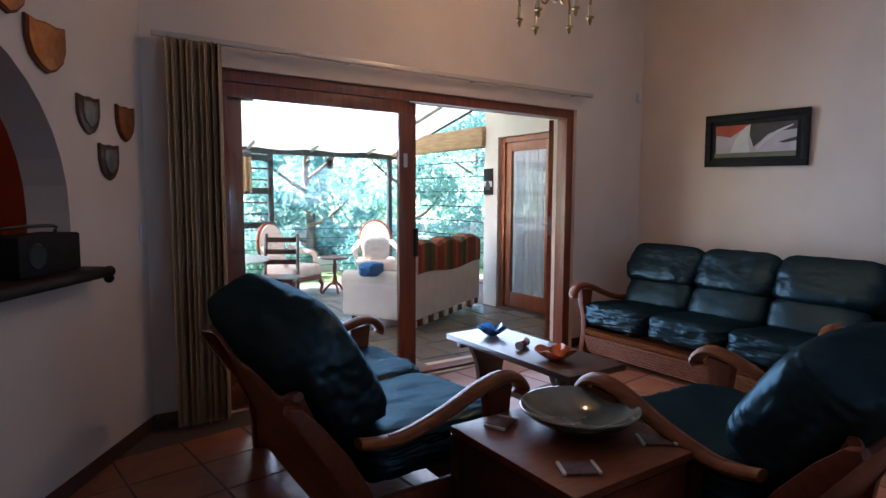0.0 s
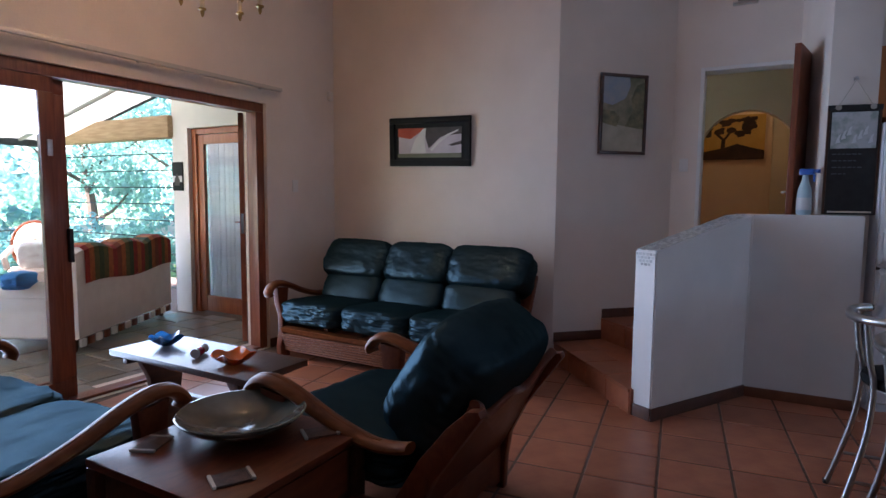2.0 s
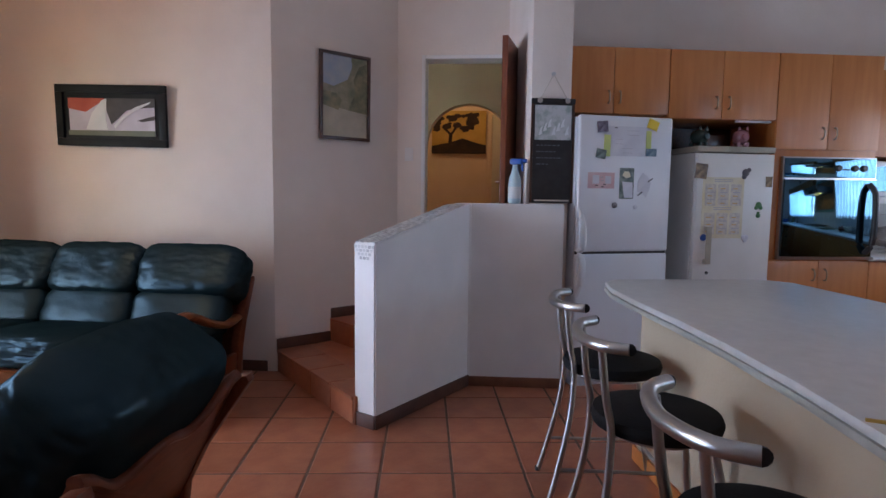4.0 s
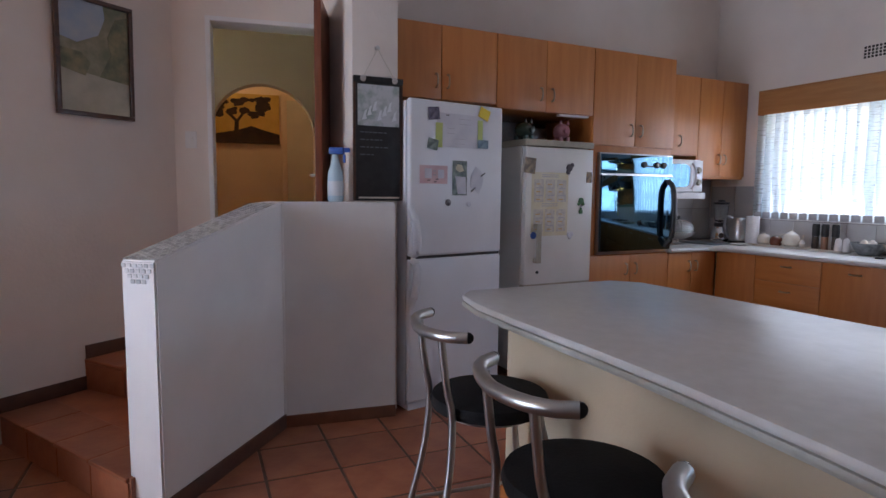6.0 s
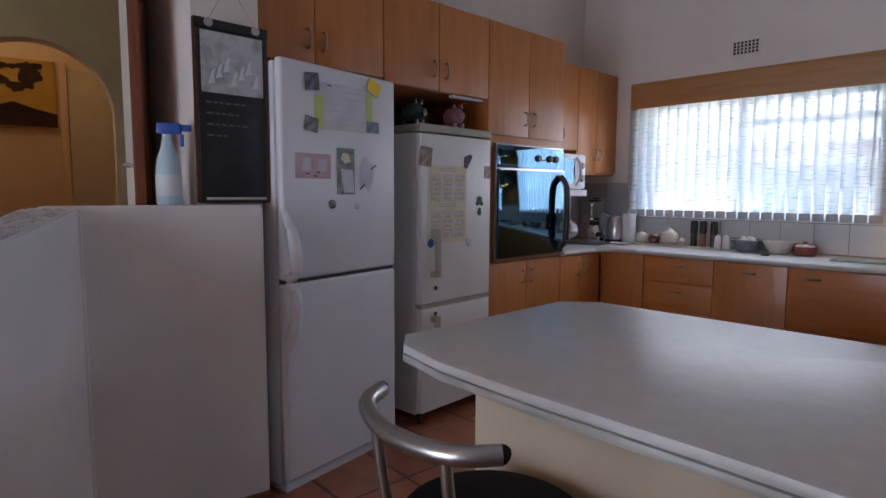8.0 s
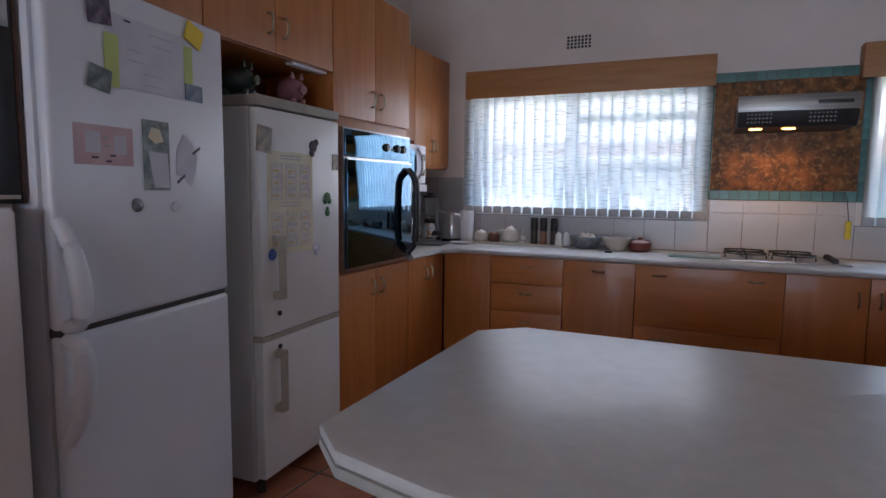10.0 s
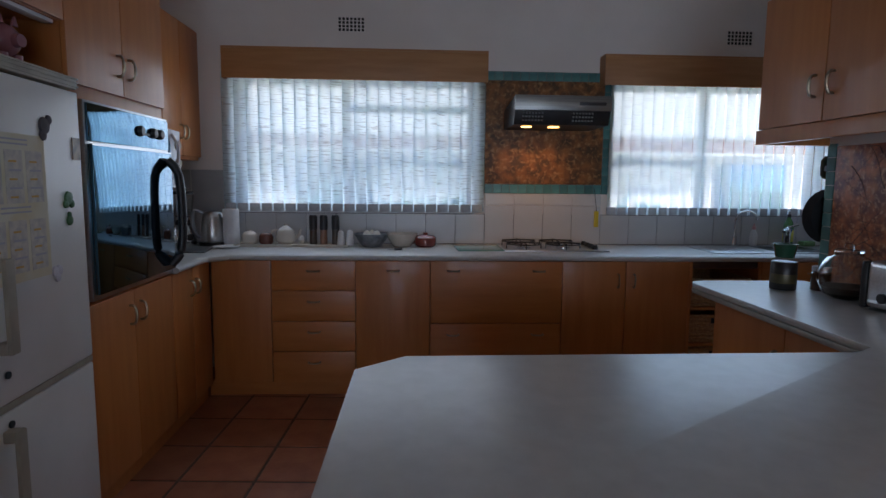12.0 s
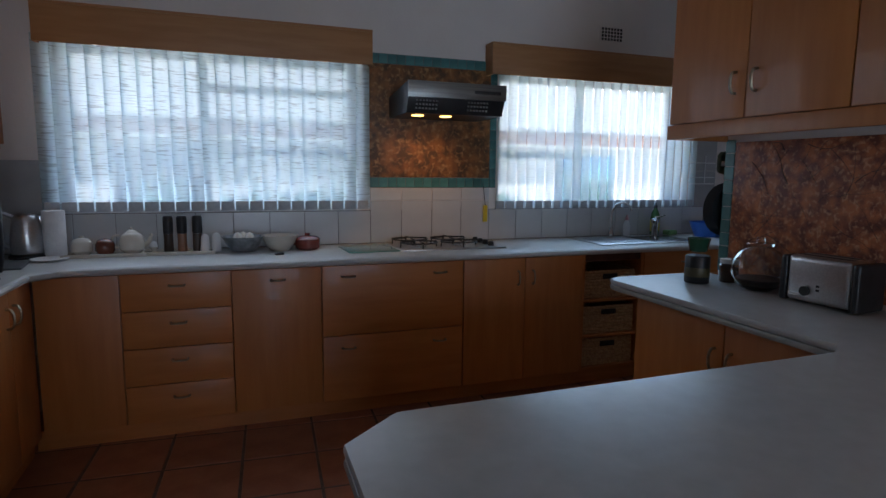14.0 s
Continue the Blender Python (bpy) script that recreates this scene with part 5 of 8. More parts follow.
for i in range(6):
    a = i * math.pi / 3 + 0.35
    c, s_ = math.cos(a), math.sin(a)
    arm = part("arm", sweep(bmesh.new(), smooth_path([(0.03 * c, 0.03 * s_, 0.18), (0.10 * c, 0.10 * s_, 0.12), (0.17 * c, 0.17 * s_, 0.17), (0.20 * c, 0.20 * s_, 0.13), (0.20 * c, 0.20 * s_, 0.075)], 4), 0.007, 8), BR, chn)
    part("lamp_holder", lathe(bmesh.new(), [(0.004, -0.035), (0.010, -0.02), (0.012, 0.0), (0.022, 0.004), (0.022, 0.012)], (0.20 * c, 0.20 * s_, 0.0), 14), BR, arm)
    part("candle", lathe(bmesh.new(), [(0.013, 0.0125), (0.013, 0.075)], (0.20 * c, 0.20 * s_, 0.0), 14), CANDLE, arm, "cream candle tube")

bulb = bmesh.new()
bmesh.ops.create_uvsphere(bulb, u_segments=16, v_segments=10, radius=0.030, matrix=Matrix.Translation((0, 0, 0.34)))
part("bulb", bulb, glow("lit_bulb", (1.0, 0.60, 0.27), 56.0), chn, "lit warm bulb")

# ---- entrance door, hall ----
ed = tagged(new("door_3"), "dark wooden entrance door standing wide open", "door", "", "structure")
ed.matrix_world = LR
fm = bmesh.new()
box(fm, (5.600, 0.885, 0.346), (5.800, 0.915, 2.455), 0.003)
box(fm, (5.600, 0.085, 0.346), (5.800, 0.115, 2.455), 0.003)
box(fm, (5.600, 0.116, 2.425), (5.800, 0.884, 2.455), 0.003)
part("door_frame", fm, WHITEPAINT, ed, "white painted steel door frame")
lfm = pose(5.585, 0.105, 0, 0, 0, 168.5)
lv = part("leaf", bx((0.0, -0.020, 0.36), (0.70, 0.020, 2.42), 0.003), MERANTI, ed, "dark red-brown door leaf")
lv.matrix_basis = lfm
hd = part("handle", sweep(bmesh.new(), smooth_path([(0.645, -0.021, 1.42), (0.645, -0.055, 1.42), (0.61, -0.06, 1.42), (0.53, -0.06, 1.42)], 3), 0.009, 8), CHROME, lv)
part("handle_plate", bx((0.628, -0.0245, 1.35), (0.662, -0.0205, 1.49)), CHROME, lv)
can = thing("canvas_print", "unframed canvas print of a flat-topped tree at sunset", "picture", LR @ pose(8.598, 0.815, 1.87, 0, 0, -90))
SUN = mat("print_sunset", (0.55, 0.33, 0.06), 0.6, (0.70, 0.46, 0.12), 3, 4)
T0 = Matrix.Identity(4)
part("canvas", bx((-0.36, -0.03, 0), (0.36, -0.001, 0.56), 0.002), SUN, can)
DK = mat("print_dark", (0.022, 0.010, 0.006), 0.6, (0.05, 0.02, 0.01), 10, 3)
sheet(can, "dark_ground", [(-0.36, 0.0), (0.36, 0.0), (0.36, 0.11), (0.20, 0.15), (0.05, 0.20), (-0.10, 0.15), (-0.36, 0.10)], -0.031, DK, T0)
sheet(can, "tree_trunk", [(-0.14, 0.12), (-0.09, 0.12), (-0.085, 0.25), (-0.02, 0.34), (-0.05, 0.35), (-0.105, 0.27), (-0.20, 0.36), (-0.22, 0.34), (-0.13, 0.25)], -0.0335, DK, T0)
for j in range(34):
    cx, cz, rr_ = random.uniform(-0.33, 0.28), random.uniform(0.30, 0.52), random.uniform(0.02, 0.055)
    pts = [(max(-0.355, min(0.355, cx + rr_ * 1.5 * random.uniform(0.6, 1) * math.cos(q * 0.785))), min(0.555, cz + rr_ * random.uniform(0.5, 1) * math.sin(q * 0.785))) for q in range(8)]
    sheet(can, "tree_crown", pts, -0.0312 - 0.0001 * j, DK, T0)
hd2 = tagged(new("door_4"), "cream panelled hall door with a small heart ornament", "door", "", "structure")
hd2.matrix_world = LR @ pose(8.597, -0.03, 0.346, 0, 0, -90)
part("leaf", bx((-0.40, -0.035, 0), (0.40, -0.001, 2.03), 0.003), mat("cream_door", (0.62, 0.55, 0.42), 0.6, (0.68, 0.60, 0.46), 4, 3), hd2)
part("frame", bx((-0.46, -0.045, 0), (-0.405, -0.001, 2.09), 0.003), CREAM, hd2)
part("ornament", prism(bmesh.new(), [(0, 1.34), (0.035, 1.40), (0.03, 1.425), (0.0, 1.415), (-0.03, 1.425), (-0.035, 1.40)], -0.044, -0.036, 0.002, "y"), DK, hd2, "dark heart ornament")
hl = thing("hall_lamp", "warm ceiling lamp in the hall behind the arch", "lamp", LR @ pose(7.85, 0.95, 3.28))
part("shade", lathe(bmesh.new(), [(0.0, 0.0), (0.10, 0.01), (0.14, 0.05), (0.14, 0.118)], seg=24), glow("warm_bulb_glow", (1.0, 0.76, 0.40), 1.5), hl, "glowing warm glass shade")

# items on and by the half wall
brd = thing("calendar_board", "hanging black memo board with a bird calendar print", "board", pose(4.737, -0.945, 1.275, 0, 0, -90))
WOODF = DARKWOOD
bf = bmesh.new()
box(bf, (-0.135, -0.028, 0.0), (0.135, -0.012, 0.70), 0.003)
part("backing", bf, BLACK, brd)
part("frame_side", bx((-0.148, -0.030, 0.0), (-0.1355, -0.006, 0.70), 0.003), WOODF, brd)
part("frame_side", bx((0.1355, -0.030, 0.0), (0.148, -0.006, 0.70), 0.003), WOODF, brd)
part("top_batten", bx((-0.150, -0.034, 0.665), (0.150, -0.0285, 0.70), 0.003), BLACK, brd)
part("print", bx((-0.125, -0.0315, 0.425), (0.125, -0.0285, 0.655)), mat("print_paper", (0.52, 0.54, 0.55), 0.7, (0.30, 0.36, 0.34), 16, 5, spread=(0.42, 0.6)), brd, "pale print of white birds among leaves")
for j in range(7):
    x0_, z0_ = -0.10 + 0.03 * j, 0.455 + 0.025 * (j % 3)
    sheet(brd, "bird", [(x0_, z0_), (x0_ + 0.028, z0_ + 0.008), (x0_ + 0.022, z0_ + 0.03), (x0_ + 0.03, z0_ + 0.062), (x0_ + 0.016, z0_ + 0.052), (x0_ + 0.006, z0_ + 0.022)], -0.0318, WHITEP, T0)
CHALK = mat("chalk", (0.11, 0.13, 0.15), 0.9)
for j, ln in enumerate((0.16, 0.13, 0.15, 0.07)):
    x_ = -0.11
    while x_ < -0.11 + ln:
        w_ = random.uniform(0.012, 0.03)
        part("chalk_mark", bx((x_, -0.0292, 0.385 - 0.042 * j), (x_ + w_, -0.0286, 0.392 - 0.042 * j)), CHALK, brd)
        x_ += w_ + 0.008
part("ledge", bx((-0.12, -0.05, 0.012), (0.12, -0.0285, 0.022), 0.002), BONE, brd, "pale chalk ledge")
for sx in (-1, 1):
    part("ring", lathe(bmesh.new(), [(0.016, 0), (0.018, 0.004), (0.0, 0.006)], (sx * 0.095, -0.0345, 0.685), 14, Euler((radians(90), 0, 0)).to_matrix()), STEEL, brd)
    part("cord", sweep(bmesh.new(), [(sx * 0.095, -0.036, 0.69), (0.0, -0.014, 0.86)], 0.0022, 6), BONE, brd)
part("hook", lathe(bmesh.new(), [(0.014, 0), (0.014, 0.012), (0.0, 0.014)], (0, -0.002, 0.865), 12, Euler((radians(90), 0, 0)).to_matrix()), STEEL, brd)
spr = thing("spray_bottle", "pale blue spray bottle with a blue trigger on the half wall", "bottle", pose(4.745, -0.70, 1.2685, 0, 0, -30) @ Matrix.Scale(1.12, 4))
part("bottle", lathe(bmesh.new(), [(0.034, 0.0), (0.040, 0.008), (0.040, 0.10), (0.036, 0.15), (0.022, 0.19), (0.016, 0.22), (0.016, 0.235)], seg=22), mat("pale_blue_plastic", (0.42, 0.58, 0.66), 0.35, (0.50, 0.66, 0.72), 4, 2), spr)
part("bottle_label", lathe(bmesh.new(), [(0.0403, 0.03), (0.0407, 0.032), (0.0407, 0.10), (0.0403, 0.102)], seg=22), WHITEP, spr, "white printed label")
trg = bmesh.new()
box(trg, (-0.018, -0.045, 0.236), (0.018, 0.03, 0.272), 0.006)
box(trg, (-0.010, -0.075, 0.246), (0.010, -0.045, 0.268), 0.004)
box(trg, (-0.006, -0.052, 0.195), (0.006, -0.040, 0.236), 0.003)
part("trigger_head", trg, mat("blue_plastic", (0.02, 0.10, 0.40), 0.35), spr, "blue trigger head")

# ---- kitchen wall tiles, panels and vents ----
def tile_field(parent, cells, mtl, face, at, gap=0.003, depth=0.006):
    """Tiles (a0, a1, z0, z1) on a wall plane; face is the wall's outward axis."""
    for a0, a1, z0, z1 in cells:
        w, h = a1 - a0 - gap, z1 - z0 - gap
        key = (round(w, 4), round(h, 4), mtl.name, face)
        if key not in tile_meshes:
            if face == "+y":
                bm = bx((-w / 2, 0, -h / 2), (w / 2, depth, h / 2), 0.0015, 1)
            elif face == "-x":
                bm = bx((-depth, -w / 2, -h / 2), (0, w / 2, h / 2), 0.0015, 1)
            else:
                bm = bx((0, -w / 2, -h / 2), (depth, w / 2, h / 2), 0.0015, 1)
            tile_meshes[key] = mesh_of("tile", bm, mtl, False)
        t_ = new("tile", tile_meshes[key])
        t_.parent = parent
        c, z = (a0 + a1) / 2, (z0 + z1) / 2
        t_.location = (c, at, z) if face == "+y" else (at, c, z)


tile_meshes = {}
GROUTW = mat("wall_grout", (0.16, 0.14, 0.125), 0.9, (0.20, 0.18, 0.16), 20, 3)
spl = structure("trim_splashback", bx((0.30, -4.599, 0.886), (5.448, -4.597, 1.118)), GROUTW, "white wall tiles above the worktop", category="splashback")
xs = [0.401 + 0.21 * i for i in range(25)]
low = [(x, x + 0.21, 0.904, 1.116) for x in xs if not 2.23 < x < 3.13]
mid = [(x, x + 0.21, 0.904, 1.180) for x in xs if 2.23 < x < 3.10] + [(x, x + 0.21, 1.180, 1.264) for x in xs if 2.23 < x < 3.10]
tile_field(spl, low, TILEW, "+y", -4.597)
tile_field(spl, mid, TILEW, "+y", -4.597)
tile_field(spl, [(4.915, 5.175, 1.118, 1.41), (5.175, 5.435, 1.118, 1.41)], TILEG, "+y", -4.5985)
tile_field(spl, [(0.30, 0.55, 1.118, 1.40), (0.30, 0.55, 1.40, 1.68)], TILEG, "+y", -4.5985)
spe = structure("trim_splashback_corner", bx((5.445, -4.595, 0.886), (5.448, -3.44, 1.50)), GROUTW, "grey wall tiles in the worktop corner", category="splashback")
ys = [-4.59, -4.36, -4.13, -3.90, -3.67, -3.445]
tile_field(spe, [(a, b, z0, z1) for a, b in zip(ys, ys[1:]) for z0, z1 in ((0.904, 1.20), (1.20, 1.498))], TILEG, "-x", 5.445)


def marble(name, a, b, c, sc):
    m = mat(name, a, 0.48, b, sc, 8, bump=0.06, bscale=14, spread=(0.40, 0.62), spec=0.35)
    n, l = m.node_tree.nodes, m.node_tree.links
    t = n.new("ShaderNodeTexNoise")
    t.inputs["Scale"].default_value, t.inputs["Detail"].default_value, t.inputs["Distortion"].default_value = sc * 3.1, 12, 0.5
    tc = n.new("ShaderNodeTexCoord")
    l.new(tc.outputs["Object"], t.inputs["Vector"])
    r = n.new("ShaderNodeValToRGB")
    r.color_ramp.elements[0].position, r.color_ramp.elements[1].position = 0.52, 0.72
    l.new(t.outputs["Fac"], r.inputs[0])
    mx = n.new("ShaderNodeMix")
    mx.data_type = "RGBA"
    src = n["Principled BSDF"].inputs["Base Color"].links[0].from_socket
    l.new(r.outputs[0], mx.inputs["Factor"])
    l.new(src, mx.inputs["A"])
    mx.inputs["B"].default_value = (*c, 1)
    l.new(mx.outputs["Result"], n["Principled BSDF"].inputs["Base Color"])
    return m


COPPERP = marble("copper_leaf_panel", (0.10, 0.050, 0.022), (0.30, 0.115, 0.033), (0.46, 0.23, 0.09), 12)
COPPERQ = marble("red_copper_panel", (0.20, 0.055, 0.028), (0.58, 0.170, 0.055), (0.70, 0.34, 0.17), 17)
cp = thing("splashback_panel", "mottled copper-brown panel behind the hob with a teal tile border", "panel", Matrix.Translation((2.715, -4.599, 1.69)))
part("panel", bx((-0.42, 0.0, -0.357), (0.42, 0.006, 0.357), 0.001), COPPERP, cp, "mottled copper leaf panel")
part("backing", bx((-0.472, 0.0, -0.425), (-0.421, 0.002, 0.422)), GROUTW, cp)
part("backing", bx((0.421, 0.0, -0.425), (0.455, 0.002, 0.422)), GROUTW, cp)
part("backing", bx((-0.42, 0.0, -0.425), (0.42, 0.002, -0.358)), GROUTW, cp)
part("backing", bx((-0.42, 0.0, 0.358), (0.42, 0.002, 0.422)), GROUTW, cp)
nb = 14
tile_field(cp, [(-0.42 + 0.06 * i, -0.36 + 0.06 * i, -0.424, -0.359) for i in range(nb)], TEAL, "+y", 0.002)
tile_field(cp, [(-0.42 + 0.06 * i, -0.36 + 0.06 * i, 0.359, 0.421) for i in range(nb)], TEAL, "+y", 0.002)
tile_field(cp, [(-0.471, -0.421, -0.424 + 0.065 * i, -0.359 + 0.065 * i) for i in range(13)], TEAL, "+y", 0.002)
tile_field(cp, [(0.421, 0.454, -0.424 + 0.065 * i, -0.359 + 0.065 * i) for i in range(13)], TEAL, "+y", 0.002)
cq = thing("splashback_panel", "red-copper mottled panel over the side counter with painted twigs", "panel", Matrix.Translation((1.7305, -2.25, 1.21)))
part("panel", bx((0, -0.77, -0.307), (0.005, 0.80, 0.31), 0.001), COPPERQ, cq)
TWIG = mat("painted_twig", (0.030, 0.018, 0.014), 0.6)
for j in range(70):
    y_, z_ = random.uniform(-0.74, 0.5), random.uniform(-0.28, 0.29)
    pts, a_ = [], random.choice((0.6, 0.9, -0.5, 2.3)) + random.uniform(-0.35, 0.35)
    thick = random.choice((0.0007, 0.0010, 0.0016))
    for q in range(7):
        pts.append((0.0056, y_, z_))
        y_ = max(-0.76, min(0.79, y_ + 0.035 * math.cos(a_)))
        z_ = max(-0.30, min(0.30, z_ + 0.035 * math.sin(a_)))
        a_ += random.uniform(-0.3, 0.3)
    part("twig", sweep(bmesh.new(), pts, [thick * (1 - 0.12 * q) for q in range(7)], 5), TWIG, cq)
ce = structure("trim_partition_end", bx((1.61, -3.0815, 0.904), (1.7295, -3.080, 1.75)), GROUTW, "teal tiles on the end of the partition wall", category="trim")
for i in range(13):
    for a0, a1 in ((1.611, 1.670), (1.670, 1.729)):
        key = "end"
        if key not in tile_meshes:
            tile_meshes[key] = mesh_of("tile", bx((-0.0282, -0.005, -0.030), (0.0282, 0, 0.030), 0.0015, 1), TEAL, False)
        t_ = new("tile", tile_meshes[key])
        t_.parent = ce
        t_.location = ((a0 + a1) / 2, -3.0816, 0.936 + 0.063 * i)
tile_field(ce, [(-3.080, -3.022, 0.904 + 0.063 * i, 0.967 + 0.063 * i) for i in range(10)], TEAL, "+x", 1.7305)

VENT = mat("vent_dark", (0.02, 0.018, 0.016), 0.9)
vent = thing("air_vent", "small white plaster air brick with a grid of holes", "vent", group="air vents")
part("plate", bx((-0.10, 0, -0.05), (0.10, 0.006, 0.05), 0.002), PLASTER, vent)
# dark squares on the plate stand for the shade inside its holes
hm = mesh_of("hole_shade", bx((-0.0085, 0.0062, -0.0085), (0.0085, 0.0072, 0.0085)), VENT, False)
for i in range(7):
    for j in range(4):
        h_ = new("hole_shade", hm)
        h_.parent = vent
        h_.location = (-0.078 + 0.026 * i, 0, -0.036 + 0.024 * j)
vent.matrix_world = Matrix.Translation((4.065, -4.599, 2.40))
copy_thing(vent, Matrix.Translation((1.345, -4.599, 2.37)))

# ---- cooker hood, hob ----
HOODSTEEL = mat("dark_brushed_steel", (0.26, 0.26, 0.25), 0.36, (0.20, 0.20, 0.19), 3, 3, metal=1.0, stretch=(1, 40, 40))
hood = thing("cooker_hood", "slim stainless steel cooker hood with two lit lamps", "cooker hood", Matrix.Translation((2.70, -4.59, 1.71)))
part("body", prism(bmesh.new(), [(0.0, 0.0), (0.40, 0.0), (0.44, 0.09), (0.44, 0.175), (0.40, 0.175), (0.0, 0.13)], -0.305, 0.305, 0.003, "x"), BLACK, hood)
part("fascia", bx((-0.308, 0.441, 0.085), (0.308, 0.452, 0.178), 0.003), HOODSTEEL, hood, "dark brushed steel fascia")
part("control_strip", bx((-0.27, 0.4525, 0.118), (-0.10, 0.456, 0.138), 0.002), BLACK, hood)
lm = mesh_of("louvre", bx((-0.006, 0, -0.006), (0.006, 0.003, 0.006), 0.001, 1), STEEL, False)
for sx in (-0.19, 0.13):
    for i in range(7):
        for j in range(3):
            l_ = new("louvre", lm)
            l_.parent = hood
            l_.matrix_basis = pose(sx + 0.02 * i, 0.418 + 0.0085 * j, 0.025 + 0.022 * j, 24, 0, 0)
WARM = glow("warm_hood_lamp", (1.0, 0.50, 0.12), 1.3)
for x in (0.20, 0.02):
    part("lamp", lathe(bmesh.new(), [(0.0, -0.008), (0.034, -0.006), (0.038, -0.001)], (x, 0.28, 0.0), 18), WARM, hood, "lit warm lamp")
    sp = new("hood_light", bpy.data.lights.new("hood_light", "SPOT"))
    sp.data.energy, sp.data.color, sp.data.spot_size, sp.data.spot_blend, sp.data.shadow_soft_size = 0.34, (1.0, 0.60, 0.22), radians(105), 0.7, 0.04
    sp.matrix_world = look((2.70 + x, -4.36, 1.68), (2.70 + x, -4.60, 1.10))
hob = thing("gas_hob", "stainless steel gas hob with black pan supports", "hob", Matrix.Translation((2.71, -4.33, 0.9025)))
part("plate", bx((-0.34, -0.22, 0), (0.34, 0.20, 0.010), 0.004), STEEL, hob)
for x in (-0.06, 0.20):
    for y in (-0.11, 0.09):
        part("burner", lathe(bmesh.new(), [(0.045, 0.0105), (0.045, 0.020), (0.032, 0.022), (0.032, 0.030), (0.0, 0.032)], (x, y, 0), 20), CHROME, hob)
        g = bmesh.new()
        for a in range(4):
            c, s_ = math.cos(a * math.pi / 2), math.sin(a * math.pi / 2)
            sweep(g, [(x + 0.115 * c, y + 0.09 * s_, 0.011), (x + 0.112 * c, y + 0.088 * s_, 0.045), (x + 0.03 * c, y + 0.03 * s_, 0.047)], 0.0055, 6)
        ring = [(x + 0.115 * math.cos(q * math.pi / 10), y + 0.09 * math.sin(q * math.pi / 10), 0.040) for q in range(21)]
        sweep(g, ring, 0.0045, 6)
        part("pan_support", g, BLACK, hob)
for i in range(4):
    part("knob", lathe(bmesh.new(), [(0.019, 0.0105), (0.019, 0.026), (0.012, 0.038), (0, 0.039)], (-0.265, -0.13 + 0.085 * i, 0), 16), BLACK, hob)
solid("glass_board", bx((-0.16, -0.15, 0), (0.16, 0.15, 0.006), 0.002), mat("green_glass", (0.05, 0.19, 0.15), 0.15, (0.07, 0.24, 0.19), 6, 3, coat=0.5), "green glass chopping board beside the hob", "chopping board", pose(3.20, -4.30, 0.9025, 0, 0, 3))
fob = thing("yellow_fob", "yellow plastic lighter hanging on a cord", "lighter", Matrix.Translation((2.325, -4.585, 1.03)))
part("case", bx((-0.016, 0, 0), (0.016, 0.014, 0.115), 0.005), mat("yellow_plastic", (0.75, 0.55, 0.02), 0.4), fob)
part("cord", sweep(bmesh.new(), smooth_path([(0.0, 0.008, 0.115), (0.01, 0.008, 0.19), (0.02, 0.006, 0.27)], 3), 0.002, 6), BLACK, fob)

# ---- sink ----
snk = thing("sink", "stainless steel sink with drainer let into the worktop", "sink", Matrix.Translation((1.28, -4.29, 0.9025)))
b = bmesh.new()
box(b, (-0.45, -0.21, 0), (0.42, 0.21, 0.006), 0.003)
part("rim", b, STEEL, snk)
# no recess: a flat plate coloured dark like the shaded inside of a bowl
part("bowl", bx((-0.40, -0.17, 0.0061), (-0.03, 0.17, 0.0075), 0.001), mat("sink_shade", (0.16, 0.16, 0.16), 0.25, metal=1.0), snk, "flat steel plate, dark for the shade in the bowl")
for i in range(7):
    part("drain_rib", sweep(bmesh.new(), [(0.06 + 0.045 * i, -0.16, 0.007), (0.06 + 0.045 * i, 0.16, 0.007)], 0.004, 6), STEEL, snk)
tap = thing("water_tap", "chrome swan-neck water filter tap", "tap", Matrix.Translation((1.34, -4.50, 0.9095)))
part("base", lathe(bmesh.new(), [(0.022, 0), (0.022, 0.03), (0.014, 0.05), (0.014, 0.07)], seg=16), CHROME, tap)
part("spout", sweep(bmesh.new(), smooth_path([(0, 0, 0.06), (0, 0, 0.17), (-0.02, 0.02, 0.235), (-0.07, 0.05, 0.25), (-0.105, 0.075, 0.22), (-0.11, 0.08, 0.19)], 5), 0.007, 10), CHROME, tap)
tap2 = thing("mixer_tap", "chrome sink mixer tap with a lever", "tap", Matrix.Translation((0.97, -4.47, 0.9095)))
part("body", lathe(bmesh.new(), [(0.024, 0), (0.024, 0.09), (0.030, 0.10), (0.030, 0.125), (0.0, 0.14)], seg=16), CHROME, tap2)
part("spout", sweep(bmesh.new(), smooth_path([(0.02, 0.02, 0.08), (0.07, 0.08, 0.12), (0.10, 0.11, 0.115)], 4), 0.010, 10), CHROME, tap2)
part("lever", sweep(bmesh.new(), [(0, 0, 0.135), (-0.05, 0.05, 0.16)], 0.008, 8), CHROME, tap2)


def bottle(label, m, prof, mtl, cap, band=None, bandmat=None):
    ob = thing("bottle", label, "bottle", m)
    part("body", lathe(bmesh.new(), prof, seg=20), mtl, ob)
    z = prof[-1][1]
    part("cap", lathe(bmesh.new(), [(0.013, z), (0.013, z + 0.02), (0.006, z + 0.026), (0.006, z + 0.04), (0.0, z + 0.042)], seg=14), cap, ob)
    if band:
        part("paper_label", lathe(bmesh.new(), [(band[0], band[1]), (band[0] + 0.0006, band[1] + 0.001), (band[0] + 0.0006, band[2]), (band[0], band[2] + 0.001)], seg=20), bandmat, ob)


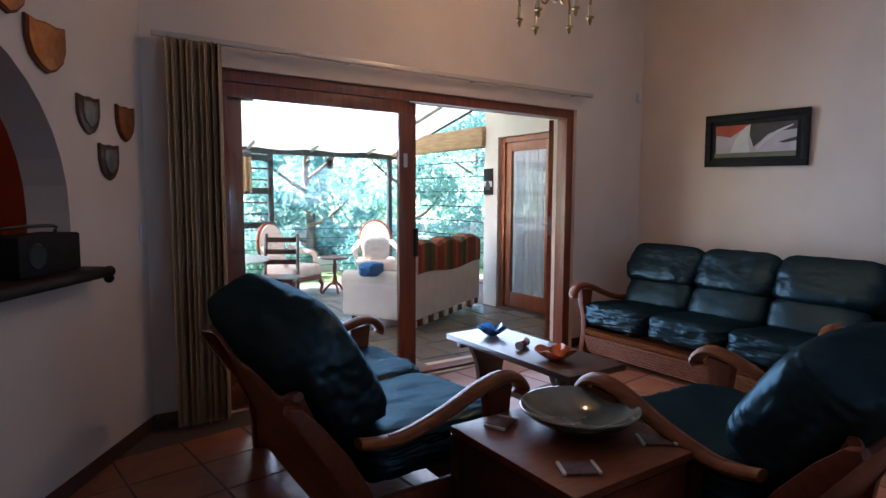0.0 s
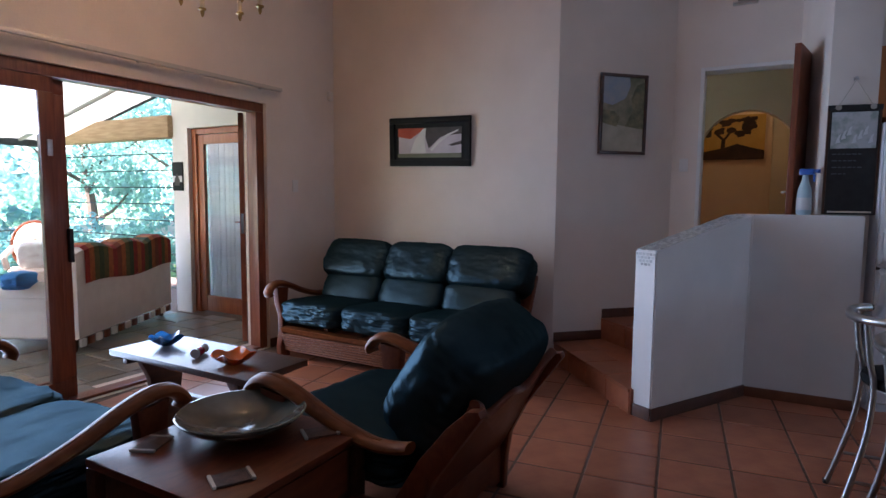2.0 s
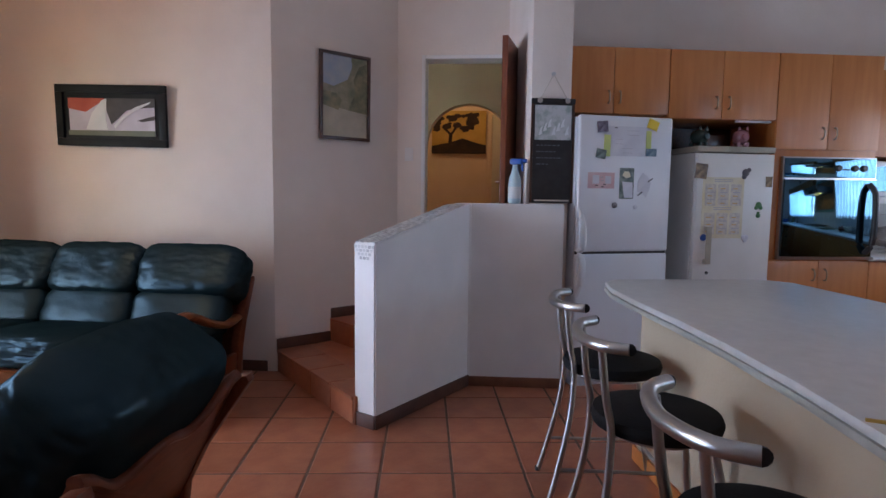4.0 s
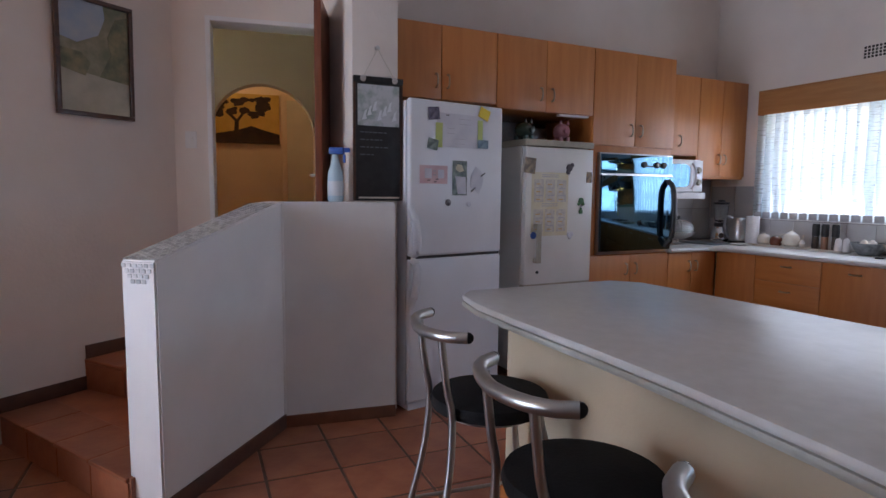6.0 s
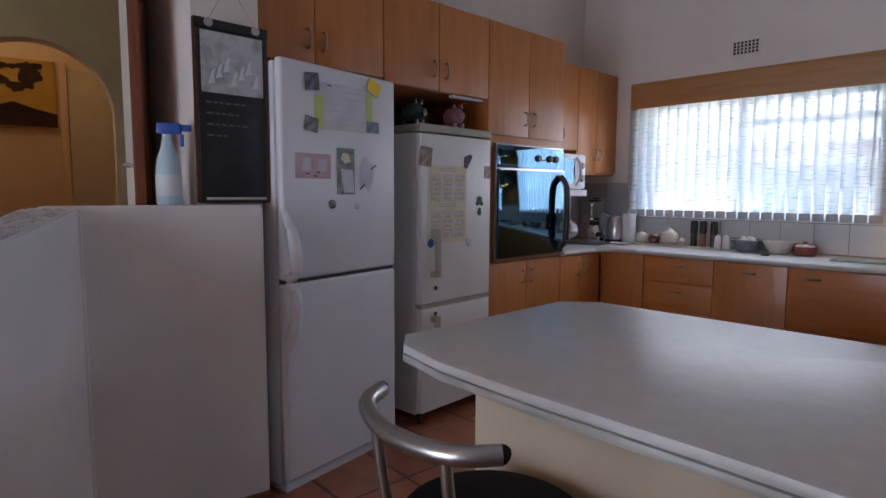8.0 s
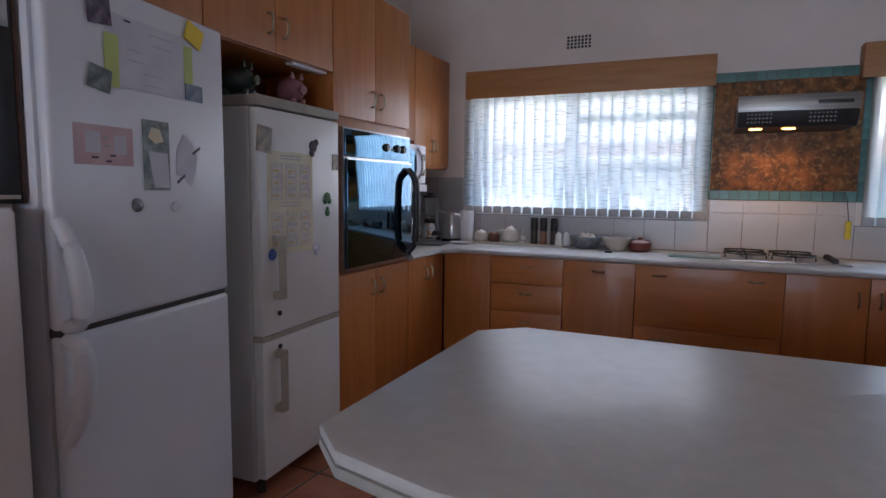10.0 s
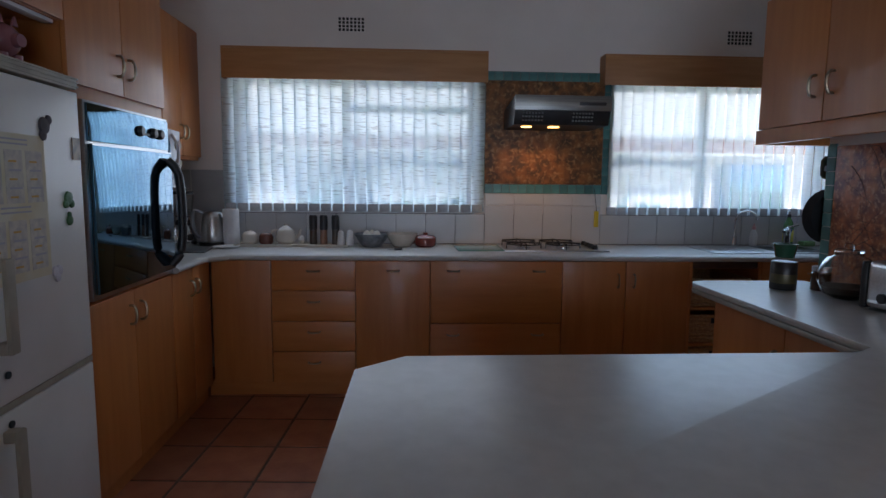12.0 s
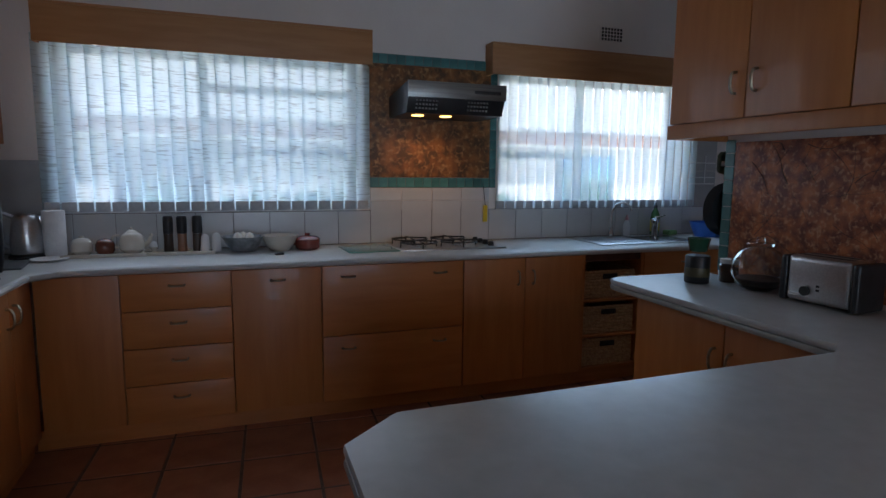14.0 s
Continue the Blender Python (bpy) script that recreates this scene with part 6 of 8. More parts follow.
GREENSOAP = mat("green_soap", (0.08, 0.22, 0.08), 0.2, coat=0.4)
YEL = mat("yellow_label", (0.70, 0.60, 0.10), 0.5)
bottle("clear dish soap bottle with green liquid and yellow label", pose(0.93, -4.52, 0.9095), [(0.030, 0), (0.034, 0.01), (0.034, 0.13), (0.028, 0.17), (0.014, 0.195), (0.013, 0.205)], GREENSOAP, BLACK, (0.0343, 0.03, 0.11), YEL)
bottle("small white pump bottle with a pink cap", pose(1.18, -4.53, 0.9095), [(0.022, 0), (0.026, 0.008), (0.026, 0.075), (0.018, 0.10), (0.011, 0.115)], WHITEPAINT, mat("pink_plastic", (0.70, 0.35, 0.35), 0.4))
solid("sponge", bx((-0.05, -0.03, 0), (0.05, 0.03, 0.035), 0.008), mat("green_sponge", (0.10, 0.22, 0.09), 0.9, (0.16, 0.30, 0.12), 40, 3, bump=0.6, bscale=120), "green sponge by the sink", "sponge", pose(0.80, -4.50, 0.9095, 0, 0, 12))
BLUEP = mat("blue_basin", (0.03, 0.13, 0.45), 0.35)
solid("blue_basin", lathe(bmesh.new(), [(0.09, 0), (0.12, 0.07), (0.135, 0.11), (0.13, 0.11), (0.115, 0.07), (0.085, 0.006), (0, 0.005)], seg=28), BLUEP, "blue plastic basin beside the sink", "basin", pose(0.55, -4.38, 0.9025))
rk = thing("wire_rack", "white wire rack hanging on the tiled wall", "rack", pose(0.52, -4.585, 1.30))
for z in (0.0, 0.05, 0.16):
    part("wire", sweep(bmesh.new(), smooth_path([(-0.10, 0, z), (-0.10, 0.10, z), (0.10, 0.10, z), (0.10, 0, z)], 3), 0.004, 6), WHITEPAINT, rk)
for x in (-0.10, 0.0, 0.10):
    part("upright", sweep(bmesh.new(), [(x, 0.003, 0.0), (x, 0.003, 0.22)], 0.004, 6), WHITEPAINT, rk)
ut = thing("hanging_pans", "dark pan and cloth hanging on the end of the partition", "pan", pose(1.665, -3.086, 1.10))
part("pan", lathe(bmesh.new(), [(0.0, 0.02), (0.105, 0.02), (0.125, 0.050), (0.13, 0.050), (0.11, 0.012), (0.0, 0.012)], (0.0, 0.0, 0.10), 26, Euler((radians(90), 0, 0)).to_matrix()), BLACK, ut)
part("pan_handle", bx((-0.012, -0.03, 0.225), (0.012, -0.018, 0.37), 0.004), BLACK, ut)
part("hook_rail", bx((-0.05, -0.035, 0.31), (0.05, -0.0065, 0.335), 0.003), DARKWOOD, ut)
part("cloth", cushion(bmesh.new(), (-0.06, -0.075, 0.27), (0.05, -0.036, 0.385), 0.6, 5, wrinkle=0.12), mat("dark_cloth", (0.035, 0.04, 0.03), 0.9, (0.10, 0.09, 0.04), 20, 3), ut)

# ---- things on the worktop ----
kt = thing("kettle", "brushed steel cordless kettle on its stand", "kettle", pose(4.98, -4.42, 0.9025, 0, 0, 20))
part("stand", lathe(bmesh.new(), [(0.085, 0), (0.088, 0.012), (0.08, 0.022), (0, 0.023)], seg=26), BLACK, kt)
part("body", lathe(bmesh.new(), [(0.072, 0.024), (0.078, 0.04), (0.074, 0.12), (0.062, 0.19), (0.056, 0.215), (0.045, 0.225), (0, 0.232)], seg=30), STEEL, kt)
part("handle", sweep(bmesh.new(), smooth_path([(0.055, 0, 0.215), (0.11, 0, 0.235), (0.125, 0, 0.17), (0.105, 0, 0.08), (0.077, 0, 0.055)], 5), 0.013, 10, 0.8), mat("grey_plastic", (0.35, 0.37, 0.40), 0.4), kt)
part("spout", prism(bmesh.new(), [(-0.050, 0.17), (-0.085, 0.215), (-0.05, 0.218)], -0.018, 0.018, 0.003, "y"), STEEL, kt)
pr = thing("paper_towel", "white paper towel roll standing on the worktop", "paper roll", pose(4.86, -4.43, 0.9025))
part("roll", lathe(bmesh.new(), [(0.018, 0.0), (0.052, 0.0), (0.053, 0.003), (0.053, 0.242), (0.052, 0.245), (0.018, 0.245)], seg=30), mat("paper_white", (0.78, 0.78, 0.78), 0.95, (0.72, 0.72, 0.73), 30, 3, bump=0.3, bscale=90), pr)
part("core", lathe(bmesh.new(), [(0.0175, 0.001), (0.0175, 0.244)], seg=16), mat("cardboard", (0.35, 0.26, 0.17), 0.9), pr)
bl = thing("blender", "kitchen blender with a glass jug on a chrome and black base", "blender", pose(5.16, -4.40, 0.9025))
part("base", lathe(bmesh.new(), [(0.075, 0), (0.08, 0.02), (0.072, 0.09), (0.055, 0.13), (0.05, 0.14)], seg=26), CHROME, bl)
part("collar", lathe(bmesh.new(), [(0.052, 0.1405), (0.056, 0.15), (0.052, 0.175)], seg=24), BLACK, bl)
part("jug", lathe(bmesh.new(), [(0.045, 0.176), (0.052, 0.20), (0.066, 0.34), (0.063, 0.34), (0.049, 0.20), (0.0, 0.182)], seg=26), glass("jug_glass", (0.95, 0.97, 0.97)), bl)
part("lid", lathe(bmesh.new(), [(0.068, 0.341), (0.068, 0.36), (0.03, 0.365), (0.03, 0.38), (0, 0.381)], seg=24), BLACK, bl)
part("dial", lathe(bmesh.new(), [(0.022, 0), (0.022, 0.012), (0, 0.013)], (-0.055, 0.052, 0.06), 16, Euler((radians(-78), 0, radians(46))).to_matrix()), BLACK, bl)
wk = thing("glass_dome_dish", "steel dish with a glass dome lid on a stand", "dish", pose(5.10, -3.80, 0.9025))
part("stand", lathe(bmesh.new(), [(0.06, 0), (0.06, 0.008), (0.015, 0.02), (0.015, 0.05)], seg=22), STEEL, wk)
part("dish", lathe(bmesh.new(), [(0.0, 0.05), (0.06, 0.052), (0.12, 0.085), (0.14, 0.11), (0.135, 0.11), (0.11, 0.088), (0.0, 0.058)], seg=30), STEEL, wk)
part("dome", lathe(bmesh.new(), [(0.136, 0.111), (0.125, 0.16), (0.08, 0.205), (0.0, 0.22)], seg=28), glass("dome_glass", (0.93, 0.95, 0.95)), wk)
part("knob", lathe(bmesh.new(), [(0.008, 0.22), (0.016, 0.235), (0.0, 0.25)], seg=14), BLACK, wk)
solid("white_plate", lathe(bmesh.new(), [(0.0, 0.0), (0.05, 0.0), (0.085, 0.010), (0.086, 0.013), (0.05, 0.005), (0.0, 0.004)], seg=30), WHITEPAINT, "small white plate on the worktop corner", "plate", pose(4.85, -4.28, 0.9025))
CHINA = mat("cream_china", (0.62, 0.56, 0.47), 0.2, (0.68, 0.62, 0.53), 10, 3, coat=0.3)
BROWNC = mat("brown_glaze", (0.13, 0.035, 0.02), 0.2, (0.19, 0.055, 0.03), 9, 3, coat=0.4)


def tray(label, m, w, d):
    ob = thing("tray", label, "tray", m)
    part("base", bx((-w / 2, -d / 2, 0), (w / 2, d / 2, 0.008), 0.003), CHINA, ob)
    for a, b_ in (((-w / 2, -d / 2, 0.0082), (w / 2, -d / 2 + 0.008, 0.018)), ((-w / 2, d / 2 - 0.008, 0.0082), (w / 2, d / 2, 0.018))):
        part("rim", bx(a, b_, 0.002), CHINA, ob)


tray("cream tray holding tea things", pose(4.62, -4.41, 0.9025, 0, 0, 1), 0.40, 0.16)
tray("cream tray holding pepper mills and salt pots", pose(4.25, -4.41, 0.9025, 0, 0, -1), 0.36, 0.15)


def jar(label, m, prof, mtl, lid=None, lidmat=None, name="jar", handle_at=None, spout=None):
    ob = thing(name, label, name.split("_")[-1], m)
    part("body", lathe(bmesh.new(), prof, seg=24), mtl, ob)
    if lid:
        part("lid", lathe(bmesh.new(), lid, seg=24), lidmat or mtl, ob)
    if handle_at:
        r, z0, z1 = handle_at
        part("handle", sweep(bmesh.new(), smooth_path([(r, 0, z0), (r + 0.035, 0, z0 + 0.01), (r + 0.035, 0, z1 - 0.01), (r, 0, z1)], 4), 0.007, 8), mtl, ob)
    if spout:
        part("spout", sweep(bmesh.new(), smooth_path(spout, 3), [0.014, 0.013, 0.012, 0.011, 0.010, 0.009, 0.008], 8), mtl, ob)
    return ob


jar("cream sugar pot with lid on the tray", pose(4.735, -4.41, 0.911), [(0.03, 0), (0.05, 0.02), (0.052, 0.05), (0.045, 0.07)], CHINA, [(0.046, 0.0705), (0.035, 0.085), (0.012, 0.092), (0.012, 0.10), (0, 0.102)], name="sugar_pot")
jar("dark brown glazed pot on the tray", pose(4.625, -4.41, 0.911), [(0.035, 0), (0.048, 0.02), (0.048, 0.055), (0.04, 0.068)], BROWNC, [(0.041, 0.0685), (0.03, 0.08), (0.0, 0.085)], name="brown_pot")
jar("cream china teapot on the tray", pose(4.495, -4.41, 0.911), [(0.035, 0), (0.062, 0.025), (0.066, 0.06), (0.052, 0.10), (0.03, 0.115)], CHINA, [(0.031, 0.1155), (0.02, 0.125), (0.008, 0.13), (0.010, 0.14), (0, 0.142)], name="tea_pot", handle_at=(0.058, 0.03, 0.10), spout=[(-0.055, 0, 0.04), (-0.085, 0, 0.065), (-0.10, 0, 0.105)])
for j, (x, h) in enumerate(((4.315, 0.20), (4.245, 0.20), (4.165, 0.20))):
    mill = thing("pepper_mill", "tall clear spice mill with a black top", "mill", pose(x, -4.43, 0.911), "spice mills")
    part("body", lathe(bmesh.new(), [(0.024, 0), (0.026, 0.004), (0.024, 0.10)], seg=18), mat("spice", [(0.05, 0.03, 0.02), (0.30, 0.14, 0.08), (0.06, 0.04, 0.03)][j], 0.3, coat=0.4), mill)
    part("top", lathe(bmesh.new(), [(0.025, 0.101), (0.027, 0.11), (0.027, 0.19), (0.022, 0.20), (0, 0.201)], seg=18), BLACK, mill)
for x, h in ((4.125, 0.085), (4.065, 0.09)):
    jar("small white salt pot", pose(x, -4.40, 0.911), [(0.022, 0), (0.026, 0.005), (0.020, h), (0.010, h + 0.012), (0, h + 0.014)], WHITEPAINT, name="salt_pot")
eg = thing("egg_cup", "pale china egg holder on the tray", "egg cup", pose(4.385, -4.38, 0.911))
part("cup", lathe(bmesh.new(), [(0.022, 0), (0.010, 0.012), (0.024, 0.035), (0.022, 0.035), (0.0, 0.02)], seg=16), CHINA, eg)
part("egg", lathe(bmesh.new(), [(0.0, 0.022), (0.017, 0.032), (0.020, 0.045), (0.012, 0.062), (0.0, 0.066)], seg=16), WHITEPAINT, eg)
bowlp = [(0.0, 0.006), (0.05, 0.006), (0.05, 0.0), (0.058, 0.0), (0.085, 0.04), (0.108, 0.088), (0.104, 0.088), (0.08, 0.045), (0.05, 0.014), (0.0, 0.012)]
bo = thing("patterned_bowl", "grey-blue patterned bowl with onions on the worktop", "bowl", pose(3.92, -4.42, 0.9025))
part("bowl", lathe(bmesh.new(), [(r * 1.12, z) for r, z in bowlp], seg=30), mat("patterned_glaze", (0.10, 0.12, 0.13), 0.3, (0.28, 0.30, 0.32), 22, 4, coat=0.3), bo)
for x, y in ((0.03, 0.01), (-0.035, 0.02), (0.0, -0.035)):
    part("onion", lathe(bmesh.new(), [(0.0, 0.045), (0.028, 0.058), (0.033, 0.075), (0.02, 0.098), (0.005, 0.11)], (x, y, 0), 16), CHINA, bo)
solid("white_bowl", lathe(bmesh.new(), bowlp, seg=30), CHINA, "plain cream mixing bowl on the worktop", "bowl", pose(3.715, -4.42, 0.9025))
jar("small red-brown casserole pot with lid", pose(3.555, -4.42, 0.9025), [(0.06, 0), (0.072, 0.01), (0.075, 0.06)], mat("red_glaze", (0.20, 0.035, 0.025), 0.25, (0.26, 0.05, 0.035), 8, 3, coat=0.4), [(0.077, 0.0605), (0.06, 0.075), (0.015, 0.082), (0.016, 0.095), (0, 0.097)], name="casserole_pot", handle_at=(0.068, 0.03, 0.055))
ky = thing("key_bunch", "black car key with a small ring lying on the worktop", "key", pose(3.745, -4.20, 0.9025, 0, 0, 15))
part("fob", bx((-0.035, -0.016, 0), (0.015, 0.016, 0.012), 0.005), BLACK, ky)
part("blade", bx((0.0155, -0.005, 0.003), (0.06, 0.005, 0.006)), CHROME, ky)
solid("cutting_board", bx((-0.17, -0.14, 0), (0.17, 0.14, 0.010), 0.003), mat("grey_board", (0.10, 0.11, 0.115), 0.35), "dark grey cutting board in the worktop corner", "chopping board", pose(5.08, -4.12, 0.9025, 0, 0, 8))

# side counter
ts = thing("toaster", "brushed steel toaster with black ends", "toaster", pose(1.875, -2.40, 0.886, 0, 0, 3))
part("body", bx((-0.075, -0.12, 0.012), (0.075, 0.12, 0.185), 0.022, 4), STEEL, ts)
for sy in (-1, 1):
    part("end", bx((-0.078, sy * 0.135 - 0.014, 0.005), (0.078, sy * 0.135 + 0.014, 0.18), 0.014, 3), BLACK, ts)
for x in (-0.03, 0.03):
    part("slot", bx((x - 0.012, -0.10, 0.1851), (x + 0.012, 0.10, 0.1865)), BLACK, ts)
part("dial", lathe(bmesh.new(), [(0.018, 0), (0.018, 0.012), (0, 0.013)], (0.075, -0.04, 0.055), 18, Euler((0, radians(90), 0)).to_matrix()), BLACK, ts)
part("name_badge", bx((0.0752, -0.105, 0.032), (0.0765, -0.062, 0.042)), CHROME, ts)
for z in (0.075, 0.06):
    part("button", bx((0.0752, 0.0, z), (0.078, 0.012, z + 0.008), 0.001), BLACK, ts)
jr = thing("glass_jar", "round clear glass cookie jar with dark contents", "jar", pose(1.87, -2.72, 0.886))
part("jar", lathe(bmesh.new(), [(0.05, 0), (0.085, 0.02), (0.108, 0.07), (0.105, 0.12), (0.075, 0.165), (0.05, 0.178), (0.052, 0.19), (0.048, 0.19), (0.045, 0.178), (0.07, 0.162), (0.10, 0.12), (0.103, 0.07), (0.08, 0.024), (0.0, 0.006)], seg=30), glass("jar_glass", (0.96, 0.97, 0.96)), jr)
part("contents", lathe(bmesh.new(), [(0.0, 0.009), (0.07, 0.026), (0.088, 0.05), (0.0, 0.055)], seg=24), mat("coffee_beans", (0.02, 0.012, 0.008), 0.5, (0.05, 0.03, 0.02), 60, 3, bump=0.6, bscale=90), jr)
part("lid", lathe(bmesh.new(), [(0.054, 0.1905), (0.054, 0.20), (0.02, 0.205), (0.016, 0.225), (0, 0.228)], seg=24), glass("jar_lid", (0.95, 0.96, 0.95)), jr)
cn = thing("storage_tin", "dark round tin with a green glass on top", "tin", pose(2.0, -2.93, 0.886))
part("tin", lathe(bmesh.new(), [(0.05, 0), (0.053, 0.004), (0.053, 0.12), (0.05, 0.124), (0, 0.124)], seg=26), BLACK, cn)
part("band", lathe(bmesh.new(), [(0.0532, 0.03), (0.0537, 0.031), (0.0537, 0.07), (0.0532, 0.071)], seg=26), mat("tin_band", (0.06, 0.05, 0.025), 0.4, (0.12, 0.10, 0.04), 20, 3), cn)
solid("green_glass", lathe(bmesh.new(), [(0.0, 0.004), (0.035, 0.004), (0.048, 0.06), (0.050, 0.06), (0.037, 0.0), (0.0, 0.0)], seg=24), mat("green_tumbler", (0.02, 0.08, 0.045), 0.12, coat=0.3), "green glass tumbler standing on the dark tin", "glass", pose(2.0, -2.93, 1.0275))
jar("small jar with a white lid", pose(1.85, -2.90, 0.886), [(0.035, 0), (0.038, 0.004), (0.038, 0.075), (0.03, 0.085)], mat("jam", (0.10, 0.05, 0.03), 0.2, coat=0.5), [(0.036, 0.0855), (0.036, 0.105), (0, 0.106)], WHITEPAINT, name="jam_jar")

# ---- fridge notes and magnets, alcove ornaments ----
NOTE = mat("note_paper", (0.66, 0.66, 0.70), 0.8, (0.58, 0.58, 0.63), 10, 3)
PINK = mat("pink_paper", (0.62, 0.40, 0.42), 0.8, (0.68, 0.50, 0.50), 14, 3)
LIME = mat("lime_strip", (0.52, 0.60, 0.20), 0.7)
YELL = mat("yellow_magnet", (0.85, 0.58, 0.02), 0.5)
PHOTO = mat("small_photo", (0.05, 0.07, 0.06), 0.4, (0.22, 0.26, 0.22), 30, 4)
BROWNP = mat("brown_photo", (0.10, 0.06, 0.03), 0.4, (0.30, 0.19, 0.09), 30, 4)
CREAMP = mat("cream_chart", (0.70, 0.66, 0.52), 0.7, (0.66, 0.57, 0.36), 9, 3)
CHARTB = mat("chart_block", (0.50, 0.46, 0.42), 0.7, (0.66, 0.60, 0.50), 40, 3)
PEN = mat("pen_bars", (0.10, 0.09, 0.10), 0.8)
FAINT = mat("faint_print", (0.44, 0.42, 0.46), 0.8)
ORANGEB = mat("orange_print", (0.62, 0.36, 0.10), 0.7)
PURPLEP = mat("purple_photo", (0.06, 0.035, 0.06), 0.4, (0.20, 0.15, 0.20), 35, 4)
F1, F2 = f1.matrix_world, f2.matrix_world


def stuck(label, category, name, base, y0, y1, z0, z1, mtl, turn=0.0, t=0.0015, x=-0.0005):
    """Something flat on a fridge door, in the door's own metres."""
    w, h = (y1 - y0) / 2, (z1 - z0) / 2
    ob = solid(name, bx((-t, -w, -h), (0, w, h)), mtl, label, category, base @ pose(x, (y0 + y1) / 2, (z0 + z1) / 2, turn, 0, 0), smooth=False)
    return ob


sheetp = stuck("large white planner sheet on the fridge", "note", "note_sheet", F1, -0.165, 0.165, 1.60, 1.80, NOTE)
for j in range(6):
    w_ = random.uniform(0.05, 0.12)
    y_ = random.uniform(-0.02, 0.10)
    part("writing_line", bx((-0.0022, y_ - w_, 0.07 - 0.030 * j), (-0.0016, y_, 0.0725 - 0.030 * j)), FAINT, sheetp)
part("writing_line", bx((-0.0022, 0.075, 0.085), (-0.0016, 0.10, 0.091)), PEN, sheetp)
stuck("lime green paper strip on the fridge", "note", "paper_strip", F1, 0.125, 0.175, 1.595, 1.740, LIME, 1, 0.0015, -0.0022)
stuck("lime green paper strip on the fridge", "note", "paper_strip", F1, -0.185, -0.145, 1.650, 1.775, LIME, 0, 0.0015, -0.0022)
stuck("yellow sticky magnet on the fridge", "magnet", "fridge_magnet", F1, -0.235, -0.155, 1.785, 1.850, YELL, 20, 0.004, -0.0038)
stuck("small dark photo magnet on the fridge", "magnet", "photo_magnet", F1, 0.150, 0.228, 1.755, 1.828, PURPLEP, -6, 0.003, -0.0038)
stuck("small dark photo magnet on the fridge", "magnet", "photo_magnet", F1, 0.158, 0.232, 1.580, 1.642, PHOTO, 10, 0.003, -0.0038)
stuck("blue photo magnet on the fridge", "magnet", "photo_magnet", F1, -0.228, -0.145, 1.603, 1.655, mat("blue_photo", (0.05, 0.10, 0.16), 0.4, (0.20, 0.26, 0.30), 25, 3), 0, 0.003, -0.0038)
pk = stuck("pink printed card on the fridge", "card", "pink_card", F1, 0.085, 0.285, 1.378, 1.486, PINK, 0)
for y0_, y1_, z0_, z1_ in ((0.015, 0.065, -0.022, 0.035), (-0.075, -0.03, -0.022, 0.030)):
    part("card_panel", bx((-0.0020, y0_, z0_), (-0.0016, y1_, z1_)), NOTE, pk, "pale printed panel")
for y0_, z0_, w_ in ((-0.018, -0.005, 0.022), (-0.012, 0.018, 0.018), (-0.035, -0.030, 0.020), (0.025, -0.037, 0.022), (-0.020, -0.046, 0.020)):
    part("print_bar", bx((-0.0026, y0_, z0_), (-0.0021, y0_ + w_, z0_ + 0.006)), FAINT if z0_ > -0.01 else PEN, pk)
npd = stuck("note pad with a dark picture header on the fridge", "note pad", "note_pad", F1, -0.063, 0.046, 1.309, 1.520, PHOTO, 0, 0.003)
part("picture_flower", prism(bmesh.new(), [(-0.03, 0.045), (0.005, 0.035), (0.035, 0.055), (0.02, 0.085), (-0.015, 0.08)], -0.0038, -0.0032, 0, "x"), CREAMP, npd, "pale flower in the picture")
torn = solid("torn_note", prism(bmesh.new(), [(-0.046, -0.055), (0.020, -0.055), (0.040, 0.055), (-0.040, 0.050)], -0.001, 0.0, 0, "x"), NOTE, "torn white note on the note pad", "note", F1 @ pose(-0.0042, -0.012, 1.372), smooth=False)
clp = solid("paper_clipping", prism(bmesh.new(), [(-0.045, -0.03), (-0.02, -0.085), (0.012, -0.055), (0.050, -0.045), (0.045, 0.03), (0.01, 0.085), (-0.03, 0.06), (-0.055, 0.02)], -0.002, 0.0, 0, "x"), NOTE, "crumpled white clipping on the fridge", "clipping", F1 @ pose(-0.0005, -0.142, 1.405), smooth=False)
for y0_, z0_, a_ in ((0.028, -0.060, -35), (-0.05, 0.035, -30)):
    mk = bx((-0.0030, -0.022, -0.004), (-0.0022, 0.022, 0.004))
    bmesh.ops.transform(mk, matrix=pose(0, y0_, z0_, a_, 0, 0), verts=mk.verts)
    part("dark_mark", mk, PEN, clp)
solid("round_magnet", lathe(bmesh.new(), [(0.021, 0), (0.020, 0.006), (0.012, 0.011), (0.0, 0.012)], (0, 0, 0), 18, Euler((0, radians(-90), 0)).to_matrix()), mat("metal_badge", (0.35, 0.34, 0.35), 0.4, (0.12, 0.12, 0.13), 40, 3, metal=0.5), "round grey badge magnet on the fridge", "magnet", F1 @ pose(-0.0005, 0.078, 1.265))
solid("clear_magnet", lathe(bmesh.new(), [(0.016, 0), (0.015, 0.004), (0.0, 0.006)], (0, 0, 0), 16, Euler((0, radians(-90), 0)).to_matrix()), NOTE, "small pale magnet on the fridge", "magnet", F1 @ pose(-0.0005, -0.083, 1.254))
ch = stuck("yellowish conversion chart on the old fridge", "chart", "kitchen_chart", F2, -0.068, 0.248, 1.035, 1.470, CREAMP)
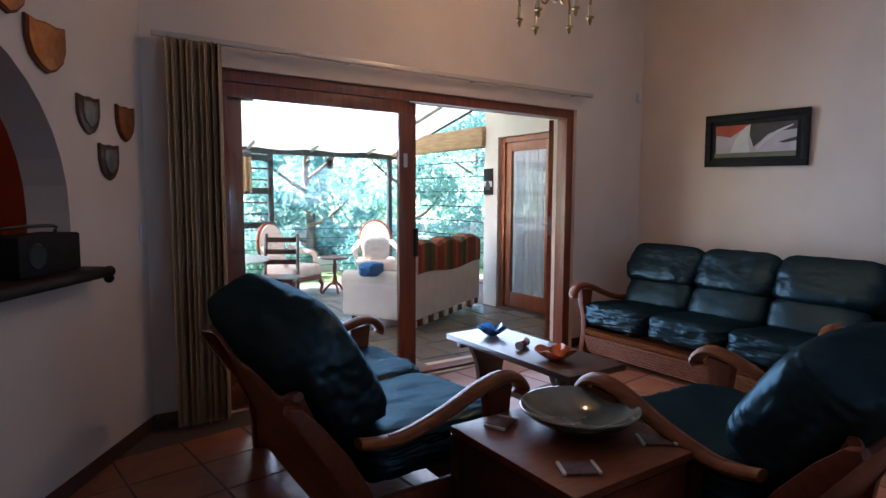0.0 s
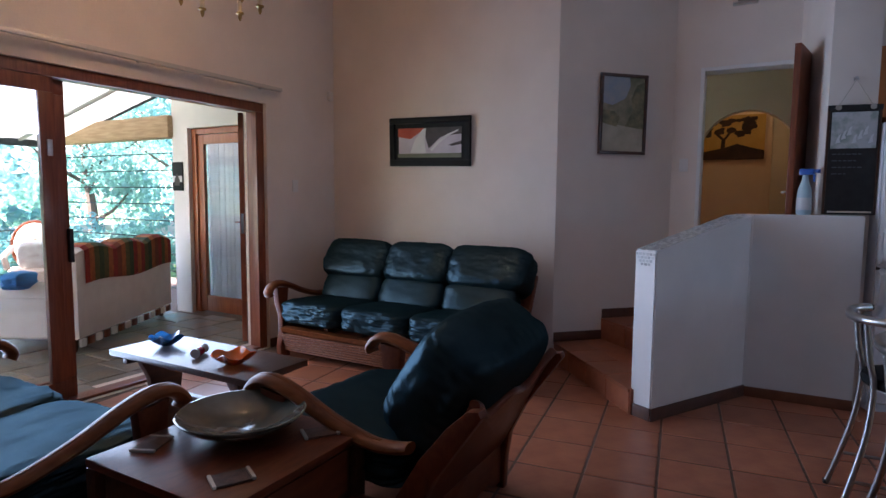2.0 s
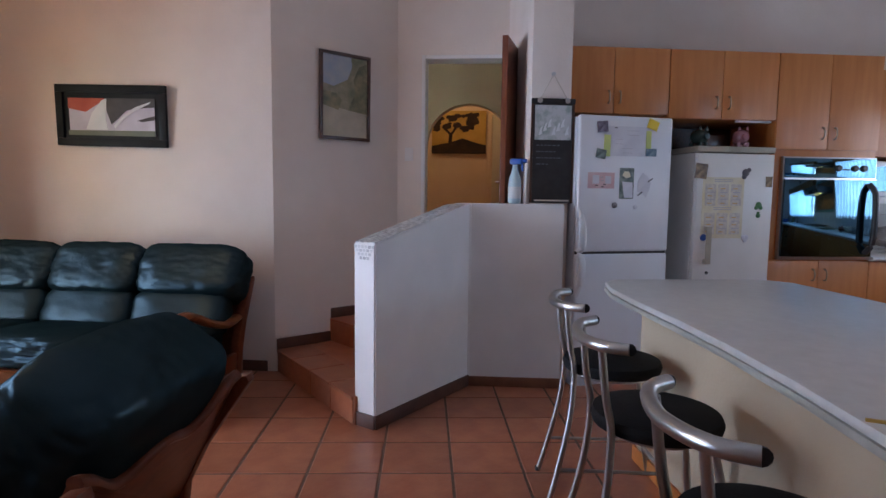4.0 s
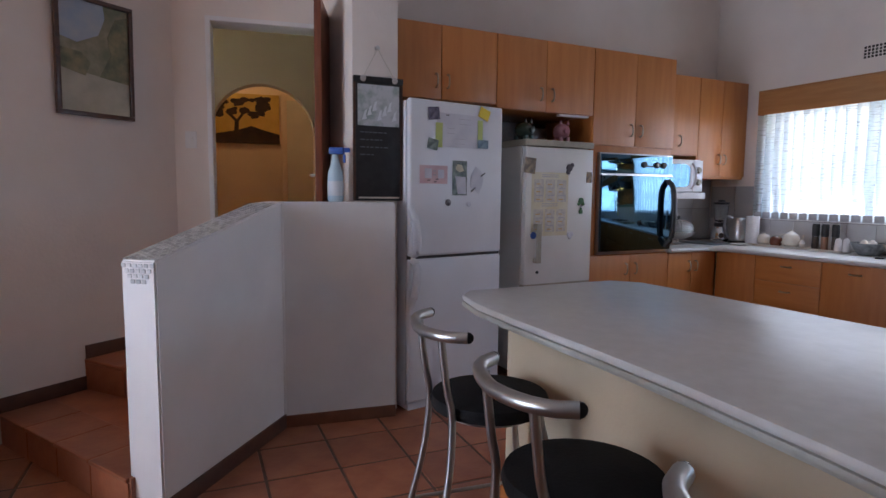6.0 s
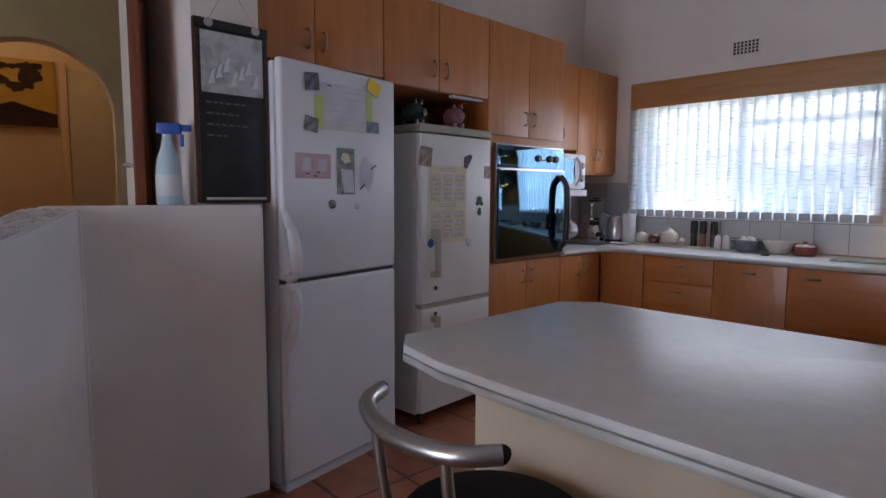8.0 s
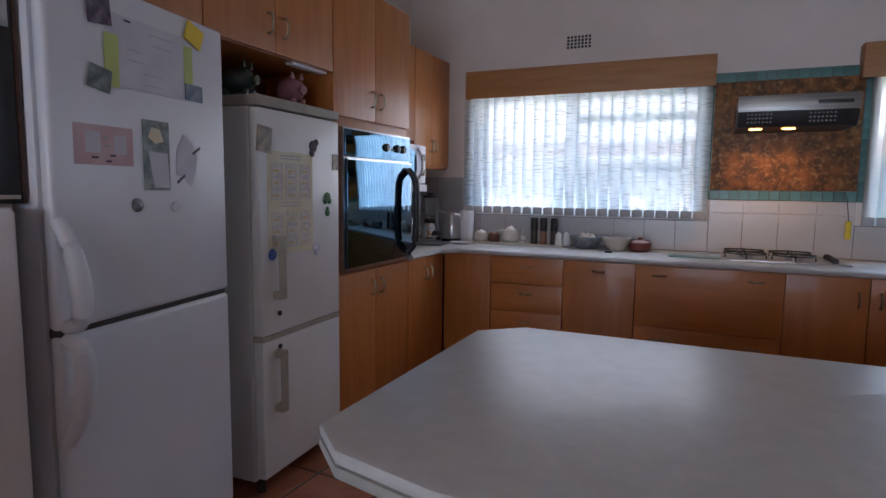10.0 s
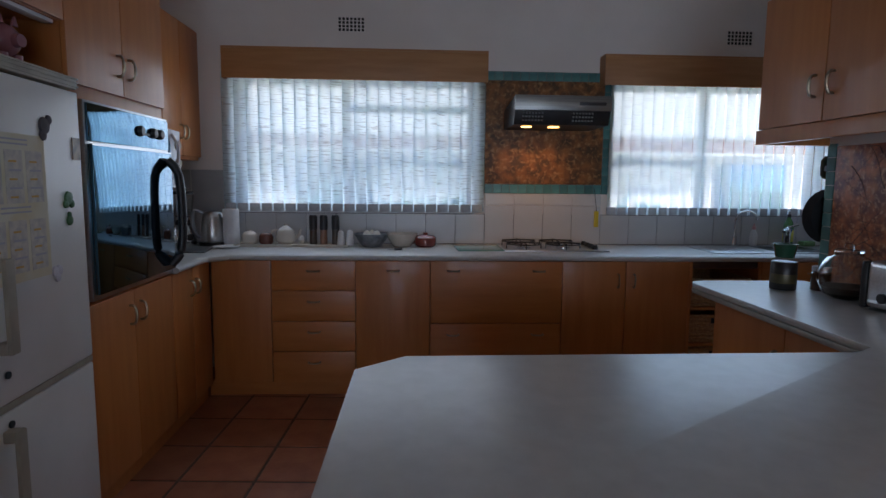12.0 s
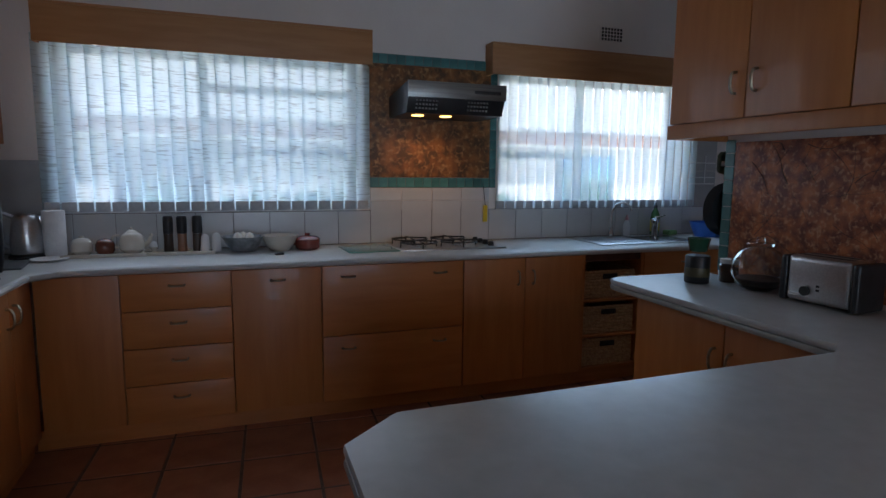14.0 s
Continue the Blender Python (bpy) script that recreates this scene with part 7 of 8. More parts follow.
for j in range(3):
    for i in range(2):
        blk = part("chart_column", bx((-0.0024, -0.140 + 0.098 * j, -0.19 + 0.205 * i), (-0.0016, -0.058 + 0.098 * j, -0.035 + 0.205 * i)), CHARTB, ch)
        for q in range(5):
            part("chart_row", bx((-0.0030, -0.012 - 0.099 + 0.098 * j - 0.02 * (q % 2), -0.175 + 0.205 * i + 0.026 * q), (-0.0025, -0.075 + 0.098 * j, -0.169 + 0.205 * i + 0.026 * q)), FAINT if q % 2 else ORANGEB, ch)
for z in (0.185, 0.198, 0.000, -0.014):
    part("chart_bar", bx((-0.0024, -0.07, z), (-0.0016, 0.07, z + 0.005)), FAINT, ch)
stuck("brown flower photo magnet on the old fridge", "magnet", "photo_magnet", F2, 0.222, 0.312, 1.460, 1.565, BROWNP, 6, 0.003, -0.003)
stuck("small brown photo magnet on the old fridge", "magnet", "photo_magnet", F2, -0.285, -0.235, 1.405, 1.480, BROWNP, 0, 0.003)


def blob_magnet(label, m, mtl, parts_):
    ob = thing("figure_magnet", label, "magnet", m)
    for i, (y, z, r) in enumerate(parts_):
        part("lump", lathe(bmesh.new(), [(r, 0), (r * 0.9, 0.006), (0.0, 0.010)], (-0.0005, y, z), 12, Euler((0, radians(-90), 0)).to_matrix()), mtl, ob)


blob_magnet("grey bird-shaped magnet on the old fridge", F2 @ pose(0, -0.075, 1.505), PEN, [(0, 0, 0.028), (-0.025, 0.02, 0.016), (0.01, -0.03, 0.018)])
blob_magnet("green palm-shaped magnet on the old fridge", F2 @ pose(0, -0.190, 1.255), mat("green_magnet", (0.04, 0.15, 0.05), 0.5), [(0, 0.02, 0.024), (0.018, 0.0, 0.014), (-0.018, 0.0, 0.014), (0, -0.035, 0.010), (0, -0.055, 0.018)])
blob_magnet("blue round magnet on the old fridge", F2 @ pose(0, 0.225, 1.040), mat("blue_magnet", (0.03, 0.10, 0.35), 0.4), [(0, 0, 0.026)])
blob_magnet("pale heart magnet on the old fridge", F2 @ pose(0, -0.095, 1.030), NOTE, [(0.01, 0.01, 0.018), (-0.012, 0.012, 0.018), (0, -0.01, 0.016)])


def piggy(label, m, mtl):
    ob = thing("piggy_bank", label, "ornament", m)
    part("body", cushion(bmesh.new(), (-0.075, -0.055, 0.02), (0.075, 0.055, 0.135), 0.95, 6), mtl, ob)
    part("snout", lathe(bmesh.new(), [(0.022, 0), (0.020, 0.02), (0.0, 0.021)], (-0.068, 0, 0.075), 14, Euler((0, radians(-90), 0)).to_matrix()), mtl, ob)
    for y in (-0.028, 0.028):
        part("ear", prism(bmesh.new(), [(y - 0.012, 0.125), (y + 0.012, 0.125), (y, 0.155)], -0.048, -0.036, 0.003, "x"), mtl, ob)
        for x in (-0.045, 0.045):
            part("foot", lathe(bmesh.new(), [(0.014, 0), (0.016, 0.035)], (x, y, 0), 10), mtl, ob)


piggy("dark green glazed piggy bank on the old fridge", pose(4.98, -2.12, 1.692, 0, 0, 12), mat("green_glaze", (0.03, 0.055, 0.05), 0.2, (0.06, 0.10, 0.085), 9, 3, coat=0.5))
piggy("dusky pink piggy bank on the old fridge", pose(4.95, -2.42, 1.692, 0, 0, -8), mat("pink_glaze", (0.33, 0.13, 0.15), 0.25, (0.40, 0.17, 0.19), 9, 3, coat=0.4))
solid("wooden_box", bx((-0.06, -0.09, 0), (0.06, 0.09, 0.10), 0.004), DARKWOOD, "small dark wooden box between the ornaments", "box", pose(5.10, -2.27, 1.692))
solid("strip_light", bx((-0.02, -0.13, 0), (0.02, 0.13, 0.014), 0.004), WHITEPAINT, "small white strip light under the wall cabinet", "light", pose(4.90, -2.48, 1.870))
solid("yellow_pencil", sweep(bmesh.new(), [(-0.03, 0, 0.004), (0.03, 0, 0.004)], 0.004, 6), mat("pencil_yellow", (0.45, 0.28, 0.05), 0.5), "yellow pencil lying on the breakfast bar", "pencil", pose(1.79, -0.80, 0.9025, 0, 0, 60))

# ---- patio ----
ground = structure("ground", bx((-400, -400, -0.40), (400, 400, -0.22)), GRASSY, "sunny lawn around the house", category="ground")
pslab = structure("floor_patio", bx((-2.2, 4.24, -0.21), (6.4, 9.15, -0.016)), GROUT, "slate paved patio floor", LR, "floor")
# patio side wall with a glazed door
sw_ = bmesh.new()
box(sw_, (4.65, 6.20, -0.2), (4.90, 6.47, 3.2))
box(sw_, (4.65, 4.50, -0.2), (4.90, 5.24, 3.2))
box(sw_, (4.65, 5.24, 2.12), (4.90, 6.20, 3.2))
structure("wall_patio_side", sw_, WHITEPAINT, "white plastered patio wall around a glazed door", LR, "wall", smooth=False)
ORANGEW = mat("varnished_door", (0.30, 0.085, 0.028), 0.3, (0.40, 0.13, 0.045), 5, 5, stretch=(12, 12, 1), coat=0.4)
gd = tagged(new("door_5"), "varnished orange-brown glazed patio door", "door", "", "structure")
gd.matrix_world = LR
fr = bmesh.new()
box(fr, (4.70, 6.125, 0.0), (4.80, 6.198, 2.118), 0.004)
box(fr, (4.70, 5.242, 0.0), (4.80, 5.31, 2.118), 0.004)
box(fr, (4.70, 5.311, 2.05), (4.80, 6.124, 2.118), 0.004)
part("door_frame", fr, ORANGEW, gd)
lf = bmesh.new()
box(lf, (4.72, 6.02, 0.02), (4.765, 6.122, 2.045), 0.004)
box(lf, (4.72, 5.313, 0.02), (4.765, 5.41, 2.045), 0.004)
box(lf, (4.72, 5.411, 1.94), (4.765, 6.019, 2.045), 0.004)
box(lf, (4.72, 5.411, 0.02), (4.765, 6.019, 0.20), 0.004)
lf_ = part("leaf", lf, ORANGEW, gd)
part("pane", bx((4.74, 5.40, 0.19), (4.745, 6.03, 1.95)), glass("door_glass", (0.92, 0.96, 0.96)), lf_)
cur = thing("net_curtain", "white net curtain behind the glazed door", "curtain", LR @ pose(4.87, 5.72, 0.05))
cb = bmesh.new()
cv = []
for i in range(61):
    y = -0.42 + 0.84 * i / 60
    x = 0.022 * math.sin(i * 1.1) + 0.01 * math.sin(i * 0.37)
    cv.append((cb.verts.new((x, y, 0)), cb.verts.new((x * 0.7, y, 2.0))))
for (a, b), (c, d) in zip(cv, cv[1:]):
    cb.faces.new((a, c, d, b))
part("cloth", cb, sheer("net_cloth", (0.70, 0.70, 0.68), (0.70, 0.72, 0.72), 0.4), cur)
structure("wall_room_behind", bx((5.6, 4.5, -0.2), (5.75, 6.47, 3.2)), PLASTER, "plain wall of the room behind the glazed door", LR, "wall")
sg = thing("wall_plaque", "small dark plaque with pale figures on the patio wall", "plaque", LR @ pose(4.649, 6.375, 1.41, 0, 0, -90))
part("board", bx((-0.09, -0.015, 0), (0.09, 0, 0.33), 0.003), FRAMEBLACK, sg)
part("pale_band", bx((-0.085, -0.018, 0.10), (0.085, -0.0155, 0.17)), NOTE, sg)
part("dark_rider", prism(bmesh.new(), [(-0.05, 0.06), (0.04, 0.06), (0.05, 0.12), (0.0, 0.20), (-0.04, 0.14)], -0.0205, -0.0185, 0, "y"), INK, sg)

# canvas roof on ribs
Z0, Z1, V0, V1 = 3.02, 2.05, 4.52, 8.92
ribs_u = [-1.40 + 0.93 * i for i in range(7)]
def roof_z(v, sag=0.0):
    return Z0 + (Z1 - Z0) * (v - V0) / (V1 - V0) - sag
canv = bmesh.new()
nu, nv = 42, 8
gridv = []
for i in range(nu + 1):
    u = -1.40 + (4.62 + 1.40) * i / nu
    q = ((u + 1.40) / 0.93) % 1.0
    row = []
    for j in range(nv + 1):
        v = V0 + (V1 - V0) * j / nv
        row.append(canv.verts.new((u, v, roof_z(v, 0.045 * math.sin(math.pi * q)) + 0.03)))
    gridv.append(row)
for i in range(nu):
    for j in range(nv):
        canv.faces.new((gridv[i][j], gridv[i + 1][j], gridv[i + 1][j + 1], gridv[i][j + 1]))
pr_ = thing("patio_roof", "cream canvas patio roof on dark steel ribs", "roof", LR)
part("canvas", canv, CANVAS, pr_, "cream translucent canvas")
for u in ribs_u:
    part("rib", sweep(bmesh.new(), [(u, V0, roof_z(V0)), (u, V1, roof_z(V1))], 0.024, 8), mat("rib_grey", (0.30, 0.31, 0.30), 0.5) if u == ribs_u[0] else bpy.data.materials["rib_grey"], pr_)
part("rafter", sweep(bmesh.new(), [(4.66, V0, roof_z(V0) + 0.02), (4.66, V1, roof_z(V1) + 0.02)], 0.045, 8), DARKSTEEL, pr_, "dark end rafter")
part("eaves_beam", bx((-1.6, 8.88, 1.98), (4.72, 8.96, 2.07), 0.004), DARKSTEEL, pr_, "dark steel eaves beam")
for u in (-1.5, 2.63, 4.58):
    part("post", bx((u - 0.035, 8.885, -0.016), (u + 0.035, 8.955, 1.979), 0.004), DARKSTEEL, pr_)
bm_ = bmesh.new()
box(bm_, (4.58, 6.45, 2.02), (4.74, 8.87, 2.28), 0.02)
solid("timber_beam", bm_, POLE, "weathered round-edged timber beam along the open patio side", "beam", LR)
pst = thing("screen_frame", "dark steel louvre frame at the end of the patio", "window frame", LR)
for z in (0.96, 1.45, 1.925):
    part("rail", bx((-1.46, 8.89, z - 0.045), (2.59, 8.95, z + 0.045), 0.003), DARKSTEEL, pst)
for z in (1.12, 1.285, 1.61, 1.77):
    part("bar", sweep(bmesh.new(), [(-1.46, 8.92, z), (2.59, 8.92, z)], 0.014, 6), DARKSTEEL, pst)
for u in (0.55,):
    part("upright", bx((u - 0.05, 8.886, 0.0), (u + 0.05, 8.954, 1.975), 0.003), DARKSTEEL, pst)
br_ = thing("burglar_bars", "thin horizontal steel guard bars along the open patio side", "bars", LR)
for k in range(6):
    z = 0.18 + 0.14 * k
    part("bar", sweep(bmesh.new(), [(-1.46, 8.92, z), (4.54, 8.92, z)], 0.007, 6), DARKSTEEL, br_)
for k in range(9):
    z = 0.25 + 0.2 * k
    part("bar", sweep(bmesh.new(), [(4.66, 6.48, z), (4.66, 8.87, z)], 0.007, 6), DARKSTEEL, br_)

# patio sofa with throw
so = thing("patio_sofa", "cream upholstered patio sofa seen from behind", "sofa", LR @ pose(2.95, 5.42, -0.016, 0, 0, 29.7))
L_ = 1.72
bk = bmesh.new()
pts = [(0.0, 0.14)] + [(L_, 0.14)]
topc = [(L_ - L_ * i / 30, 0.88 + 0.055 * abs(math.sin(math.pi * 3 * (1 - i / 30)))) for i in range(31)]
prism(bk, pts + topc, 0.0, 0.20, 0.03, "y")
part("backrest", bk, CLOTH, so)
part("seat", bx((0.14, 0.201, 0.14), (L_ - 0.14, 0.82, 0.45), 0.04, 3), CLOTH, so)
for x0_, x1_ in ((0.0, 0.20), (L_ - 0.20, L_)):
    ar = bmesh.new()
    box(ar, (x0_ - 0.02, 0.05, 0.14), (x1_ + 0.0, 0.85, 0.52), 0.04, 3)
    sweep(ar, [((x0_ + x1_) / 2 - 0.015, 0.05, 0.53), ((x0_ + x1_) / 2 - 0.015, 0.86, 0.51)], 0.105, 16)
    part("armrest", ar, CLOTH, so)
for i in range(14):
    part("fringe", bx((0.02 + 0.121 * i, -0.004, 0.07), (0.09 + 0.121 * i, 0.02, 0.138), 0.004), CLOTH if i % 2 == 0 else REDWOOD, so)
for x, y in ((0.08, 0.1), (L_ - 0.08, 0.1), (0.08, 0.76), (L_ - 0.08, 0.76)):
    part("foot", lathe(bmesh.new(), [(0.02, 0), (0.03, 0.05), (0.03, 0.139)], (x, y, 0), 12), DARKWOOD, so)
thr = thing("striped_throw", "red, orange and green striped throw over the sofa back", "throw", LR @ pose(2.95, 5.42, -0.016, 0, 0, 29.7))
THC = [mat("throw_" + n_, tuple(q * 0.6 for q in c), 0.9, tuple(q * 0.42 for q in c), 20, 3, bump=0.4, bscale=120) for n_, c in (("red", (0.42, 0.035, 0.02)), ("orange", (0.55, 0.16, 0.03)), ("olive", (0.14, 0.13, 0.03)), ("green", (0.05, 0.09, 0.03)), ("rust", (0.30, 0.06, 0.02)))]
order = [0, 1, 2, 3, 2, 1, 0, 4, 1, 2, 3, 0, 1, 0, 2, 3, 1, 4, 0, 2, 1, 0]
ns = len(order)
for i, o in enumerate(order):
    bm_ = bmesh.new()
    cols = []
    for e in (0, 1, 2):
        x = 0.10 + (L_ - 0.12) * (i + e / 2) / ns
        zt = 0.885 + 0.055 * abs(math.sin(math.pi * 3 * (x / L_)))
        dr_ = 0.60 + 0.02 * math.sin(x * 5.0)
        cols.append([bm_.verts.new(p) for p in ((x, -0.010, dr_), (x, -0.012, zt - 0.12), (x, -0.008, zt - 0.02), (x, 0.03, zt + 0.012), (x, 0.17, zt + 0.012), (x, 0.215, zt - 0.05), (x, 0.215, 0.62))])
    for a, b in zip(cols, cols[1:]):
        for q in range(6):
            bm_.faces.new((a[q], b[q], b[q + 1], a[q + 1]))
    part("stripe", bm_, THC[o], thr)
solid("blue_cloth", cushion(bmesh.new(), (-0.14, -0.10, -0.08), (0.14, 0.10, 0.07), 0.6, 8, wrinkle=0.12), BLUE, "crumpled bright blue cloth on the sofa arm", "cloth", LR @ pose(2.70, 5.83, 0.64, 0, 0, 30))


def parlour_chair(label, m):
    ob = thing("parlour_chair", label, "chair", m, "parlour chairs on the patio")
    bk = bmesh.new()
    oval = [(0.24 * math.cos(a * math.pi / 12), 0.70 + 0.30 * math.sin(a * math.pi / 12)) for a in range(24)]
    prism(bk, oval, -0.05, 0.05, 0.03, "y")
    bmesh.ops.transform(bk, matrix=pose(0, -0.24, 0, 8, 0, 0), verts=bk.verts)
    part("backrest", bk, CHAIRCLOTH, ob, "buttoned oval back")
    fr = [(0.255 * math.cos(a * math.pi / 16), 0.0, 0.70 + 0.315 * math.sin(a * math.pi / 16)) for a in range(33)]
    part("back_frame", sweep(bmesh.new(), [pose(0, -0.24, 0, 8, 0, 0) @ Vector(p) for p in fr], 0.022, 8), REDWOOD, ob)
    for i in range(9):
        a = i * 0.7
        part("button", lathe(bmesh.new(), [(0.012, 0), (0, 0.006)], pose(0, -0.24, 0, 8, 0, 0) @ Vector((0.12 * math.cos(a * 2.1) * (0.4 + 0.08 * i), 0.05, 0.70 + 0.16 * math.sin(a * 2.1) * (0.4 + 0.08 * i))), 8, Euler((radians(-90), 0, 0)).to_matrix()), REDWOOD, ob)
    part("seat", bx((-0.30, -0.22, 0.28), (0.30, 0.34, 0.44), 0.05, 3), CHAIRCLOTH, ob)
    part("seat_rail", bx((-0.29, -0.20, 0.22), (0.29, 0.33, 0.279), 0.01), REDWOOD, ob)
    for sx in (-1, 1):
        part("armrest", sweep(bmesh.new(), smooth_path([(sx * 0.25, -0.24, 0.68), (sx * 0.33, -0.05, 0.60), (sx * 0.33, 0.16, 0.58), (sx * 0.30, 0.22, 0.45)], 4), 0.035, 10), CHAIRCLOTH, ob)
        part("leg", sweep(bmesh.new(), smooth_path([(sx * 0.27, 0.31, 0.22), (sx * 0.29, 0.34, 0.14), (sx * 0.27, 0.33, 0.05), (sx * 0.29, 0.37, 0.0)], 3), [0.03, 0.03, 0.028, 0.026, 0.022, 0.02, 0.018, 0.02, 0.022, 0.02], 8), REDWOOD, ob)
        part("leg", sweep(bmesh.new(), [(sx * 0.25, -0.20, 0.22), (sx * 0.26, -0.30, 0.0)], [0.025, 0.016], 8), REDWOOD, ob)
    return ob


parlour_chair("old rose buttoned parlour chair with carved wooden frame", LR @ pose(2.72, 8.42, -0.016, 0, 0, -150))
parlour_chair("old rose parlour chair with a white cushion on its seat", LR @ pose(4.12, 8.50, -0.016, 0, 0, 155))
solid("scatter_cushion", cushion(bmesh.new(), (-0.20, -0.06, -0.19), (0.20, 0.06, 0.19), 0.55, 6), mat("floral_white", (0.72, 0.70, 0.66), 0.9, (0.58, 0.52, 0.48), 14, 4), "white floral scatter cushion on the parlour chair", "cushion", LR @ pose(4.06, 8.38, 0.585, -22, 0, 155))
pt = thing("pedestal_table", "small wooden pedestal table with three feet", "table", LR @ pose(3.34, 8.28, -0.016))
part("tabletop", lathe(bmesh.new(), [(0.20, 0.50), (0.21, 0.51), (0.205, 0.525), (0, 0.526)], seg=26), REDWOOD, pt)
part("column", lathe(bmesh.new(), [(0.03, 0.12), (0.04, 0.18), (0.022, 0.26), (0.035, 0.36), (0.02, 0.44), (0.03, 0.499)], seg=16), REDWOOD, pt)
for i in range(3):
    a = i * 2.094 + 0.4
    part("foot", sweep(bmesh.new(), smooth_path([(0.02 * math.cos(a), 0.02 * math.sin(a), 0.16), (0.10 * math.cos(a), 0.10 * math.sin(a), 0.10), (0.17 * math.cos(a), 0.17 * math.sin(a), 0.015)], 3), 0.018, 8), REDWOOD, pt)


def dining_chair(m):
    ob = thing("dining_chair", "plain wooden dining chair on the patio", "chair", m, "dining chairs on the patio")
    for sx in (-1, 1):
        part("back_post", sweep(bmesh.new(), smooth_path([(sx * 0.19, -0.22, 0.0), (sx * 0.19, -0.20, 0.45), (sx * 0.18, -0.27, 0.95)], 3), 0.020, 8), DARKWOOD, ob)
        part("leg", sweep(bmesh.new(), [(sx * 0.19, 0.20, 0.0), (sx * 0.19, 0.20, 0.44)], 0.020, 8), DARKWOOD, ob)
    part("seat", bx((-0.22, -0.22, 0.441), (0.22, 0.23, 0.48), 0.012), DARKWOOD, ob)
    for z in (0.62, 0.74, 0.88):
        part("slat", bx((-0.17, -0.25 - 0.05 * (z - 0.6), z - 0.03), (0.17, -0.23 - 0.05 * (z - 0.6), z + 0.03), 0.006), DARKWOOD, ob)
    for y in (-0.21, 0.20):
        part("rung", sweep(bmesh.new(), [(-0.18, y, 0.2), (0.18, y, 0.2)], 0.011, 6), DARKWOOD, ob)


dining_chair(LR @ pose(2.10, 7.0, -0.016, 0, 0, 150))
dining_chair(LR @ pose(1.10, 7.55, -0.016, 0, 0, -30))
dt = thing("patio_table", "round glass-topped patio table", "table", LR @ pose(1.35, 6.85, -0.016))
part("tabletop", lathe(bmesh.new(), [(0.58, 0.715), (0.60, 0.722), (0.59, 0.735), (0, 0.736)], seg=40), mat("pale_stone", (0.45, 0.44, 0.42), 0.25, (0.52, 0.51, 0.49), 8, 4), dt)
part("pedestal", lathe(bmesh.new(), [(0.28, 0), (0.28, 0.03), (0.06, 0.08), (0.05, 0.60), (0.12, 0.714)], seg=22), DARKSTEEL, dt)
wc = thing("wind_chime", "bamboo wind chime hanging from the patio roof", "wind chime", LR @ pose(2.05, 8.0, 1.42))
part("cord", sweep(bmesh.new(), [(0, 0, 0.50), (0, 0, 0.85)], 0.004, 6), BLACK, wc)
part("cap", lathe(bmesh.new(), [(0.02, 0.55), (0.07, 0.50), (0.07, 0.47), (0, 0.47)], seg=16), BLACK, wc)
for i in range(6):
    a = i * math.pi / 3
    z0_ = 0.02 * (i % 3)
    part("tube", lathe(bmesh.new(), [(0.016, z0_), (0.017, 0.2), (0.016, 0.45)], (0.045 * math.cos(a), 0.045 * math.sin(a), 0), 10), POLE, wc)
ln = thing("hanging_lantern", "small black lantern hanging from the patio eaves", "lantern", LR @ pose(3.42, 8.6, 1.80))
part("cord", sweep(bmesh.new(), [(0, 0, 0.15), (0, 0, 0.34)], 0.004, 6), BLACK, ln)
part("body", lathe(bmesh.new(), [(0.03, -0.02), (0.055, 0.0), (0.055, 0.10), (0.07, 0.105), (0.02, 0.16)], seg=8), BLACK, ln)
for k in range(5):
    part("bead", lathe(bmesh.new(), [(0.0, 0), (0.014, 0.012), (0.0, 0.024)], (0, 0, -0.10 - 0.11 * k), 8), BLACK, ln)
part("string", sweep(bmesh.new(), [(0, 0, -0.56), (0, 0, -0.02)], 0.002, 5), BLACK, ln)

# ---- garden ----
def leaf_cloud(centres, count, size, seed):
    """Many small leaves scattered through clumps; one mesh."""
    rng = np.random.default_rng(seed)
    c = np.array([p[:3] for p in centres])
    r = np.array([p[3] for p in centres])
    w = r ** 2 / (r ** 2).sum()
    pick = rng.choice(len(c), count, p=w)
    d = rng.normal(size=(count, 3))
    d /= np.linalg.norm(d, axis=1)[:, None]
    pos = c[pick] + d * (r[pick] * rng.uniform(0.55, 1.05, count))[:, None]
    a = rng.normal(size=(count, 3))
    a /= np.linalg.norm(a, axis=1)[:, None]
    b = np.cross(a, rng.normal(size=(count, 3)))
    b /= np.linalg.norm(b, axis=1)[:, None]
    s = (size * rng.uniform(0.6, 1.4, count))[:, None]
    v = np.stack([pos - a * s, pos - b * s * 0.45, pos + a * s, pos + b * s * 0.45], 1).reshape(-1, 3)
    return v, np.arange(count * 4).reshape(-1, 4)


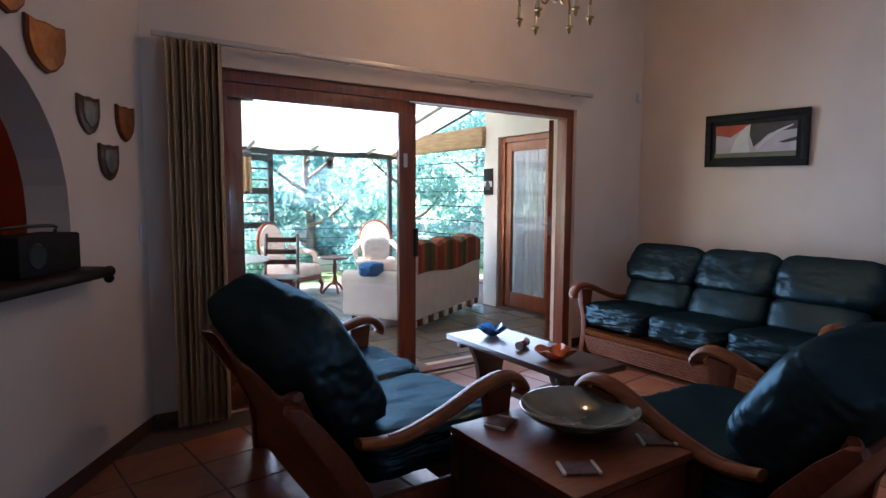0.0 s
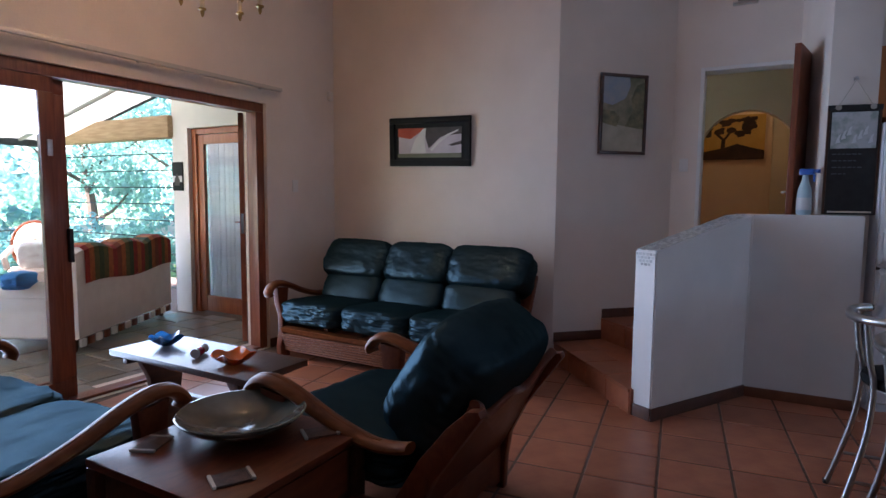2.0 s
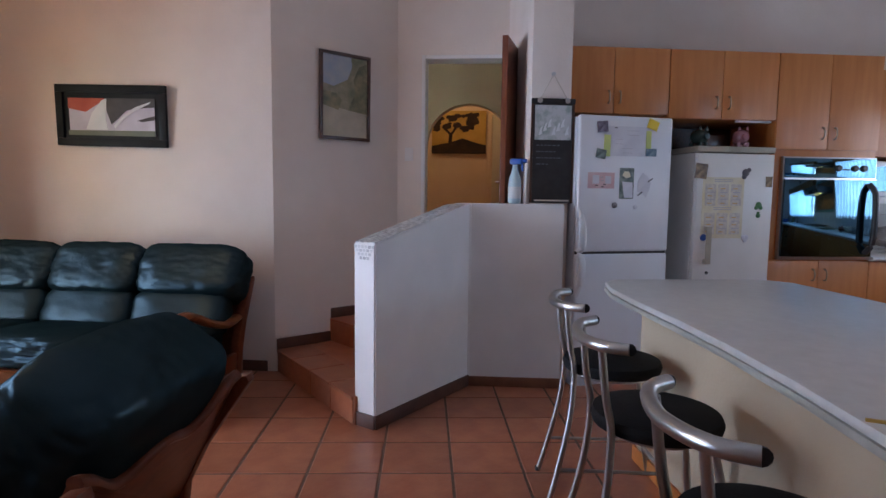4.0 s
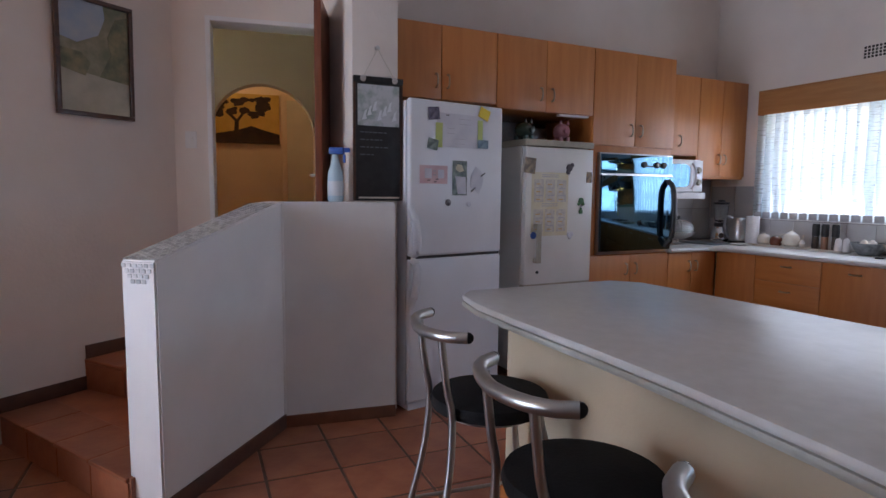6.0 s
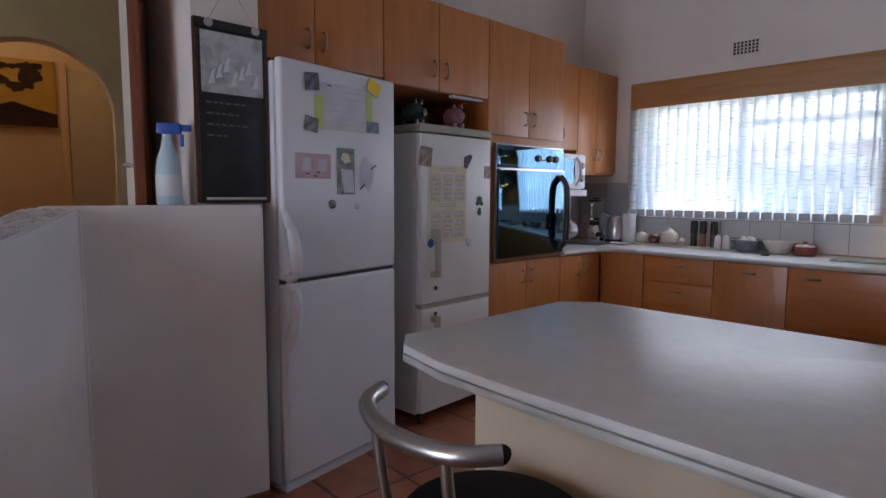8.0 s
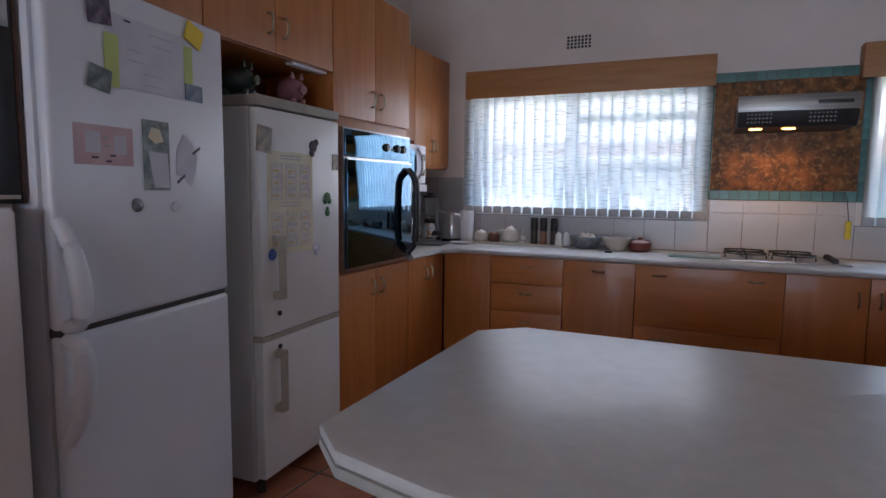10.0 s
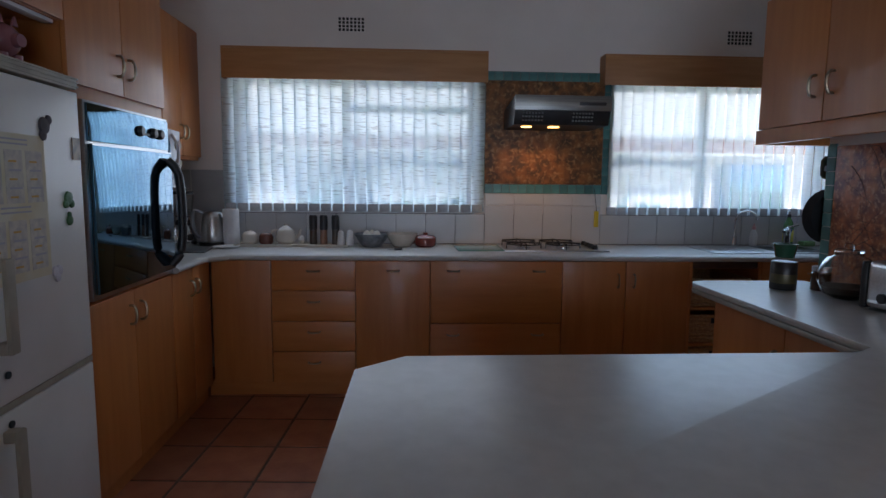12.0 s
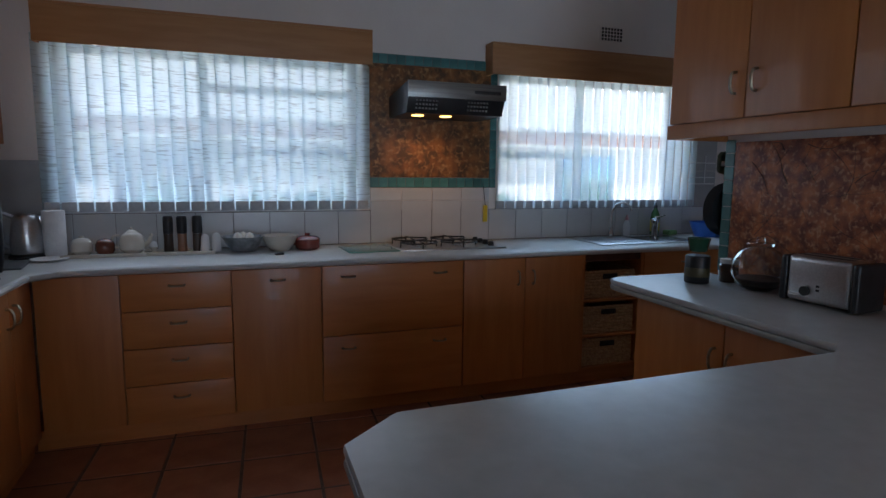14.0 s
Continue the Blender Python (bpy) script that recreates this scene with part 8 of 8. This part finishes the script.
def tree(label, x, y, h, spread, leafmat, seed, low=0.25, count=5200):
    rng = random.Random(seed)
    ob = thing("tree", label, "tree", LR @ pose(x, y, -0.225), "garden trees")
    tips = []
    part("trunk", sweep(bmesh.new(), smooth_path([(0, 0, 0), (0.06, 0.05, h * 0.25), (-0.05, 0.08, h * 0.5), (0.05, 0, h * 0.8)], 4), [0.14 - 0.009 * i for i in range(13)], 8), BARK, ob)
    for i in range(9):
        a = i * 2.4 + rng.uniform(-0.4, 0.4)
        z = h * (low + (0.92 - low) * i / 8)
        rr = spread * (0.55 + 0.45 * math.sin(math.pi * (i + 1) / 10)) * rng.uniform(0.7, 1.1)
        tip = (rr * math.cos(a), rr * math.sin(a), z + h * 0.08)
        part("limb", sweep(bmesh.new(), smooth_path([(0, 0, z * 0.75), (tip[0] * 0.5, tip[1] * 0.5, z * 0.92), tip], 3), [0.05, 0.045, 0.04, 0.033, 0.027, 0.02, 0.014], 6), BARK, ob)
        tips += [(tip[0] * q + rng.uniform(-0.2, 0.2), tip[1] * q + rng.uniform(-0.2, 0.2), tip[2] + rng.uniform(-0.35, 0.35), spread * rng.uniform(0.20, 0.36)) for q in (0.45, 0.75, 1.0)]
    v, f = leaf_cloud(tips, count, 0.075, seed)
    me = bpy.data.meshes.new("crown")
    me.from_pydata(v.tolist(), [], f.tolist())
    me.materials.append(leafmat)
    cr = new("crown", me)
    cr.parent = ob
    return ob


tree("dense blue-green garden tree behind the patio", 4.6, 12.6, 4.4, 1.5, LEAFB, 3, 0.08, 7000)
tree("leafy garden tree behind the patio", 7.6, 13.4, 4.8, 1.9, LEAF, 4, 0.06, 7000)
tree("leafy garden tree behind the patio", 1.4, 14.4, 4.6, 1.8, LEAF, 5, 0.06, 6500)
tree("blue-green garden tree at the end of the lawn", 10.5, 12.2, 4.4, 1.9, LEAFB, 6, 0.06, 6500)
tree("leafy garden tree beside the patio", 8.6, 9.6, 3.2, 1.3, LEAF, 7, 0.06, 5000)
tree("leafy garden tree at the end of the lawn", -2.0, 15.5, 5.0, 2.0, LEAFB, 8, 0.06, 6000)
tree("leafy garden tree at the end of the lawn", 12.5, 17.0, 6.2, 2.6, LEAF, 9, 0.06, 7000)
tree("leafy garden tree at the end of the lawn", 5.6, 19.0, 6.0, 2.8, LEAF, 10, 0.06, 7000)


def shrub(label, x, y, r, mtl, seed):
    rng = random.Random(seed)
    ob = thing("shrub", label, "shrub", LR @ pose(x, y, -0.22), "garden shrubs")
    tips = [(rng.uniform(-r, r), rng.uniform(-r * 0.6, r * 0.6), rng.uniform(0.15, r * 1.1), r * rng.uniform(0.25, 0.42)) for _ in range(14)]
    v, f = leaf_cloud(tips, 2600, 0.055, seed)
    me = bpy.data.meshes.new("foliage")
    me.from_pydata(v.tolist(), [], f.tolist())
    me.materials.append(mtl)
    fo = new("foliage", me)
    fo.parent = ob
    part("stem", sweep(bmesh.new(), [(0, 0, 0), (0.03, 0.02, r * 0.8)], [0.03, 0.012], 6), BARK, ob)


for i, (x, y, r) in enumerate(((2.2, 11.4, 0.8), (3.4, 11.2, 0.7), (5.6, 11.2, 0.9), (6.7, 10.6, 0.8), (7.5, 8.2, 0.9), (6.6, 7.6, 0.7), (0.4, 11.8, 0.9), (8.8, 11.3, 1.0))):
    shrub("low leafy garden shrub beyond the patio", x, y, r, LEAF if i % 2 else LEAFB, 30 + i)
gw = thing("garden_terrace", "low pale stone terrace wall in the garden", "wall", LR @ pose(3.0, 12.0, -0.22))
for k in range(3):
    part("terrace_wall", bx((-8, 0.9 * k, 0), (12, 0.9 * k + 0.25, 0.32 + 0.28 * k), 0.02), BRICKW, gw)

# outside the kitchen windows
nh = thing("neighbour_house", "pale neighbouring house with brown fascia and grey roof", "house", pose(2.5, -10.0, -0.22))
part("wall", bx((-9, -0.2, 0), (9, 0.0, 2.05)), WHITEPAINT, nh)
part("fascia", bx((-9.2, 0.30, 2.06), (9.2, 0.34, 2.28)), mat("brown_fascia", (0.16, 0.06, 0.035), 0.5), nh)
rf = bmesh.new()
prism(rf, [(0.36, 2.28), (0.36, 2.33), (-4.2, 4.1), (-4.2, 4.05)], -9.2, 9.2, 0, "x")
part("roof", rf, mat("grey_roof", (0.30, 0.30, 0.30), 0.7, (0.38, 0.38, 0.37), 2, 4, stretch=(12, 1, 1)), nh)
for x in (-4.5, -1.2, 2.4):
    wv = part("window", bx((x - 0.6, 0.001, 0.9), (x + 0.6, 0.03, 1.9), 0.004), BLACKGLASS, nh)
    part("frame", bx((x - 0.66, 0.031, 0.84), (x + 0.66, 0.045, 0.90), 0.003), WHITEPAINT, wv)
for i, x in enumerate((0.6, 1.5, 2.3, 3.2, 4.3)):
    ob = thing("shrub", "green shrub outside the kitchen window", "shrub", pose(x, -7.4 - 0.3 * (i % 2), -0.22), "shrubs outside the kitchen")
    rng = random.Random(60 + i)
    v, f = leaf_cloud([(rng.uniform(-0.5, 0.5), rng.uniform(-0.3, 0.3), rng.uniform(0.2, 1.25), 0.32) for _ in range(10)], 1500, 0.06, 60 + i)
    me = bpy.data.meshes.new("foliage")
    me.from_pydata(v.tolist(), [], f.tolist())
    me.materials.append(LEAF)
    fo = new("foliage", me)
    fo.parent = ob
    part("stem", sweep(bmesh.new(), [(0, 0, 0), (0.03, 0.02, 0.9)], [0.03, 0.012], 6), BARK, ob)

fw_ = leaf_cloud([(random.Random(70 + i).uniform(-22, 26), 24 + (i % 3), 0.8 + (i * 0.37) % 4.4, 1.3) for i in range(110)], 16000, 0.16, 77)
me = bpy.data.meshes.new("far_woods")
me.from_pydata(fw_[0].tolist(), [], fw_[1].tolist())
me.materials.append(LEAF)
fwo = tagged(new("far_woods", me), "pale green woods beyond the garden", "woods", "", "stuff")
fwo.matrix_world = LR
# unseen pale ground, added to throw sunlight up at the kitchen blinds
structure("pavement_yard", bx((-6, -9.9, -0.219), (9, -4.86, -0.16)), BRICKW, "unseen pale ground added to bounce light onto the kitchen blinds", category="pavement")

# ---- skirting ----
def skirt(x0, y0, x1, y1, m=None, z=0.0, h=0.08, mtl=SKIRT, label="dark glazed skirting tiles"):
    d = Vector((x1 - x0, y1 - y0))
    L = d.length
    a = math.degrees(math.atan2(d.y, d.x))
    bm = bx((0, 0, 0), (L, 0.010, h), 0.003)
    mm = pose(x0, y0, z, 0, 0, a)
    structure("baseboard", bm, mtl, label, (m @ mm) if m else mm, "baseboard")


skirt(0.78, 4.22, 0.46, 4.22, LR)
skirt(4.85, 4.22, 3.95, 4.22, LR)
skirt(4.85, 1.95, 4.85, 4.21, LR)
skirt(0.0, 0.0, 4.6, 0.0, DIAG)
skirt(5.17, 1.568, 4.855, 1.883, LR, 0.165)
skirt(5.61, 1.128, 5.172, 1.566, LR, 0.345)
skirt(B.x - 0.003, B.y, A.x, A.y)
skirt(C.x, C.y, B.x, B.y, None, 0.0, 0.07, mat("brown_skirting", (0.17, 0.062, 0.032), 0.45, (0.23, 0.09, 0.045), 9, 4, bump=0.1), "red-brown glazed skirting tiles")
skirt(A.x + nrm.x * 0 - 0.0, A.y, A2.x, A2.y)

# tiled risers of the steps
def riser_tiles(parent, p, q, z0, z1, n):
    p, q = Vector(p), Vector(q)
    d = (q - p) / n
    a = math.degrees(math.atan2(d.y, d.x))
    rm = mesh_of("riser_tile", bx((-d.length / 2 + 0.004, -0.007, 0), (d.length / 2 - 0.004, 0.0, z1 - z0 - 0.022), 0.002, 1), TERRA, False)
    nm = mesh_of("nosing_tile", bx((-d.length / 2 + 0.004, -0.016, 0), (d.length / 2 - 0.004, 0.25, 0.020), 0.006, 2), TERRA, False)
    for i in range(n):
        c = p + d * (i + 0.5)
        for nm_, me_, z in (("riser_tile", rm, z0), ("nosing_tile", nm, z1 - 0.017)):
            t_ = new(nm_, me_)
            t_.parent = parent
            t_.matrix_basis = pose(c.x, c.y, z, 0, 0, a)


riser_tiles(bpy.data.objects["step_1"], (4.85, 1.868), (3.935, 1.065), 0.002, 0.165, 4)
riser_tiles(bpy.data.objects["step_2"], (5.16, 1.558), (4.525, 0.825), 0.168, 0.345, 3)

# small pebble tiles on the sloping cap of the half wall
PEB = mat("grey_pebble_tile", (0.42, 0.43, 0.43), 0.5, (0.54, 0.54, 0.53), 20, 3, vary=0.25)
cap = structure("trim_half_wall", bx((0, 0, 0), (0.01, 0.01, 0.002)), PEB, "grey pebble mosaic on the half wall", None, "trim")
pm = mesh_of("tile", bx((-0.010, -0.009, 0), (0.010, 0.009, 0.004), 0.002, 1), PEB, False)
cap.matrix_world = Matrix.Translation((A.x + 0.02 * ab.x, A.y + 0.02 * ab.y, 1.052))
run = (B - A).length
slope = (1.267 - 1.05) / run
for i in range(38):
    for j in range(7):
        s_, w_ = 0.014 + 0.024 * i + 0.012 * (j % 2), 0.014 + 0.022 * j
        p = A + ab * s_ + nrm * w_
        if s_ > run - 0.02:
            continue
        t_ = new("tile", pm)
        t_.parent = cap
        t_.matrix_parent_inverse = cap.matrix_world.inverted()
        t_.matrix_basis = Matrix.Translation((p.x, p.y, 1.051 + slope * s_)) @ pose(0, 0, 0, 0, -math.degrees(math.atan(slope)), math.degrees(math.atan2(ab.y, ab.x)))
pm2 = mesh_of("tile", bx((-0.010, -0.004, -0.008), (0.010, 0.0, 0.008), 0.002, 1), PEB, False)
for j in range(4):
    for i in range(6 - j):
        w_ = 0.014 + 0.0125 * j + 0.026 * i
        if w_ > 0.15:
            continue
        p = A + nrm * w_ - ab * 0.0005
        t_ = new("tile", pm2)
        t_.parent = cap
        t_.matrix_parent_inverse = cap.matrix_world.inverted()
        t_.matrix_basis = Matrix.Translation((p.x, p.y, 1.030 - 0.021 * j)) @ pose(0, 0, 0, 0, 0, math.degrees(math.atan2(-nrm.y, -nrm.x)))

# ---- slate slabs ----
rng = random.Random(11)
slab_mesh = {}
v = 4.25
count = 0
while v < 9.1:
    d = rng.choice((0.28, 0.36, 0.44))
    u = -0.6 + rng.uniform(-0.3, 0)
    while u < 4.63:
        w = rng.choice((0.30, 0.38, 0.46, 0.55))
        u1 = min(u + w, 4.645)
        if u1 - u > 0.12:
            key = (round(u1 - u, 2), d)
            if key not in slab_mesh:
                slab_mesh[key] = mesh_of("slab", bx((-key[0] / 2 + 0.006, -d / 2 + 0.006, 0), (key[0] / 2 - 0.006, d / 2 - 0.006, 0.014), 0.004, 1), SLATE, False)
            s_ = new("slab", slab_mesh[key])
            s_.parent = pslab
            s_.matrix_parent_inverse = Matrix.Identity(4)
            s_.matrix_basis = pose((u + u1) / 2, v + d / 2, -0.0155 + rng.uniform(-0.002, 0.002), 0, 0, 0)
        u = u1
    v += d

# ---- floor tiles ----
P_ = 0.345
tilem = mesh_of("floor_tile", bx((-P_ / 2 + 0.006, -P_ / 2 + 0.006, -0.0105), (P_ / 2 - 0.006, P_ / 2 - 0.006, 0), 0.0035, 1), TERRA, False)
rest = bmesh.new()
rot = pose(3.80, -0.18, 0, 0, 0, -3)
inv = LR.inverted()
made = 0
for i in range(-16, 7):
    for j in range(-15, 15):
        m_ = rot @ pose((i + 0.5) * P_, (j + 0.5) * P_, random.uniform(-0.0008, 0.0004))
        x, y, _ = m_.translation
        q = inv @ Vector((x, y, 0))
        if x > 5.62 or y < -4.7 or q.y > 4.10 or (q.x > 4.98 and y > 0.3) or x < -2.5 or (x < 1.2 and q.y > 4.0):
            continue
        if q.y - q.x > 4.22 - 0.46 + 0.1 and q.y > 2:
            continue
        near_ = x > 0.9 and y < 3.6 and not (1.75 < x < 3.3 and -1.9 < y < -1.15) and not (x < 2.3 and y < -1.0) and y > -4.15 and x < 5.05
        if near_ and made < 300:
            t_ = new("floor_tile", tilem)
            t_.parent = floor
            t_.matrix_basis = m_
            made += 1
        else:
            b_ = bmesh.ops.create_cube(rest, size=1, matrix=m_ @ pose(0, 0, -0.005) @ Matrix.Diagonal((P_ - 0.012, P_ - 0.012, 0.0105, 1)))
r_ = new("floor_tile_rest", mesh_of("floor_tile_rest", rest, TERRA, False))
r_.parent = floor
tagged(r_, "further terracotta floor tiles", kind="stuff")
